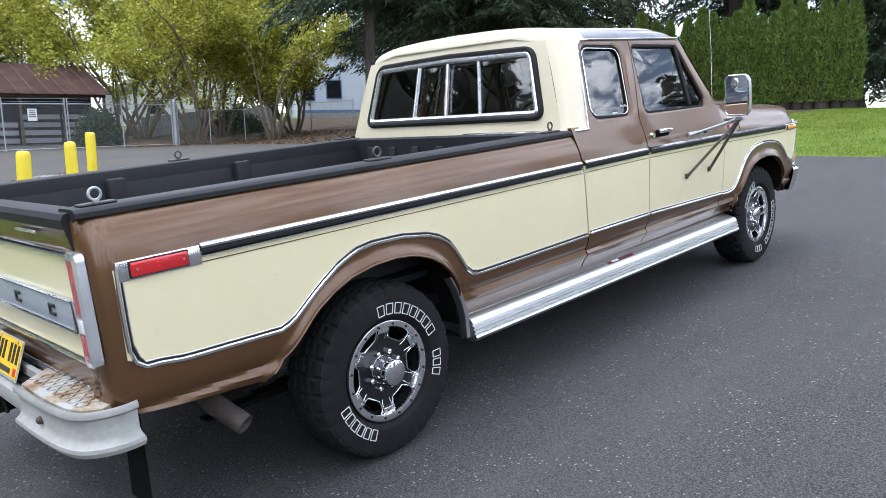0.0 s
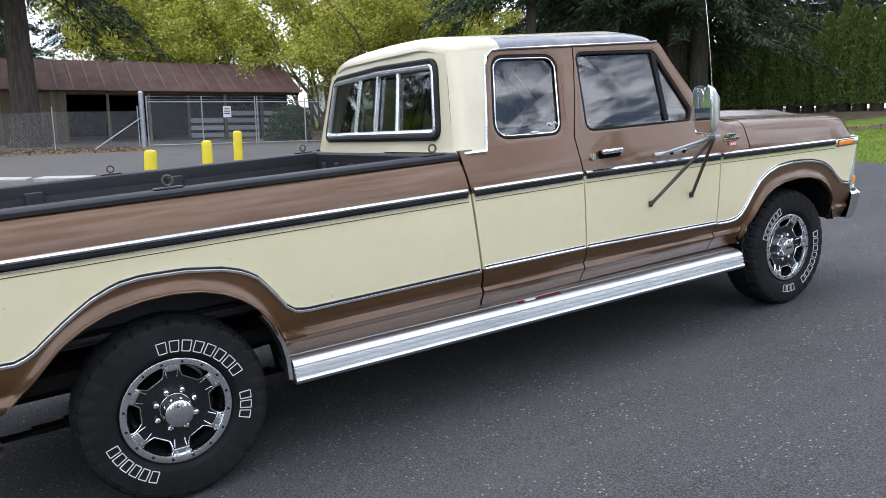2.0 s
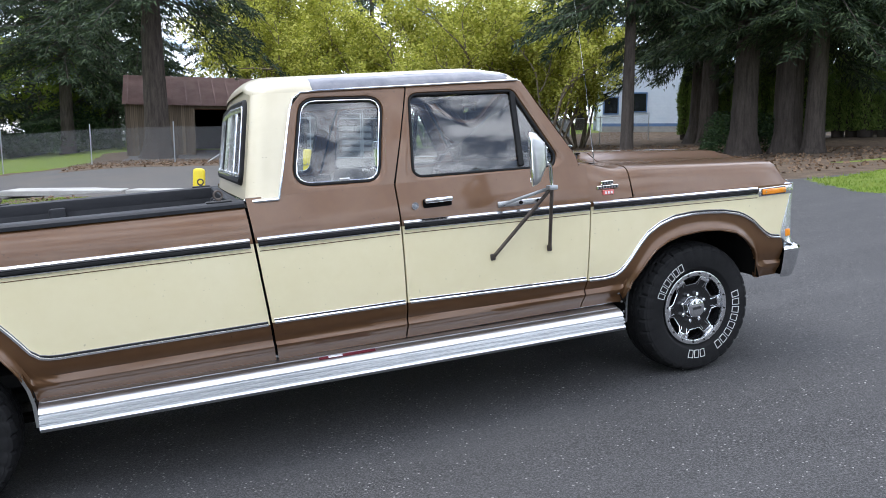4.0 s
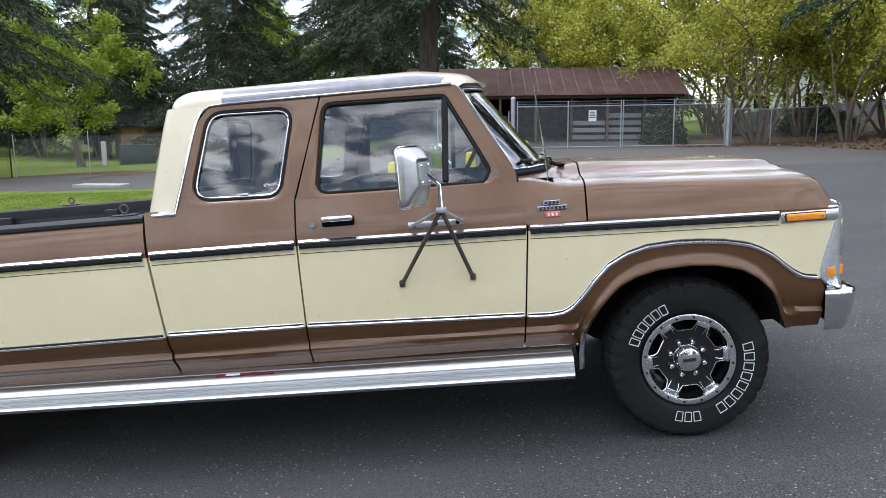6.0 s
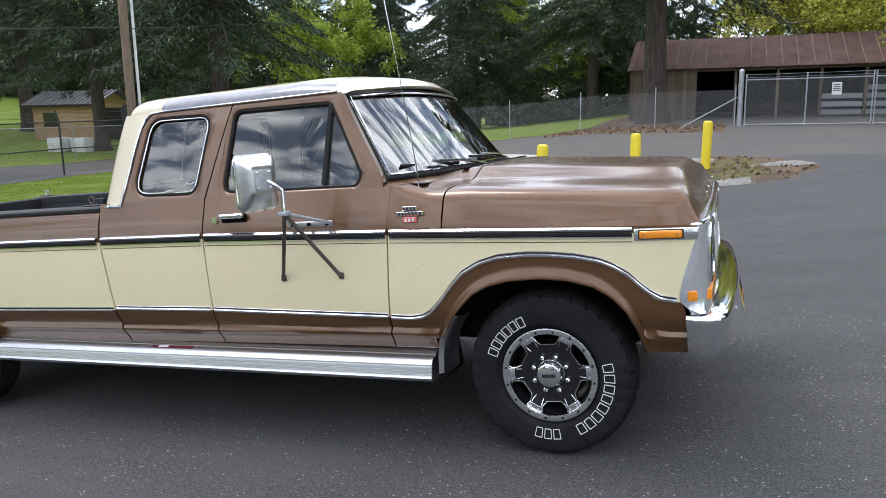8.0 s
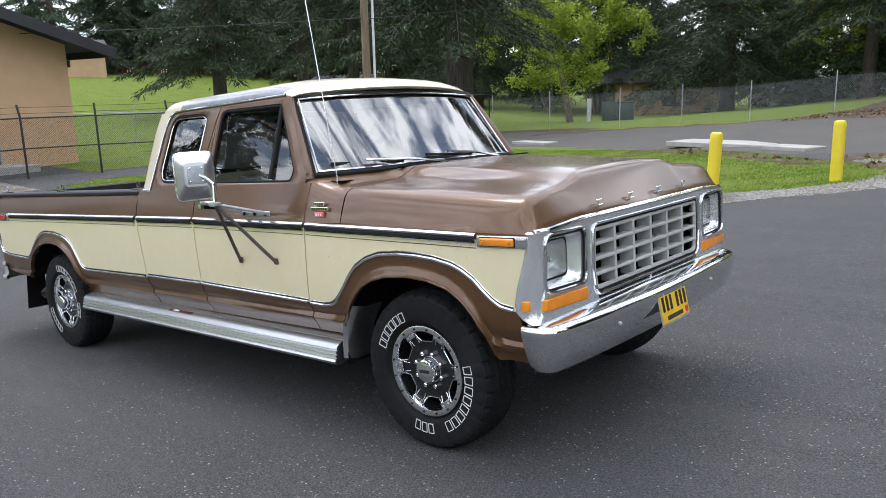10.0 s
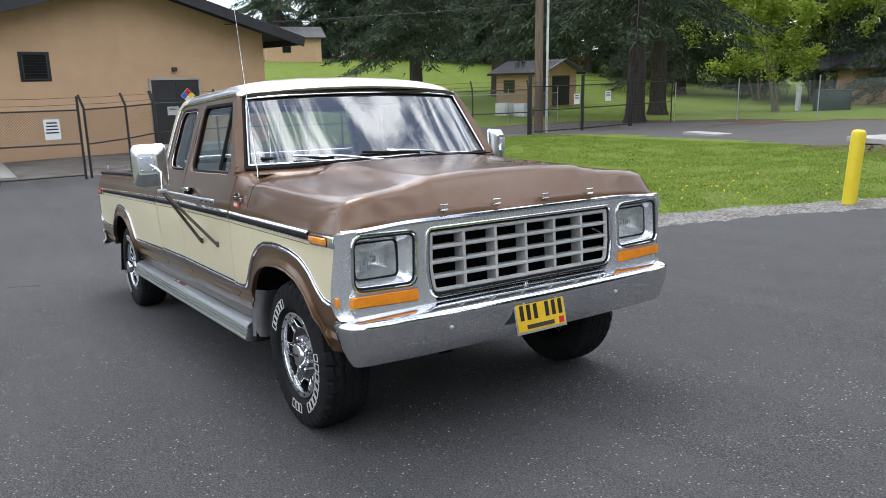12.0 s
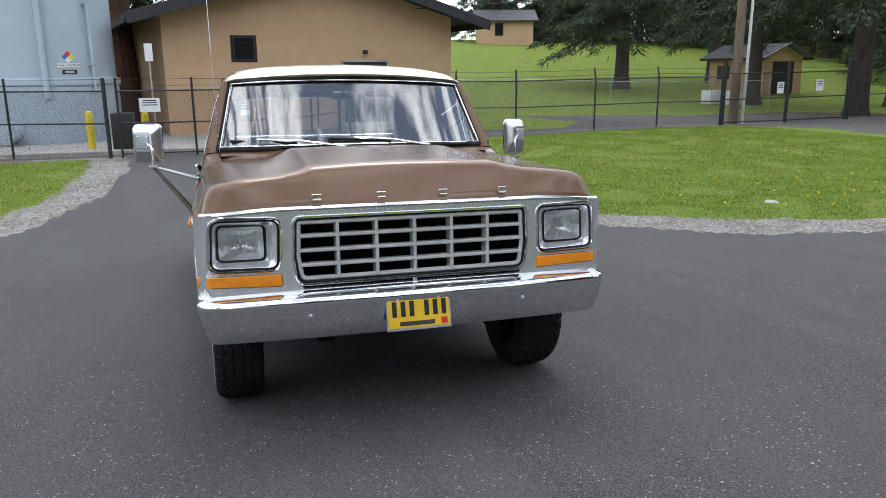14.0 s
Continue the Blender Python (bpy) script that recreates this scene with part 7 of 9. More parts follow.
M["lens"] = lens_mat()
for s in (-1, 1):
    cy, cz = s * 0.803, 0.929
    # sunken bowl
    hb = HLB if s > 0 else flip_y(HLB)
    bm = bmesh.new()
    r1 = grow(hb, -0.004)
    r2 = grow(rounded([(0.695, 0.845), (0.910, 0.850), (0.905, 1.012), (0.690, 1.010)] if s > 0 else [(-0.910, 0.850), (-0.695, 0.845), (-0.690, 1.010), (-0.905, 1.012)], 0.025, 4), 0.0)
    lp = loops(r1, r2, 3)
    sheet(bm, [[(face_x(p[0], p[1]) - d, p[0], p[1]) for p in ring] for ring, d in zip(lp, (0.012, 0.020, 0.045, 0.060))], closed=True)
    bmesh.ops.recalc_face_normals(bm, faces=bm.faces)
    bowl = part("headlamp_bezel", bm, M["silver"], truck, "silver recessed headlamp bezel")
    bm = bmesh.new()
    pts = [(4.583, y, z) for y, z in r2]
    tube(bm, pts + pts[:1], 0.006, 6, False)
    part("retaining_ring", bm, M["rubber"], bowl, "dark lamp ring")
    rr = rounded([(cy - 0.100, cz - 0.076), (cy + 0.100, cz - 0.076), (cy + 0.100, cz + 0.076), (cy - 0.100, cz + 0.076)], 0.022, 4)
    bm = bmesh.new()
    c0 = (cy, cz)
    grid = []
    for k, d in ((1.0, 0.0), (0.85, -0.035), (0.6, -0.062), (0.3, -0.075), (0.04, -0.078)):
        grid.append([(4.585 + d, cy + (y - cy) * k, cz + (z - cz) * k) for y, z in rr])
    sheet(bm, grid, closed=True)
    part("reflector", bm, M["reflector"], bowl, "bright reflector")
    bm = bmesh.new()
    grid = []
    for k, d in ((1.0, 0.0), (0.9, 0.010), (0.7, 0.016), (0.4, 0.020), (0.05, 0.021)):
        grid.append([(4.588 + d, cy + (y - cy) * k, cz + (z - cz) * k) for y, z in rr])
    vs = sheet(bm, grid, closed=True)
    bmesh.ops.recalc_face_normals(bm, faces=bm.faces)
    ln = part("headlamp_lens", bm, M["lens"], bowl, "fluted square headlamp glass")
    ln.visible_shadow = False
    bm = bmesh.new()
    bmesh.ops.create_uvsphere(bm, u_segments=12, v_segments=8, radius=0.016, matrix=Matrix.Translation((4.545, cy, cz)))
    part("bulb", bm, M["galv"], bowl)
    for dz in (-0.04, 0.05):
        bm = bmesh.new()
        tube(bm, [(4.57, cy - s * 0.0 + 0.122, cz + dz), (4.59, cy + 0.122, cz + dz)], 0.006, 8)
        part("screw", bm, M["galv"], bowl)
    sg = SIG if s > 0 else flip_y(SIG)
    bm = bmesh.new()
    inn = grow(sg, -0.003)
    cyy = sum(p[0] for p in inn) / len(inn)
    czz = sum(p[1] for p in inn) / len(inn)
    grid = []
    for k, d in ((1.0, -0.02), (1.0, 0.004), (0.94, 0.010), (0.6, 0.012), (0.02, 0.012)):
        grid.append([(face_x(cyy + (y - cyy) * k, z) + d, cyy + (y - cyy) * k, czz + (z - czz) * k) for y, z in inn])
    sheet(bm, grid, closed=True)
    bmesh.ops.recalc_face_normals(bm, faces=bm.faces)
    part("turn_signal", bm, M["amber"], truck, "amber turn signal lens")
    bm = bmesh.new()
    box(bm, (4.574, s * 0.992, 0.766), (0.040, 0.022, 0.044), 0.006, 2)
    part("signal_wrap", bm, M["amber"], truck, "amber lens wrapped round the corner")
# raised marks along the hood's nose
for y in (-0.456, -0.153, 0.153, 0.456):
    bm = bmesh.new()
    box(bm, (4.624, y, 1.139), (0.010, 0.046, 0.009), 0.003, 1)
    box(bm, (4.629, y, 1.118), (0.010, 0.040, 0.008), 0.003, 1)
    box(bm, (4.627, y - 0.018, 1.128), (0.010, 0.010, 0.030), 0.003, 1)
    part("raised_mark", bm, M["chrome"], hood, "small chrome mark")

# ---- front bumper
PLAN_F = ((4.545, -1.004), (4.60, -1.014), (4.650, -1.008), (4.694, -0.976), (4.720, -0.89), (4.744, -0.60), (4.757, -0.25), (4.760, 0.0), (4.757, 0.25), (4.744, 0.60), (4.720, 0.89), (4.694, 0.976), (4.650, 1.008), (4.60, 1.014), (4.545, 1.004))
PROF_F = ((-0.110, 0.706), (-0.07, 0.700), (-0.028, 0.689), (-0.012, 0.682), (-0.003, 0.672), (0.0, 0.661), (-0.003, 0.646), (-0.012, 0.600), (-0.028, 0.545), (-0.042, 0.506), (-0.054, 0.486), (-0.080, 0.478))


def sweep_plan(bm, plan, prof, cap=False):
    n = len(plan)
    grid = []
    for i, (x, y) in enumerate(plan):
        a, b = Vector(plan[max(i - 1, 0)]), Vector(plan[min(i + 1, n - 1)])
        d = (b - a).normalized()
        nx, ny = d.y, -d.x
        grid.append([(x + nx * o, y + ny * o, z) for o, z in prof])
    sheet(bm, grid)
    bmesh.ops.recalc_face_normals(bm, faces=bm.faces)
    return grid


def fine_plan(plan, k=3):
    out = []
    for i in range(len(plan) - 1):
        p0, p1, p2, p3 = (Vector(plan[min(max(i + j, 0), len(plan) - 1)]) for j in (-1, 0, 1, 2))
        for j in range(k):
            t = j / k
            out.append(tuple(0.5 * ((2 * p1) + (p2 - p0) * t + (2 * p0 - 5 * p1 + 4 * p2 - p3) * t * t + (3 * p1 - p0 - 3 * p2 + p3) * t ** 3)))
    return out + [plan[-1]]


bm = bmesh.new()
sweep_plan(bm, fine_plan(PLAN_F), PROF_F)
bumper = part("front_bumper", bm, M["bumper_chrome"], truck, "chrome front bumper with dulled lower face")
for y in (-0.52, 0.52):
    bm = bmesh.new()
    bmesh.ops.create_uvsphere(bm, u_segments=12, v_segments=8, radius=0.011, matrix=Matrix.Translation((4.735, y, 0.60)))
    part("bolt", bm, M["galv"], bumper)
bm = bmesh.new()
box(bm, (4.60, 0, 0.66), (0.06, 1.7, 0.05))
box(bm, (4.56, 0, 0.56), (0.04, 1.5, 0.08))
part("valance", bm, M["under"], truck, "dark panel behind the bumper", False)


def number_plate(parent_name, m, label):
    """A yellow plate; its characters are plain bars."""
    bm = box(bmesh.new(), (0, 0, 0), (0.312, 0.158, 0.004), 0.0015, 1)
    fr = part("number_plate", bm, M["galv"], truck, label, False, m)
    bm = box(bmesh.new(), (0, 0.004, 0.003), (0.296, 0.142, 0.003))
    part("plate_face", bm, M["plate_yellow"], fr, "", False)
    for k in range(6):
        x = -0.118 + k * 0.042 + (0.03 if k > 2 else 0)
        part("character", box(bmesh.new(), (x, 0.022, 0.0055), (0.022, 0.072, 0.002)), M["ink"], fr, "", False)
    part("legend", box(bmesh.new(), (-0.01, -0.047, 0.0055), (0.17, 0.020, 0.002)), M["dash"], fr, "", False)
    part("tag", box(bmesh.new(), (0.122, -0.044, 0.0055), (0.030, 0.030, 0.002)), M["sign_red"], fr, "", False)
    for x in (-0.10, 0.10):
        part("screw", tube(bmesh.new(), [(x, 0.068, 0.004), (x, 0.068, 0.008)], 0.006, 8), M["galv"], fr)


number_plate("front", pose(4.762, -0.02, 0.578, 80, 0, 90), "yellow number plate hung on the bumper")

# ---- rear step bumper
PLAN_R = ((-1.078, -0.978), (-1.12, -0.984), (-1.175, -0.970), (-1.225, -0.930), (-1.250, -0.85), (-1.262, -0.70), (-1.266, -0.45))
PROF_R = ((0.0, 0.650), (0.012, 0.655), (0.018, 0.646), (0.018, 0.632), (0.006, 0.622), (0.004, 0.560), (0.012, 0.545), (0.028, 0.535), (0.030, 0.522), (0.022, 0.506), (-0.02, 0.500))


def diamond_top(bm, y0, y1):
    """Raised lozenges of a tread plate."""
    k = 0
    for i in range(15):
        for j in range(4):
            y = y0 + (y1 - y0) * (i + 0.5) / 15
            x = -1.215 + j * 0.026
            m = pose(x, y, 0.657, 0, 0, 45 if (i + j) % 2 else -45)
            box(bm, (0, 0, 0), (0.026, 0.006, 0.004), 0.0, 1, m)
            k += 1


for s in (-1, 1):
    bm = bmesh.new()
    pl = [(x, -s * y) for x, y in fine_plan(PLAN_R)]
    if s > 0:
        pl = pl[::-1]
    else:
        pl = [(x, y) for x, y in fine_plan([(a, b) for a, b in PLAN_R])]
    grid = []
    n = len(pl)
    for i, (x, y) in enumerate(pl):
        a, b = Vector(pl[max(i - 1, 0)]), Vector(pl[min(i + 1, n - 1)])
        d = (b - a).normalized()
        nx, ny = d.y, -d.x
        if nx * -1 + ny * (1 if y > 0 else -1) * 0.6 < 0:
            nx, ny = -nx, -ny
        grid.append([(x + nx * o, y + ny * o, z) for o, z in PROF_R])
    sheet(bm, grid)
    bmesh.ops.recalc_face_normals(bm, faces=bm.faces)
    rbm = part("rear_bumper", bm, M["step_paint"], truck, "grey painted step bumper with rusted tread")
    bm = bmesh.new()
    top = [(-1.135, s * 0.945), (-1.135, s * 0.36), (-1.19, s * 0.40), (-1.255, s * 0.46), (-1.258, s * 0.70), (-1.246, s * 0.85), (-1.222, s * 0.925), (-1.175, s * 0.965)]
    prism(bm, top if s < 0 else top[::-1], 0.640, 0.654, "z")
    diamond_top(bm, s * 0.44, s * 0.90)
    part("tread_plate", bm, M["tread_plate"], rbm, "rust-stained diamond tread plate", False)
    bm = bmesh.new()
    bmesh.ops.create_uvsphere(bm, u_segments=12, v_segments=8, radius=0.014, matrix=Matrix.Translation((-1.272, s * 0.66, 0.575)))
    part("bolt", bm, M["exhaust"], rbm)
bm = bmesh.new()
box(bm, (-1.20, 0, 0.545), (0.09, 0.95, 0.07), 0.01, 2)
box(bm, (-1.165, 0, 0.60), (0.02, 0.95, 0.10), 0.004, 1)
part("rear_bumper", bm, M["step_paint"], truck, "lower middle of the step bumper")
number_plate("rear", pose(-1.19, -0.08, 0.665, 68, 0, -90), "yellow number plate in the step bumper")
bm = bmesh.new()
box(bm, (-1.18, 0.05, 0.45), (0.16, 0.07, 0.07), 0.006, 1)
tube(bm, [(-1.22, 0.02, 0.49), (-1.22, -0.04, 0.43)], 0.008, 8)
part("tow_hitch", bm, M["under"], truck, "dark tow hitch")
bm = bmesh.new()
box(bm, (-1.10, 0, 0.63), (0.06, 1.8, 0.05))
part("rear_sill", bm, M["silver"], truck, "worn sill under the tailgate", False)


# ---- wheels
def tyre_mesh():
    R, W = 0.387, 0.124
    prof = [(0.215, -0.080), (0.224, -0.092), (0.234, -0.108), (0.244, -0.1185), (0.247, -0.1215), (0.250, -0.1225), (0.300, -0.1245), (0.330, -0.1235), (0.346, -0.119), (0.350, -0.1195), (0.354, -0.116)]
    rows = list(prof)
    tread_y = spread(-0.108, 0.108, 27)
    n = 192
    grid = []
    for r, h in rows:
        grid.append([(r - (0.004 if r > 0.34 and k % 6 < 2 else 0), h + (0.0035 if r > 0.325 and k % 6 < 2 else 0)) for k in range(n)])
    for h in [-0.1125] + tread_y + [0.1125]:
        row = []
        for k in range(n):
            crown = R - 0.020 * (abs(h) / 0.112) ** 4 - 0.002 * (h / 0.11) ** 2
            a = k % 6
            b = (k + (3 if h > 0 else 0)) % 6
            cut = 0.0
            zig = 0.006 * (1 if a < 3 else -1)
            for g in (-0.066, -0.024, 0.024, 0.066):
                if abs(h - g - zig) < 0.0055:
                    cut = 0.009
            if abs(h) > 0.07 and b == 0:
                cut = 0.010
            if abs(h) <= 0.07 and (k + int(abs(h) * 250)) % 6 == 1:
                cut = 0.005
            row.append((crown - cut, h))
        grid.append(row)
    for r, h in prof[::-1]:
        grid.append([(r - (0.004 if r > 0.34 and k % 6 < 2 else 0), -h - (0.0035 if r > 0.325 and k % 6 < 2 else 0)) for k in range(n)])
    bm = bmesh.new()
    pts = []
    for row in grid:
        pts.append([(r * math.cos(2 * math.pi * k / n), h, r * math.sin(2 * math.pi * k / n)) for k, (r, h) in enumerate(row)])
    sheet(bm, pts, closed=True)
    bmesh.ops.recalc_face_normals(bm, faces=bm.faces)
    return bm


def ring_marks(bm, a0, a1, count, gaps=()):
    """Outlined plain blocks along the sidewall, where the raised white marking runs."""
    r0, r1, y = 0.252, 0.297, -0.1262
    for i in range(count):
        if i in gaps:
            continue
        am = a0 + (a1 - a0) * (i + 0.5) / count
        ha = abs(a1 - a0) / count * 0.36
        def at(r, a):
            return Vector((r * math.cos(radians(a)), y + 0.0016 * abs(r - 0.282) / 0.02, r * math.sin(radians(a))))
        cs = [at(r0, am - ha), at(r1, am - ha), at(r1, am + ha), at(r0, am + ha)]
        runs = [(0, 1), (1, 2), (2, 3), (3, 0)]
        for a, b in runs:
            tube(bm, [cs[a], cs[b]], 0.0024, 4)
    return bm


def build_wheel(m, name="wheel"):
    w = new(name)
    w.parent = truck
    w.matrix_basis = m
    w["label"] = "black and chrome wheel with white-marked tyre"
    ty = part("tyre", tyre_mesh(), M["tyre"], w, "black tyre with raised white marking")
    for a0, a1, count in ((158, 107, 6), (12, -68, 8), (-84, -110, 3)):
        part("white_marking", ring_marks(bmesh.new(), a0, a1, count), M["tyre_white"], ty, "row of white outlined blocks")
    bm = bmesh.new()
    lathe(bm, [(0.190, -0.086), (0.191, -0.100), (0.193, -0.106), (0.212, -0.110), (0.219, -0.108), (0.2225, -0.102), (0.221, -0.094), (0.205, -0.06)], 96)
    rim = part("rim", bm, M["bright_trim"], w, "bright machined rim lip")
    bm = bmesh.new()
    lathe(bm, [(0.1865, -0.086), (0.176, -0.02), (0.168, 0.09)], 64)
    part("barrel", bm, M["wheel_black"], rim, "black inner barrel")
    for k in range(16):
        a = 2 * math.pi * (k + 0.5) / 16
        p = Vector((0.205 * math.cos(a), 0, 0.205 * math.sin(a)))
        bm = bmesh.new()
        tube(bm, [p + Vector((0, -0.106, 0)), p + Vector((0, -0.112, 0))], 0.0058, 8)
        part("rim_bolt", bm, M["wheel_black"], rim)
    bm = bmesh.new()
    lathe(bm, [(0.001, -0.005), (0.15, -0.005), (0.155, 0.02), (0.155, 0.06)], 48)
    part("brake_drum", bm, M["under"], w, "dark brake drum")
    # dished black centre with six windows, each edged in bright metal
    def dish(x, z):
        r = math.hypot(x, z)
        return -0.062 - 0.020 * step(0.095, 0.187, r)

    def window(k):
        a = radians(60 * k + 30)
        pts = [(0.1865, 0.058), (0.171, 0.062), (0.152, 0.050), (0.136, 0.034), (0.136, -0.034), (0.152, -0.050), (0.171, -0.062), (0.1865, -0.058)]
        return [(r * math.cos(a) - q * math.sin(a), r * math.sin(a) + q * math.cos(a)) for r, q in pts]

    bm = bmesh.new()
    edges = []
    outer = [(0.1985 * math.cos(radians(5 * k)), 0.1985 * math.sin(radians(5 * k))) for k in range(72)]
    for loop in [outer] + [window(k) for k in range(6)]:
        vs = [bm.verts.new((p[0], 0.0, p[1])) for p in loop]
        edges += [bm.edges.new((vs[i], vs[(i + 1) % len(vs)])) for i in range(len(vs))]
    bmesh.ops.triangle_fill(bm, edges=edges, use_beauty=True, normal=(0, -1, 0))
    for v in bm.verts:
        v.co.y = dish(v.co.x, v.co.z)
    ext = bmesh.ops.extrude_edge_only(bm, edges=[e for e in bm.edges if len(e.link_faces) == 1])
    for v in (g for g in ext["geom"] if isinstance(g, bmesh.types.BMVert)):
        v.co.y += 0.030
    lathe(bm, [(0.001, -0.064), (0.060, -0.066), (0.092, -0.064), (0.098, -0.058)], 48)
    bmesh.ops.recalc_face_normals(bm, faces=bm.faces)
    sp = part("spokes", bm, M["wheel_black"], w, "gloss black six-spoke centre")
    for k in range(6):
        bm = bmesh.new()
        tube(bm, [(x, dish(x, z) - 0.001, z) for x, z in window(k)], 0.0029, 6)
        part("machined_edge", bm, M["bright_trim"], sp)
        m2 = Matrix.Rotation(-radians(60 * k), 4, "Y")
        bm = bmesh.new()
        box(bm, (0.181, -0.087, 0), (0.032, 0.012, 0.064), 0.003, 2, m2)
        pad = part("chrome_pad", bm, M["bright_trim"], sp, "bright pad at the spoke's end")
        for q in (-0.019, 0.019):
            bm = bmesh.new()
            tube(bm, [m2 @ Vector((0.181, -0.092, q)), m2 @ Vector((0.181, -0.0955, q))], 0.0055, 8)
            part("pad_bolt", bm, M["galv"], pad)
        for q in (-0.024, 0.024):
            bm = bmesh.new()
            tube(bm, [m2 @ Vector((0.164, -0.080, q)), m2 @ Vector((0.128, -0.069, q * 0.8))], 0.0022, 6)
            part("spoke_line", bm, M["bright_trim"], sp)
    # hub with eight nuts
    bm = bmesh.new()
    lathe(bm, [(0.088, -0.055), (0.087, -0.068), (0.062, -0.072), (0.058, -0.104), (0.054, -0.112), (0.046, -0.1155), (0.001, -0.1165)], 40)
    hb = part("hub_cap", bm, M["chrome"], w, "chrome hub cap")
    bm = bmesh.new()
    box(bm, (0, -0.1168, 0), (0.062, 0.0015, 0.016), 0.0005, 1)
    part("cap_mark", bm, M["ink"], hb, "dark bar on the cap")
    for k in range(8):
        a = 2 * math.pi * (k + 0.5) / 8
        p = Vector((0.082 * math.cos(a), 0, 0.082 * math.sin(a)))
        bm = bmesh.new()
        tube(bm, [p + Vector((0, -0.056, 0)), p + Vector((0, -0.088, 0)), p + Vector((0, -0.094, 0))], 0.0115, 8, True, [0.0120, 0.0115, 0.006])
        part("lug_nut", bm, M["chrome"], hb, "chrome lug nut")
    return w


def copy_wheel(src, m):
    made = {}
    for o in (src, *src.children_recursive):
        made[o] = o.copy()
        scene.collection.objects.link(made[o])
        made[o].parent = made.get(o.parent, truck)
    made[src].matrix_basis = m
    return made[src]


def spin(x, y, deg, left=False):
    return pose(x, y, 0.385, 0, 0, 180 if left else 0) @ Matrix.Rotation(-radians(deg), 4, "Y")


w0 = build_wheel(spin(3.94, -0.835, 3))
rear_wheels = [copy_wheel(w0, spin(0.0, -0.845, 88))]
copy_wheel(w0, spin(3.94, 0.835, 40, True))
rear_wheels.append(copy_wheel(w0, spin(0.0, 0.845, 150, True)))
for rw in rear_wheels:
    bm = bmesh.new()
    lathe(bm, [(0.060, -0.098), (0.058, -0.140), (0.055, -0.150), (0.048, -0.154), (0.001, -0.155)], 40)
    part("axle_cap", bm, M["chrome"], rw, "deep chrome axle cap")


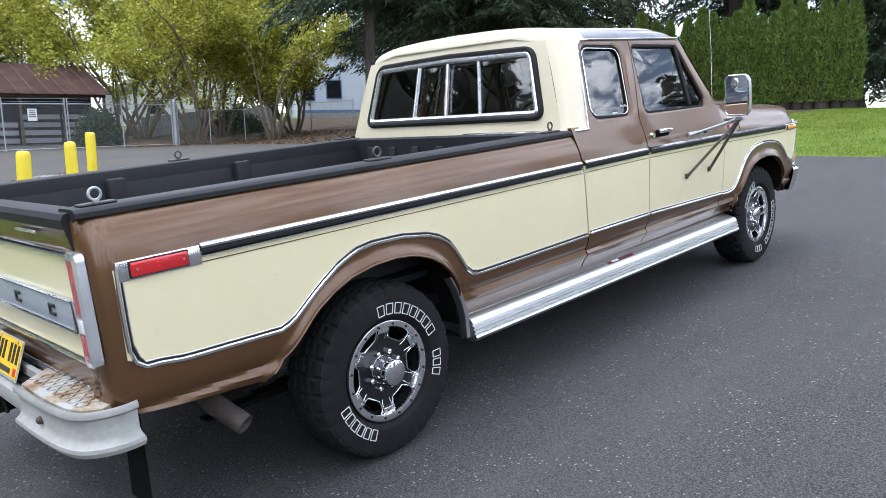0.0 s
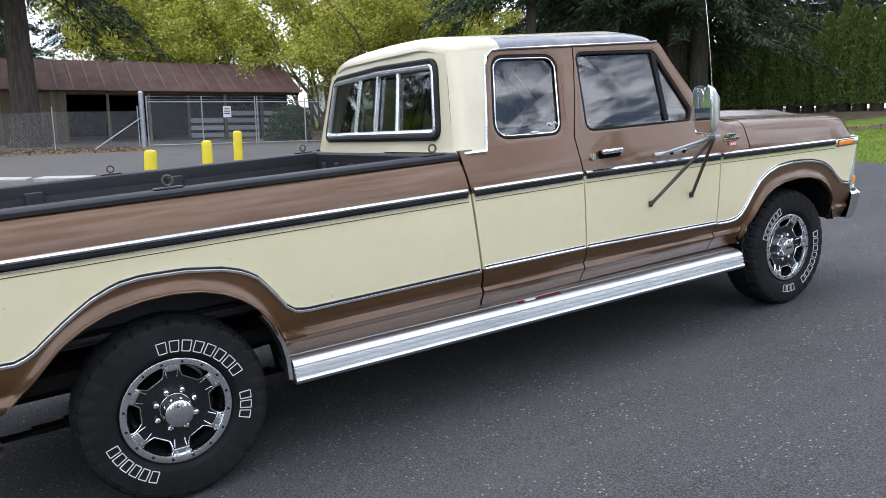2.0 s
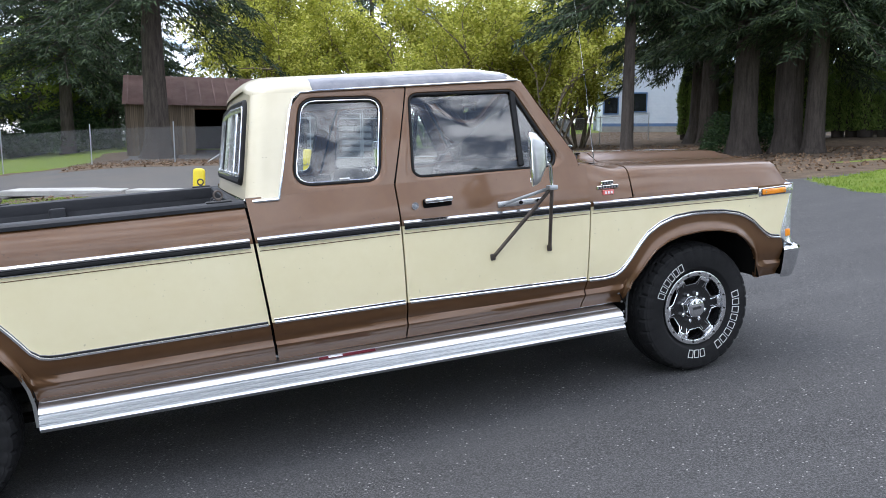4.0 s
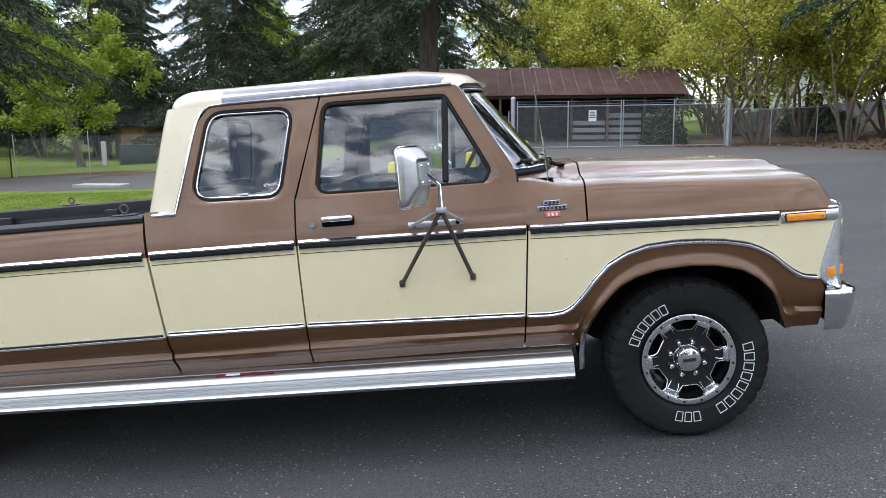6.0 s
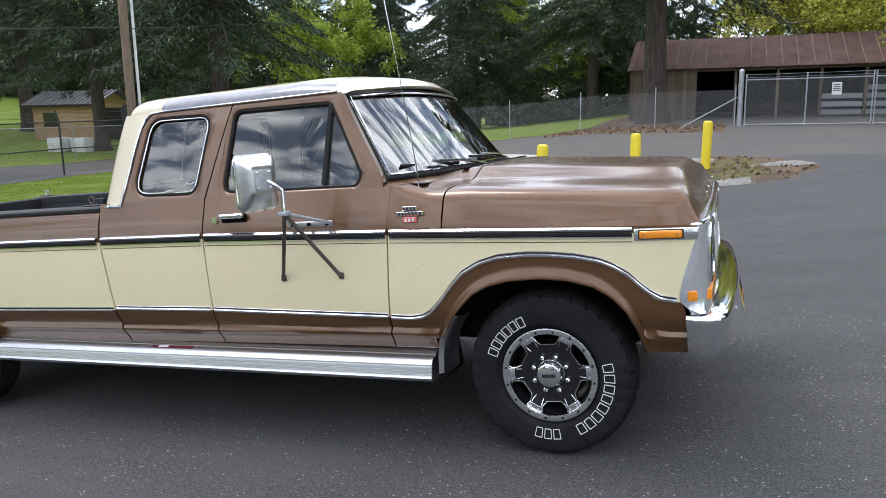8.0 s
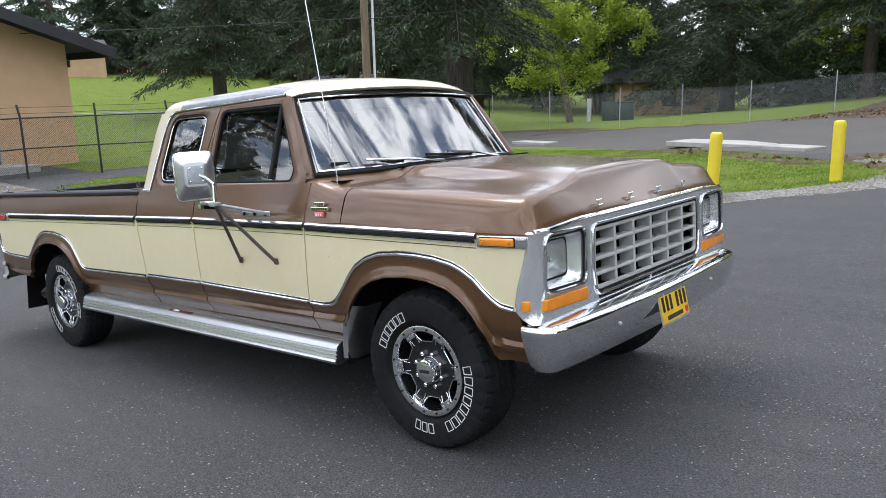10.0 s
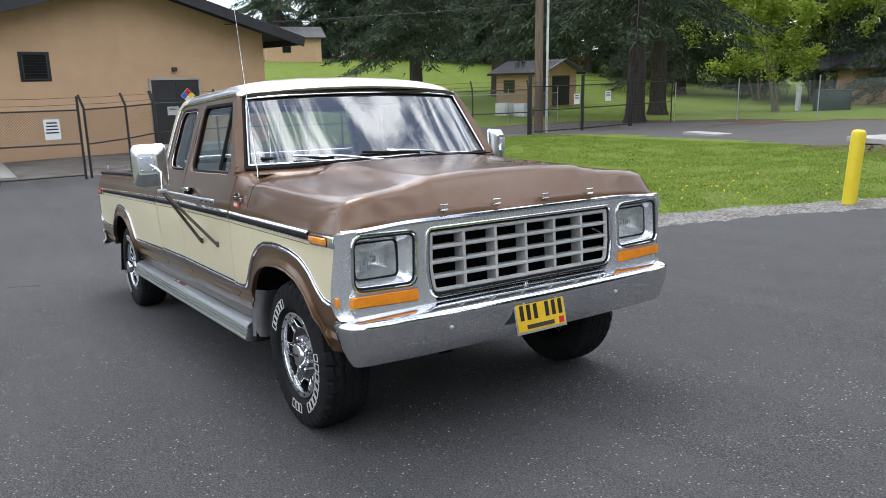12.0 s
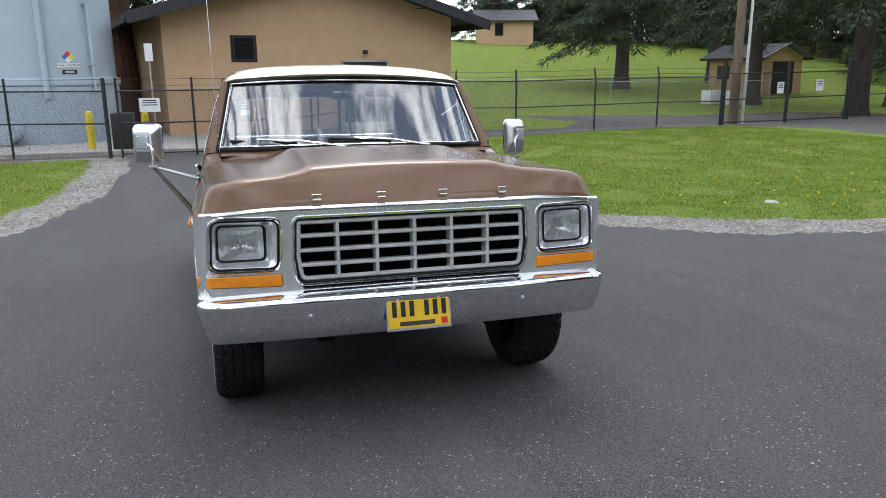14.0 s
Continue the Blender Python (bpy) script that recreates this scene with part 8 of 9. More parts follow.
# ---- mirrors
def west_coast_mirror(s):
    """Tall bright mirror head on a braced arm; s -1 right side, 1 left."""
    root = new("side_mirror")
    root.parent = truck
    root["label"] = "tall stainless truck mirror on braced arms"
    cx, cy, cz = 2.745, s * 1.300, 1.362
    sx, sz, tilt = 0.080, 0.120, radians(0)
    # head: mirror faces back; shell bulges ahead
    rot = Matrix.Translation((cx, cy, cz)) @ Matrix.Rotation(radians(25 * s), 4, "Z")
    rr = rounded([(-0.098, -0.122), (0.098, -0.122), (0.098, 0.122), (-0.098, 0.122)], 0.035, 5)
    bm = bmesh.new()
    grid = []
    for k, dx in ((0.96, -0.014), (1.0, -0.006), (1.0, 0.006), (0.92, 0.022), (0.62, 0.052), (0.56, 0.056), (0.02, 0.058)):
        kz = k if k > 0.9 else k * (1.0 if k > 0.1 else 1)
        grid.append([rot @ Vector((dx, y * k, z * (k if k > 0.9 else (0.45 + 0.1 * k if k > 0.1 else 0.02)) + (0.012 if k < 0.9 else 0))) for y, z in rr])
    sheet(bm, grid, closed=True)
    bmesh.ops.recalc_face_normals(bm, faces=bm.faces)
    head = part("mirror_head", bm, M["alu"], root, "stainless mirror shell")
    bm = bmesh.new()
    vs = [bm.verts.new(rot @ Vector((-0.012, y * 0.95, z * 0.95))) for y, z in rr]
    bm.faces.new(vs)
    part("mirror_glass", bm, M["mirror"], head, "mirror glass")
    bm = bmesh.new()
    pts = [rot @ Vector((-0.010, y, z)) for y, z in rr]
    tube(bm, pts + pts[:1], 0.007, 8, False)
    part("edge_trim", bm, M["chrome"], head)
    bm = bmesh.new()
    bmesh.ops.create_uvsphere(bm, u_segments=16, v_segments=10, radius=0.036, matrix=rot @ Matrix.Translation((-0.008, 0.012, 0.075)) @ Matrix.Diagonal((0.35, 1, 1, 1)))
    part("blind_spot_mirror", bm, M["mirror"], head, "small round convex mirror")
    bm = bmesh.new()
    box(bm, (0.060, 0.0, 0.010), (0.008, 0.085, 0.095), 0.004, 2, rot)
    pl = part("back_plate", bm, M["galv"], head, "bolted back plate")
    for dy in (-0.03, 0.03):
        for dz in (-0.024, 0.044):
            bm = bmesh.new()
            bmesh.ops.create_uvsphere(bm, u_segments=10, v_segments=6, radius=0.006, matrix=rot @ Matrix.Translation((0.065, dy, dz)))
            part("rivet", bm, M["chrome"], pl)
    j = Vector((2.852, s * 1.270, 1.214))
    st = rot @ Vector((0.050, -s * 0.045, -0.02))
    bm = bmesh.new()
    tube(bm, [rot @ Vector((0.050, 0, 0.02)), st + Vector((0.02, -s * 0.002, 0.0)), (2.852, s * 1.265, 1.32), tuple(j)], 0.0095, 10)
    part("mirror_stem", bm, M["chrome"], root, "bright bent stem")
    bm = bmesh.new()
    box(bm, tuple(j), (0.045, 0.05, 0.022), 0.006, 2)
    part("clamp", bm, M["galv"], root)
    for a, nm in (((2.930, s * 1.003, 1.133), "upper_arm"), ((2.700, s * 1.003, 1.128), "upper_arm")):
        bm = bmesh.new()
        tube(bm, [tuple(j), a], 0.0085, 8)
        part(nm, bm, M["galv"], root, "bright arm")
    for a in ((2.633, s * 1.012, 0.866), (2.960, s * 1.012, 0.873)):
        bm = bmesh.new()
        tube(bm, [tuple(j), a], 0.0095, 8)
        ft = part("lower_brace", bm, M["exhaust"], root, "tarnished brace rod")
        bm = bmesh.new()
        box(bm, (a[0], a[1] - s * 0.004, a[2]), (0.026, 0.016, 0.034), 0.006, 2)
        part("foot", bm, M["exhaust"], ft)
    bm = bmesh.new()
    box(bm, (2.81, s * 0.998, 1.130), (0.255, 0.012, 0.030), 0.006, 2)
    mp = part("mount_plate", bm, M["alu"], root, "bright door plate")
    for x in (2.71, 2.81, 2.91):
        bm = bmesh.new()
        tube(bm, [(x, s * 1.002, 1.130), (x, s * 1.012, 1.130)], 0.010, 10)
        part("bolt", bm, M["under"], mp)
    return root


west_coast_mirror(-1)
west_coast_mirror(1)

# ---- door handles, locks, badges, antenna, wipers
for s in (-1, 1):
    bm = bmesh.new()
    box(bm, (2.362, s * 0.988, 1.176), (0.150, 0.020, 0.044), 0.008, 2)
    cup = part("door_handle", bm, M["gap"], truck, "chrome push-button handle in a dark cup")
    bm = bmesh.new()
    box(bm, (2.362, s * 1.010, 1.190), (0.146, 0.026, 0.026), 0.010, 3)
    part("grip", bm, M["chrome"], cup)
    bm = bmesh.new()
    tube(bm, [(2.243, s * 0.975, 1.170), (2.243, s * 0.995, 1.170)], 0.018, 16)
    lk = part("door_lock", bm, M["chrome"], truck, "round chrome lock")
    bm = bmesh.new()
    tube(bm, [(2.243, s * 0.995, 1.170), (2.243, s * 0.997, 1.170)], 0.008, 12)
    part("keyhole", bm, M["galv"], lk)
    # badge: plain bars in its colours
    bm = bmesh.new()
    box(bm, (3.342, s * 0.985, 1.182), (0.075, 0.012, 0.020), 0.003, 1)
    box(bm, (3.342, s * 0.987, 1.158), (0.135, 0.012, 0.020), 0.003, 1)
    bd = part("fender_badge", bm, M["chrome"], truck, "chrome model badge with a red plate")
    bm = bmesh.new()
    for k in range(7):
        box(bm, (3.290 + k * 0.0175, s * 0.994, 1.158), (0.008, 0.002, 0.012))
    for k in range(4):
        box(bm, (3.316 + k * 0.0175, s * 0.992, 1.182), (0.008, 0.002, 0.012))
    part("dark_fill", bm, M["ink"], bd, "", False)
    bm = bmesh.new()
    box(bm, (3.342, s * 0.992, 1.129), (0.070, 0.012, 0.026), 0.003, 1)
    rp = part("red_plate", bm, Nodes("faded_red_enamel", (0.62, 0.14, 0.12), 0.4).mat, bd)
    bm = bmesh.new()
    for k in range(3):
        box(bm, (3.324 + k * 0.018, s * 0.999, 1.129), (0.010, 0.002, 0.014))
    part("pale_fill", bm, M["sign_white"], rp, "", False)
    # script decal on the quarter glass, as a bar
    p = on_cab(2.055, 1.365, 0.018)
    bm = bmesh.new()
    for k in range(8):
        box(bm, (2.02 + k * 0.0105, s * p[1] * -1 if s > 0 else p[1], 1.365 + 0.004 * math.sin(k * 1.7)), (0.007, 0.002, 0.012 if k in (0, 5) else 0.008))
    part("window_decal", bm, M["sign_white"], truck, "small white script decal", False)
    # latch of the quarter window
    bm = bmesh.new()
    q = on_cab(1.92, 1.332, 0.006)
    box(bm, (1.92, q[1] * (-s), 1.332), (0.05, 0.008, 0.008), 0.002, 1)
    part("window_catch", bm, M["sign_white"], truck)

ab = Vector((3.345, -0.855, 1.252))
bm = bmesh.new()
box(bm, tuple(ab), (0.085, 0.045, 0.020), 0.009, 3)
an = part("antenna", bm, M["rubber"], truck, "whip antenna on a dark base")
bm = bmesh.new()
tube(bm, [ab, ab + Vector((0, 0, 0.06)), ab + Vector((-0.035, -0.012, 0.45)), ab + Vector((-0.095, -0.02, 0.98))], 0.003, 6, True, [0.005, 0.0035, 0.0022, 0.0014])
part("mast", bm, M["chrome"], an)
for y0, y1 in ((-0.10, -0.64), (0.44, -0.05)):
    bm = bmesh.new()
    a = shield(y0 / 0.862, -0.03, 0.03)
    b = shield(y1 / 0.862, 0.10, 0.03)
    mid = a.lerp(b, 0.5) + Vector((0.02, 0, 0.012))
    tube(bm, [a, mid, b], 0.008, 6)
    wp = part("wiper", bm, M["bright_trim"], truck, "wiper arm with a black blade")
    bm = bmesh.new()
    c, d = shield((y1 + 0.24) / 0.862, 0.055, 0.016), shield((y1 - 0.16) / 0.862, 0.105, 0.016)
    tube(bm, [c, d], 0.008, 6)
    part("blade", bm, M["rubber"], wp)

# ---- cabin
bm = bmesh.new()
for cy in (-0.42, 0.42):
    box(bm, (2.55, cy, 0.93), (0.52, 0.62, 0.20), 0.06, 3)
    box(bm, (2.28, cy, 1.13), (0.16, 0.60, 0.40), 0.06, 3, None)
part("front_seat", bm, M["seat"], truck, "grey vinyl bench seat")
bm = bmesh.new()
box(bm, (1.80, 0, 0.95), (0.45, 1.3, 0.16), 0.05, 3)
box(bm, (1.62, 0, 1.10), (0.12, 1.3, 0.35), 0.04, 3)
part("rear_seat", bm, M["seat"], truck, "low rear bench")
bm = bmesh.new()
sheet(bm, [[(x, y, z) for y in spread(-0.86, 0.86, 8)] for x, z in ((3.38, 1.285), (3.20, 1.295), (3.08, 1.28), (3.04, 1.22), (3.06, 1.05), (3.12, 0.95))])
part("dashboard", bm, M["dash"], truck, "dark padded dashboard")
bm = bmesh.new()
ctr, ax = Vector((2.93, 0.42, 1.26)), Vector((-0.85, 0, 0.5)).normalized()
u, v = Vector((0, 1, 0)), ax.cross(Vector((0, 1, 0)))
ring = [ctr + 0.19 * (math.cos(a) * u + math.sin(a) * v) for a in spread(0, 2 * math.pi, 36)]
tube(bm, ring, 0.013, 8, False)
tube(bm, [ctr + 0.18 * u, ctr, ctr - 0.18 * u], 0.012, 6)
tube(bm, [ctr, ctr - ax * 0.25], 0.03, 8)
part("steering_wheel", bm, M["dash"], truck, "dark steering wheel")
bm = bmesh.new()
box(bm, (2.45, 0, 0.72), (1.9, 1.7, 0.04))
part("cab_floor", bm, M["dash"], truck, "", False)
bm = bmesh.new()
box(bm, (2.98, 0, 1.66), (0.02, 0.22, 0.06), 0.01, 2)
part("rear_view_mirror", bm, M["mirror"], truck, "interior mirror")
for s in (-1, 1):
    bm = bmesh.new()
    sheet(bm, [[(x, s * (0.90 if z < 1.25 else 0.895), z) for x in (2.18, 3.18)] for z in (0.7, 1.0, 1.27)])
    part("door_card", bm, M["seat"], truck, "grey door trim")
    bm = bmesh.new()
    sheet(bm, [[(x, s * 0.90, z) for x in (1.55, 2.15)] for z in (0.7, 1.0, 1.28)])
    part("quarter_trim", bm, M["seat"], truck)


# ================================================================ trees, hedge, grass
M["bark"] = vary("furrowed_grey_brown_bark", (0.042, 0.035, 0.030), (0.105, 0.088, 0.076), 2.0, (0.9, 1.0), 0, 14, 0.9, 0.05, 0.2, stretch=(5, 5, 0.7))
M["bark_red"] = vary("reddish_furrowed_bark", (0.095, 0.050, 0.034), (0.20, 0.118, 0.085), 2.0, (0.9, 1.0), 0, 14, 0.9, 0.05, 0.2, stretch=(5, 5, 0.7))
M["bark_pale"] = vary("pale_grey_stem_bark", (0.13, 0.105, 0.075), (0.24, 0.20, 0.15), 3.0, (0.85, 0.95), 0, 30, 0.5, 0.01, 0.2, stretch=(4, 4, 0.8))
M["needles"] = leaf_mat("dark_conifer_needles", (0.011, 0.023, 0.011), (0.038, 0.064, 0.029), (0.105, 0.142, 0.063), 0.15)
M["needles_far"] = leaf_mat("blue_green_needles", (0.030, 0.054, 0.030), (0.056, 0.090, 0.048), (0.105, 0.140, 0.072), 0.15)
M["leaf_yellow"] = leaf_mat("yellow_green_spring_leaves", (0.21, 0.24, 0.032), (0.49, 0.50, 0.07), (0.80, 0.78, 0.22), 0.5)
M["leaf_green"] = leaf_mat("bright_green_spring_leaves", (0.20, 0.29, 0.030), (0.34, 0.44, 0.060), (0.52, 0.58, 0.13), 0.6)
M["hedge"] = leaf_mat("arborvitae_green", (0.080, 0.140, 0.026), (0.170, 0.250, 0.055), (0.300, 0.375, 0.105), 0.25)
M["shrub"] = leaf_mat("dark_shrub_green", (0.018, 0.042, 0.016), (0.040, 0.082, 0.026), (0.085, 0.135, 0.050), 0.2)
M["grass_blade"] = leaf_mat("grass_blades", (0.115, 0.190, 0.016), (0.200, 0.300, 0.030), (0.310, 0.400, 0.072), 0.45, ((0.100, 0.155, 0.022), (0.330, 0.370, 0.085)))

RNG = np.random.default_rng(11)


def flakes(centres, along, length, width, rng, lift=0.35):
    """Slim three-cornered leaves at centres, pointing along directions."""
    n = len(centres)
    d = along + rng.normal(0, lift, (n, 3))
    d /= np.linalg.norm(d, axis=1, keepdims=True) + 1e-9
    side = np.cross(d, rng.normal(0, 1, (n, 3)))
    side /= np.linalg.norm(side, axis=1, keepdims=True) + 1e-9
    L = (length * rng.uniform(0.6, 1.3, (n, 1)))
    W = (width * rng.uniform(0.6, 1.3, (n, 1)))
    a = centres - side * W / 2
    b = centres + side * W / 2
    c = centres + d * L
    v = np.stack([a, b, c], 1).reshape(-1, 3)
    f = np.arange(n * 3).reshape(-1, 3)
    return v, f


def leaves(centres, size, rng):
    """Small four-cornered leaves, each turned its own way."""
    n = len(centres)
    a = rng.normal(0, 1, (n, 3))
    a[:, 2] *= 0.6
    a /= np.linalg.norm(a, axis=1, keepdims=True) + 1e-9
    b = np.cross(a, rng.normal(0, 1, (n, 3)))
    b /= np.linalg.norm(b, axis=1, keepdims=True) + 1e-9
    s = size * rng.uniform(0.6, 1.35, (n, 1))
    v = np.stack([centres - a * s * 0.6, centres + b * s * 0.38, centres + a * s * 0.6, centres - b * s * 0.38], 1).reshape(-1, 3)
    return v, np.arange(n * 4).reshape(-1, 4)


def conifer(name_key, h, r_trunk, crown_lo, reach, branches, per, bark, seed, fl=0.34, fw=0.075, lean=0.0, droop=0.55, label="", category="tree"):
    """A tall fir: furrowed trunk, drooping boughs hung with needle sprays."""
    rng = np.random.default_rng(seed)
    t = thing("conifer", pose(0, 0, 0), label, category, "conifers round the yard")
    bm = bmesh.new()
    zs = [-0.3, 0.0, 0.3, 0.9, 2.0, 4.0, 7.0, 11.0, h]
    rs = [1.55, 1.40, 1.16, 1.04, 0.97, 0.88, 0.72, 0.50, 0.06]
    n = 20
    grid = []
    for z, r in zip(zs, rs):
        row = []
        for k in range(n):
            a = 2 * math.pi * k / n
            rr = r_trunk * r * (1 + 0.09 * noise.noise(Vector((math.cos(a) * 2.2, math.sin(a) * 2.2, z * 0.35 + seed))) + (0.16 * max(0, math.sin(a * 4 + seed)) if z < 0.5 else 0))
            row.append((lean * z + rr * math.cos(a), rr * math.sin(a), z))
        grid.append(row)
    sheet(bm, grid, closed=True)
    part("trunk", bm, M[bark], t, "furrowed trunk")
    bw, cents, dirs = bmesh.new(), [], []
    for i in range(branches):
        q = i / branches
        z0 = crown_lo + (h - crown_lo) * q ** 1.25
        L = reach * (1 - q) ** 0.75 * rng.uniform(0.65, 1.12) + 0.5
        a = rng.uniform(0, 2 * math.pi)
        out = np.array([math.cos(a), math.sin(a), 0])
        start = np.array([lean * z0, 0, z0])
        rise = rng.uniform(-0.05, 0.22) - 0.15 * (1 - q)
        pts = []
        for s in np.linspace(0, 1, 6):
            pts.append(start + out * L * s + np.array([0, 0, L * (rise * s - droop * s * s * rng.uniform(0.8, 1.1) + 0.18 * s ** 4)]))
        if L > 1.2:
            tube(bw, [tuple(p) for p in pts], 0.03, 4, False, [0.055, 0.045, 0.036, 0.027, 0.018, 0.008])
        pts = np.array(pts)
        m = int(per * (0.35 + 0.65 * L / reach))
        s = rng.uniform(0.12, 1.0, m) ** 0.8
        idx = np.minimum((s * 5).astype(int), 4)
        fr = (s * 5 - idx)[:, None]
        base = pts[idx] * (1 - fr) + pts[idx + 1] * fr
        side = np.array([-out[1], out[0], 0])
        spread_ = rng.normal(0, 1, (m, 1)) * (0.10 + 0.16 * L * (1.05 - s))[:, None]
        hang = -np.abs(rng.normal(0, 1, (m, 1))) * (0.10 + 0.20 * np.abs(spread_))
        cents.append(base + side * spread_ + np.array([0, 0, 1]) * hang + out * rng.normal(0, 0.1, (m, 1)))
        dirs.append(np.tile(out * 0.55 + np.array([0, 0, -0.55]), (m, 1)) + side * np.sign(spread_) * 0.6)
    part("bough_wood", bw, M[bark], t, "bare inner boughs")
    v, f = flakes(np.concatenate(cents), np.concatenate(dirs), fl, fw, rng)
    raw("crown", v, f.tolist(), M[name_key], t, "drooping dark needle sprays")
    return t


def broadleaf(key, h, stems, spread_r, n_leaf, size, seed, label, crown_lo=0.25, bark="bark_pale", group="spring trees"):
    """A many-stemmed tree in young leaf: limbs fork, leaves gather round the twigs."""
    rng = np.random.default_rng(seed)
    t = thing("broadleaf_tree", pose(0, 0, 0), label, "tree", group)
    bw = bmesh.new()
    tips = []

    def limb(p, d, L, r, depth):
        pts, cur = [p], p
        dd = d.copy()
        for k in range(4):
            dd = dd + rng.normal(0, 0.16, 3) + np.array([0, 0, 0.05])
            dd /= np.linalg.norm(dd)
            cur = cur + dd * L / 4
            pts.append(cur)
        tube(bw, [tuple(x) for x in pts], r, 6 if depth < 2 else 4, False, [r, r * 0.85, r * 0.7, r * 0.55, r * 0.4])
        for x in pts[2:]:
            if x[2] > h * crown_lo:
                tips.append(x)
        if depth < 3:
            for k in range(rng.integers(2, 4)):
                nd = dd + rng.normal(0, 0.45, 3) + np.array([0, 0, 0.12])
                nd /= np.linalg.norm(nd)
                limb(pts[rng.integers(2, 5)], nd, L * rng.uniform(0.5, 0.75), r * 0.5, depth + 1)

    for s in range(stems):
        a = 2 * math.pi * s / stems + rng.uniform(-0.4, 0.4)
        d = np.array([math.cos(a) * spread_r, math.sin(a) * spread_r, 1.0])
        d /= np.linalg.norm(d)
        limb(np.array([0.25 * math.cos(a), 0.25 * math.sin(a), -0.15]), d, h * rng.uniform(0.45, 0.62), rng.uniform(0.07, 0.13), 0)
    part("branching_wood", bw, M[bark], t, "pale forked stems")
    tips = np.array(tips)
    pick = tips[rng.integers(0, len(tips), n_leaf)]
    c = pick + rng.normal(0, 1, (n_leaf, 3)) * np.array([0.30, 0.30, 0.24])
    v, f = leaves(c, size, rng)
    raw("crown", v, f.tolist(), M[key], t, "loose young foliage")
    return t


FIR = "tall dark conifer with drooping boughs and a furrowed trunk"
fir_a = conifer("needles", 23, 0.56, 7.2, 5.6, 150, 330, "bark", 3, label=FIR)
fir_b = conifer("needles", 21, 0.42, 6.2, 6.0, 160, 340, "bark", 8, lean=0.01, label=FIR)
fir_d = conifer("needles", 19, 0.44, 4.4, 5.2, 140, 300, "bark", 33, label=FIR)
fir_t = conifer("needles", 22, 0.52, 3.4, 7.6, 190, 420, "bark", 57, label="broad dark conifer with boughs sweeping low over the lawn")
fir_e = conifer("needles", 20, 0.46, 5.8, 5.4, 150, 320, "bark", 41, label=FIR)
fir_s = conifer("needles", 19, 0.21, 5.7, 3.5, 120, 240, "bark", 71, label="slim tall conifer on a straight thin trunk")
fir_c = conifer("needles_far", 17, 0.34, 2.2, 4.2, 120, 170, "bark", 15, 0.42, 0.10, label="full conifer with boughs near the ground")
fir_r = conifer("needles", 22, 0.60, 6.5, 5.0, 120, 200, "bark_red", 21, label="tall conifer with reddish furrowed bark behind the tank")
fir_a.matrix_basis = at_ground(0.72, 37.7, 20) @ Matrix.Scale(1.12, 4)
fir_b.matrix_basis = at_ground(-17.9, 25.7, 0)
fir_d.matrix_basis = at_ground(-44.4, 29.8, 120) @ Matrix.Scale(1.2, 4)
fir_t.matrix_basis = at_ground(-15.3, 55.5, 60)
fir_e.matrix_basis = at_ground(22.93, 17.56, 100)
fir_s.matrix_basis = at_ground(16.56, 18.57, 0)
fir_c.matrix_basis = at_ground(-47, 78, 0)
fir_r.matrix_basis = at_ground(-26.2, -4.1, 0)
TREES_MID = ((-2.5, 58, 130, 1.0), (-31, 64, 20, 1.1), (-21, 66, 250, 1.1), (-43, 60, 70, 1.0), (-9, 66, 310, 1.1), (-1.5, -33, 40, 0.55), (5, -37, 160, 0.5), (28, -21, 250, 0.5), (34, -15, 90, 0.55), (20, -32, 10, 0.5), (-14, -36, 200, 0.55))
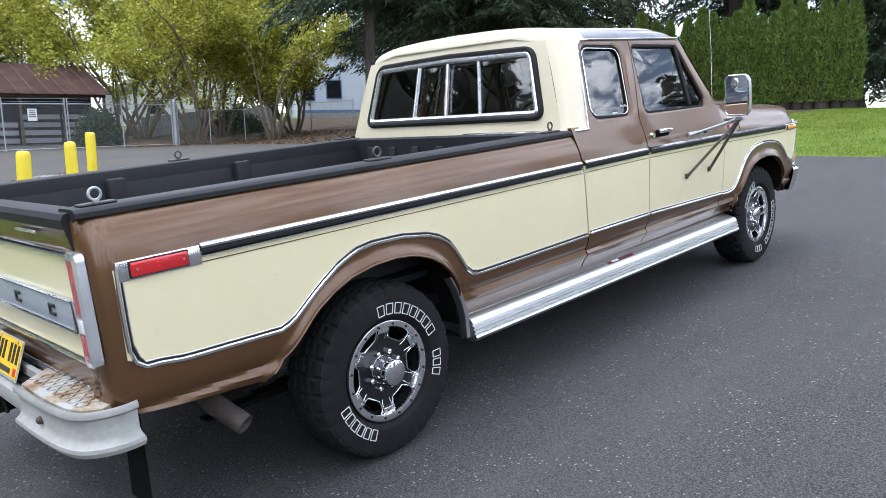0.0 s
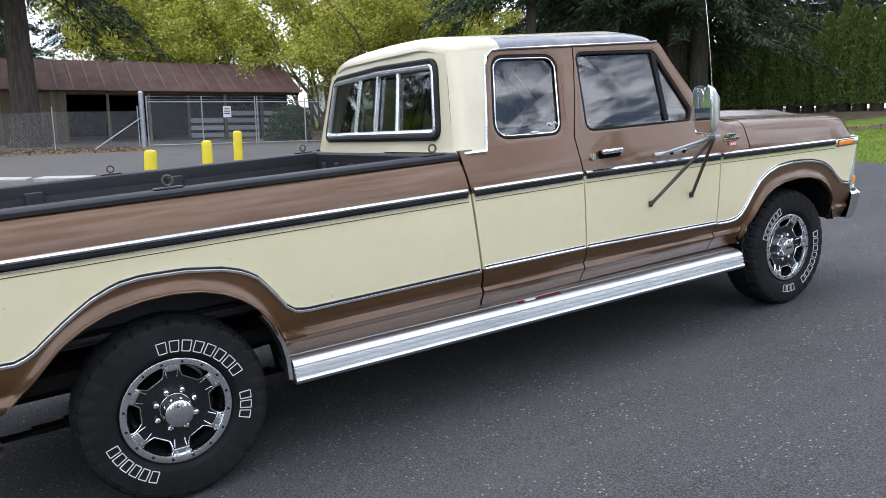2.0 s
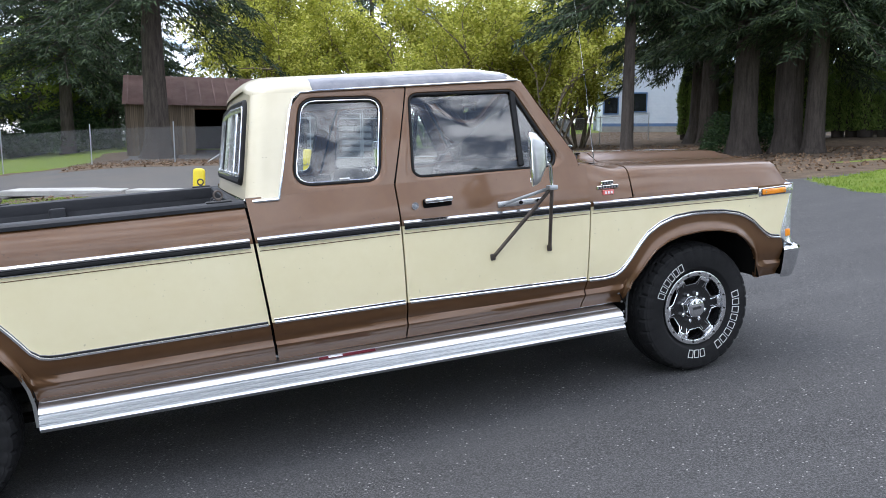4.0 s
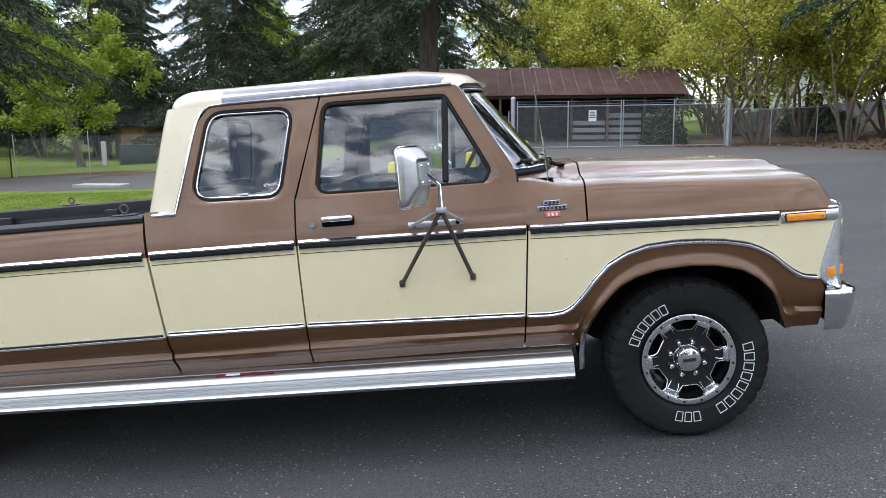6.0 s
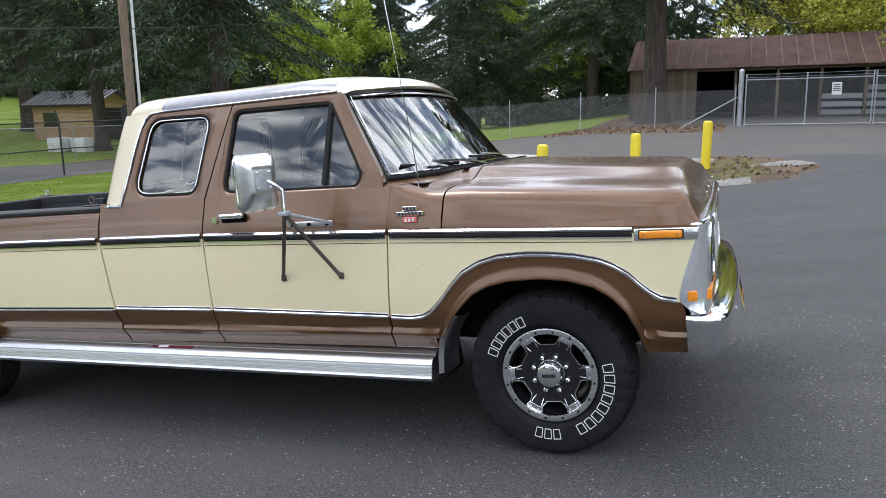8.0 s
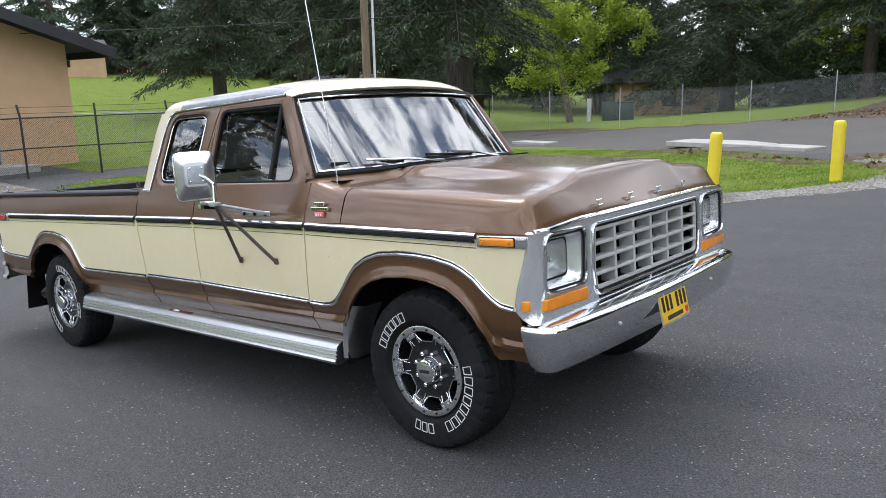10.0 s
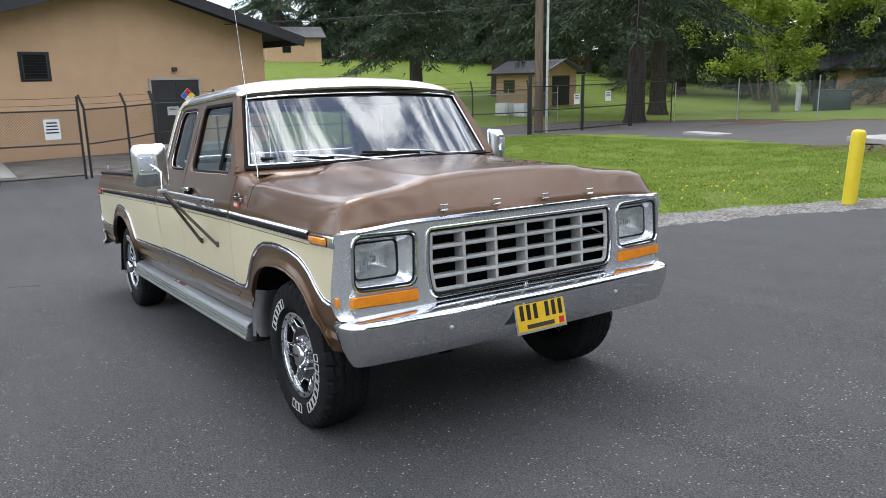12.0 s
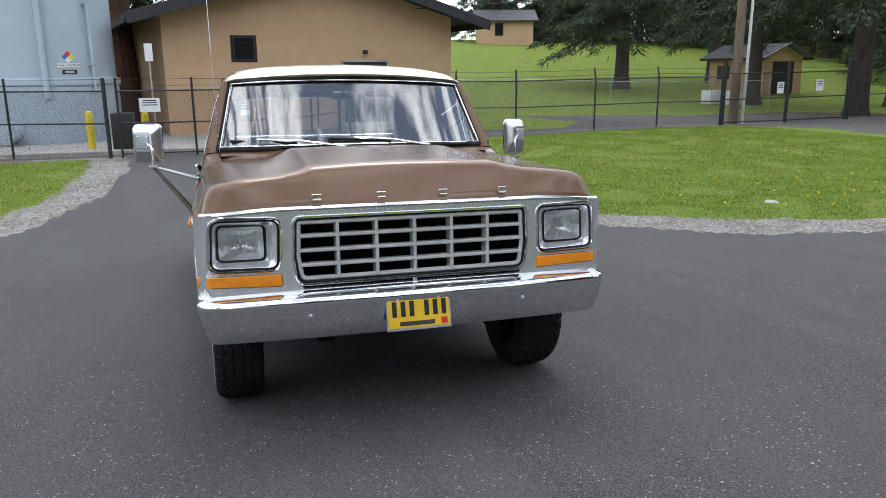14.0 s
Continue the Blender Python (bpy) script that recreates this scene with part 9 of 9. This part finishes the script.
for src, places in (
    (fir_a, ((-26.7, 37.6, 300, 0.85), (29.5, 30.5, 60, 1.0), (7.5, 60, 10, 1.0), (36.5, 1.5, 70, 0.9), (-47, 40, 30, 0.9))),
    (fir_b, ((-29.9, 30.2, 250, 0.9), (-5, 52, 40, 1.0), (33.5, 34, 310, 1.1), (40, 4.5, 20, 1.0), (28.5, 23.5, 160, 1.0), (37, 26, 0, 1.1), (38, 14, 120, 1.05))),
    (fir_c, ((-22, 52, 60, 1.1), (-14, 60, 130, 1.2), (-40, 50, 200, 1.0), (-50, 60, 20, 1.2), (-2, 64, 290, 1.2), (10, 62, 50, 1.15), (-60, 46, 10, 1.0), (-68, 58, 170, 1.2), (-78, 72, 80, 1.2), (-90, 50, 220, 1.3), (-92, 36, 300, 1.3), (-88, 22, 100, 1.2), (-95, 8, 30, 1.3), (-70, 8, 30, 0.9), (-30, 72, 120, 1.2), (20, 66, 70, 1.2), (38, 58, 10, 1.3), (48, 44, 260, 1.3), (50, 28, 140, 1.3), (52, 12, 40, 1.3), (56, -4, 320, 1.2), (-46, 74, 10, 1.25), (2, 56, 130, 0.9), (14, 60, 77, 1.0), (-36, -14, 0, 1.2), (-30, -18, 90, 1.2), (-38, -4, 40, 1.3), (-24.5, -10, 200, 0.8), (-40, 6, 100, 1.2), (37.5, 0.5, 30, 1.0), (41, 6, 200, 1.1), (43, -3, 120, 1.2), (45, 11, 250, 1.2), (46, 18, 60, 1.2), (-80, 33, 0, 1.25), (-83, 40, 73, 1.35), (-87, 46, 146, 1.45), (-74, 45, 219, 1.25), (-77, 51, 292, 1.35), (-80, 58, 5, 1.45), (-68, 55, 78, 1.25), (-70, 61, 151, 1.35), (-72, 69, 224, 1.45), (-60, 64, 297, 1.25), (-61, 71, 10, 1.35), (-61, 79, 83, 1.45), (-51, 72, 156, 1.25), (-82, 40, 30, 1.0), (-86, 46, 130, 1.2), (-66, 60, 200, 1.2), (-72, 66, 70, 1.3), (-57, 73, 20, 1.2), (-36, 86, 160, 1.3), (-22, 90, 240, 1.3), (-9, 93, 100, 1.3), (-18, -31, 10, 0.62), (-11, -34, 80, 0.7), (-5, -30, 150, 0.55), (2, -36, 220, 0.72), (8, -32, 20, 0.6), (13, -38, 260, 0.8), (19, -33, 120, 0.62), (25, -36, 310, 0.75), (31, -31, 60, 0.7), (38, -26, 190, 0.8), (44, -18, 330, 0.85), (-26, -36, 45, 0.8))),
    (fir_t, TREES_MID),
    (fir_e, ((21.5, 18.27, 80, 1.0), (22.81, 16.22, 30, 0.75), (27.5, 27.5, 200, 1.0))),
    (fir_r, ((-30, -9, 60, 1.0),)),
):
    for x, y, rz, k in places:
        if src is fir_c and x < 5 and y > 35:
            far = max(1.0, 92 / math.hypot(x - 5, y))
            x, y, k = 5 + (x - 5) * far, y * far, k * (0.55 + 0.45 * far)
        copy_thing(src, at_ground(x, y, rz) @ Matrix.Scale(k, 4))

MAPLE = "many-stemmed tree in yellow-green young leaf by the fence"
map_a = broadleaf("leaf_yellow", 9.5, 7, 0.42, 19000, 0.155, 5, MAPLE, 0.20)
map_b = broadleaf("leaf_yellow", 8.5, 6, 0.55, 15000, 0.155, 9, MAPLE, 0.24)
ald = broadleaf("leaf_green", 11, 3, 0.25, 15000, 0.20, 14, "slender tree in bright green young leaf", 0.16)
map_a.matrix_basis = at_ground(17.2, 33.6, 0)
map_b.matrix_basis = at_ground(20.6, 31.4, 0)
ald.matrix_basis = at_ground(-33, 58, 0)
for src, places in (
    (map_a, ((11.8, 52, 60, 1.2), (18.8, 43.5, 130, 1.15), (21.5, 38.5, 210, 1.0), (7.0, 53, 280, 1.15))),
    (map_b, ((15.0, 51, 40, 1.25), (24.0, 34.5, 150, 0.9), (19, 47, 250, 1.2))),
    (ald, ((-23.5, 46, 50, 0.95), (-30, 62, 120, 1.1), (-8, 58, 200, 1.0), (-38, 66, 270, 1.1), (-12.5, 68, 10, 1.2), (-52, 70, 100, 1.0), (-84, 60, 10, 0.9), (-64, 66, 40, 0.9))),
):
    for x, y, rz, k in places:
        copy_thing(src, at_ground(x, y, rz) @ Matrix.Scale(k, 4))


# ---- hedge of columnar evergreens
def hedge_column(seed, h):
    rng = np.random.default_rng(seed)
    t = thing("hedge_shrub", pose(0, 0, 0), "tall clipped evergreen column in the hedge", "hedge", "hedge columns")
    n = 6500
    z = rng.uniform(0.05, 1, n) ** 0.9 * h
    a = rng.uniform(0, 2 * math.pi, n)
    prof = 0.47 * np.minimum(1, (1.03 - z / h) * 2.6) ** 0.7 * (0.92 + 0.16 * np.sin(z * 2.3 + seed) * np.cos(a * 3))
    r = prof * rng.uniform(0.72, 1.06, n)
    c = np.stack([r * np.cos(a), r * np.sin(a), z], 1)
    d = np.stack([np.cos(a) * 0.6, np.sin(a) * 0.6, np.full(n, 0.75)], 1)
    v, f = flakes(c, d, 0.17, 0.075, rng, 0.4)
    raw("foliage", v, f.tolist(), M["hedge"], t, "dense green sprays")
    # solid core: shade inside the column is put into its dark colour
    bm = bmesh.new()
    lathe(bm, [(0.30, 0.0), (0.34, h * 0.3), (0.30, h * 0.7), (0.16, h * 0.9), (0.02, h * 0.95)], 14, "z")
    part("inner_wood", bm, M["dark_wood"], t, "dark core for the shade between sprays")
    return t


cols = [hedge_column(31, 4.7), hedge_column(37, 4.55)]
way = [(34.6, 7.3), (33.6, 14.0), (32.8, 24.0), (31.5, 34.5)]
k = 0
total = 38
for i in range(total):
    q = i / (total - 1) * 3
    j = min(int(q), 2)
    x = way[j][0] + (way[j + 1][0] - way[j][0]) * (q - j) + 0.12 * math.sin(i * 2.1)
    y = way[j][1] + (way[j + 1][1] - way[j][1]) * (q - j)
    m = at_ground(x, y, i * 67)
    if i < 2:
        cols[i].matrix_basis = m
    else:
        copy_thing(cols[i % 2], m @ Matrix.Scale(1 + 0.07 * math.sin(i * 1.7) + 0.03 * math.sin(i * 4.1), 4))


# ---- shrubs
def shrub(x, y, w, h, seed, key="shrub", label="round dark green shrub", n=7000, size=0.09):
    rng = np.random.default_rng(seed)
    t = thing("shrub", at_ground(x, y), label, "shrub", "shrubs")
    d = rng.normal(0, 1, (n, 3))
    d /= np.linalg.norm(d, axis=1, keepdims=True)
    d[:, 2] = np.abs(d[:, 2])
    r = rng.uniform(0.72, 1.05, (n, 1)) * (1 + 0.14 * np.sin(d[:, :1] * 7 + seed) * np.cos(d[:, 1:2] * 6))
    v, f = leaves(d * r * np.array([w, w, h]), size, rng)
    raw("foliage", v, f.tolist(), M[key], t, "")
    bm = bmesh.new()
    for k in range(6):
        a = k * 1.05
        tube(bm, [(0, 0, -0.1), (0.4 * w * math.cos(a), 0.4 * w * math.sin(a), h * 0.7)], 0.03, 5)
    part("inner_wood", bm, M["dark_wood"], t)


shrub(23.2, 20.2, 1.7, 1.7, 1)
shrub(-5.2, 55, 3.4, 3.2, 2, "shrub", "broad green shrub on the far lawn", 9000, 0.16)
shrub(-9.5, 58, 2.4, 1.8, 3, "shrub", "low shrub on the far lawn", 6000, 0.16)
shrub(13.2, 36.0, 1.2, 1.9, 4, "shrub", "dark shrub beside the shed", 5000, 0.10)
shrub(36.8, 9.5, 1.2, 1.6, 5, "shrub", "dark shrub past the hedge", 4000, 0.10)
shrub(23.0, 40.0, 2.0, 1.5, 6, "shrub", "dark undergrowth behind the fence", 6000, 0.12)


# ---- grass blades on the lawns near the drive
def grass(poly, n, box_, seed, blade=0.075):
    rng = np.random.default_rng(seed)
    x0, x1, y0, y1 = box_
    m = int(n * 2.6)
    p = np.stack([rng.uniform(x0, x1, m), rng.uniform(y0, y1, m)], 1)
    best, odd = np.full(m, 1e9), np.zeros(m, bool)
    for (ax, ay), (bx, by) in zip(poly, poly[1:] + poly[:1]):
        dx, dy = bx - ax, by - ay
        t = np.clip(((p[:, 0] - ax) * dx + (p[:, 1] - ay) * dy) / (dx * dx + dy * dy + 1e-9), 0, 1)
        best = np.minimum(best, np.hypot(p[:, 0] - ax - t * dx, p[:, 1] - ay - t * dy))
        cross = (ay > p[:, 1]) != (by > p[:, 1])
        odd ^= cross & (p[:, 0] < dx * (p[:, 1] - ay) / (dy if abs(dy) > 1e-9 else 1e-9) + ax)
    edge = np.where(odd, best, -best)
    patch = np.sin(p[:, 0] * 1.7 + 2 * np.sin(p[:, 1] * 0.9)) * np.sin(p[:, 1] * 2.1 + 1.5 * np.sin(p[:, 0] * 1.1))
    keep = (edge > -0.05 + 0.10 * np.sin(p[:, 0] * 3.1 + p[:, 1] * 2.3)) & ((patch > -0.45) | (rng.uniform(0, 1, m) < 0.4))
    p = p[keep][:n]
    gx, gy = np.arange(x0 - 0.5, x1 + 1.0, 0.4), np.arange(y0 - 0.5, y1 + 1.0, 0.4)
    hz = np.array([[height(u, v) for u in gx] for v in gy])
    fx, fy = (p[:, 0] - gx[0]) / 0.4, (p[:, 1] - gy[0]) / 0.4
    ix, iy = fx.astype(int), fy.astype(int)
    fx, fy = fx - ix, fy - iy
    z = (hz[iy, ix] * (1 - fx) + hz[iy, ix + 1] * fx) * (1 - fy) + (hz[iy + 1, ix] * (1 - fx) + hz[iy + 1, ix + 1] * fx) * fy
    c = np.column_stack([p, z])
    up = np.tile(np.array([0, 0, 1.0]), (len(c), 1))
    v, f = flakes(c, up, blade, 0.016, rng, 0.9)
    ob = raw("grass", v, f.tolist(), M["grass_blade"])
    tagged(ob, "short uneven green grass with pale blades", "grass", kind="stuff")


grass(LAWN_HUT, 190000, (-15.4, 3.4, 2.5, 17.3), 1, 0.036)
grass(LAWN_TANK, 24000, (-13.5, -3.2, -9, -3.6), 2, 0.05)
VERGE = [(2.6, 11.0), (4.6, 10.6), (5.6, 12.4), (4.8, 14.6), (3.0, 14.8), (2.4, 13.0)]
grass(VERGE, 1300, (2.2, 5.8, 10.4, 15.0), 4, 0.09)
grass(LAWN_HEDGE, 60000, (11.6, 33, -4, 9), 3, 0.07)


# ---- loose stones, twigs, leaf litter, dandelions
def scatter_stones():
    rng = np.random.default_rng(5)
    verts, faces = [], []
    def stone(x, y, s):
        b = len(verts)
        z = height(x, y)
        r = rng.uniform(0.7, 1.3, 6)
        verts.extend([(x - s * r[0], y, z + s * 0.15), (x + s * r[1], y, z + s * 0.1), (x, y - s * r[2], z + s * 0.1), (x, y + s * r[3], z + s * 0.15), (x, y, z + s * 0.75 * r[4]), (x, y, z - s * 0.4)])
        for q in ((0, 2, 4), (2, 1, 4), (1, 3, 4), (3, 0, 4)):
            faces.append(tuple(b + i for i in q))
    n = 0
    while n < 9000:
        x, y = rng.uniform(-13, 6.5), rng.uniform(-6, 15.5)
        if zone(x, y) == 2:
            stone(x, y, rng.uniform(0.010, 0.028))
            n += 1
    ob = raw("gravel_stones", verts, faces, vary("loose_gravel_stones", (0.20, 0.195, 0.18), (0.40, 0.39, 0.37), 3, (0.85, 0.95), 0, 30, 0.2))
    tagged(ob, "loose grey gravel stones along the drive", "gravel", kind="stuff")
    verts.clear()
    faces.clear()
    for i in range(9000):
        x, y = rng.uniform(-8, 13), rng.uniform(-5.5, 7)
        if zone(x, y) == 0:
            c = noise.noise(Vector((x * 0.35, y * 0.35, 4)))
            if c > -0.1 or rng.uniform() < 0.25:
                stone(x, y, rng.uniform(0.002, 0.0065))
    ob = raw("grit", verts, faces, vary("pale_grit", (0.22, 0.21, 0.20), (0.45, 0.44, 0.42), 3, (0.85, 0.95), 0, 30, 0.2))
    tagged(ob, "pale grit scattered over the asphalt", "grit", kind="stuff")


scatter_stones()


def litter():
    rng = np.random.default_rng(6)
    pts = []
    while len(pts) < 5000:
        x, y = rng.uniform(-3, 26), rng.uniform(9, 36)
        if zone(x, y) == 3:
            pts.append((x, y, height(x, y) + 0.02))
    v, f = leaves(np.array(pts), 0.10, rng)
    ob = raw("leaf_litter", v, f.tolist(), vary("brown_leaf_litter", (0.10, 0.06, 0.035), (0.24, 0.16, 0.095), 3, (0.85, 0.95), 0, 30, 0.0))
    tagged(ob, "brown leaf and bark litter on bare earth", "leaf litter", kind="stuff")
    pts = [(-2.0 + rng.normal(0, 2.2), 8.6 + rng.normal(0, 1.8)) for _ in range(60)]
    c = np.array([(x, y, height(x, y) + 0.07) for x, y in pts if zone(x, y) == 1])
    v, f = leaves(np.repeat(c, 6, 0) + rng.normal(0, 0.008, (len(c) * 6, 3)), 0.028, rng)
    ob = raw("dandelions", v, f.tolist(), M["sign_yellow"])
    tagged(ob, "small yellow dandelion flowers in the lawn", "flowers", kind="stuff")
    for x, y, rz in ((-0.55, -2.15, 10), (-2.2, -1.9, 70)):
        t = thing("twig", at_ground(x, y, rz), "thin dry twig lying on the asphalt", "twig", "twigs")
        bm = bmesh.new()
        tube(bm, [(0, 0, 0.006), (0.12, 0.02, 0.010), (0.24, 0.0, 0.006), (0.34, 0.03, 0.006)], 0.003, 5)
        for k in range(5):
            tube(bm, [(0.05 + k * 0.05, 0.01, 0.008), (0.10 + k * 0.05, 0.05 * (-1) ** k, 0.006)], 0.002, 4)
        part("stem", bm, M["bark_pale"], t)


litter()
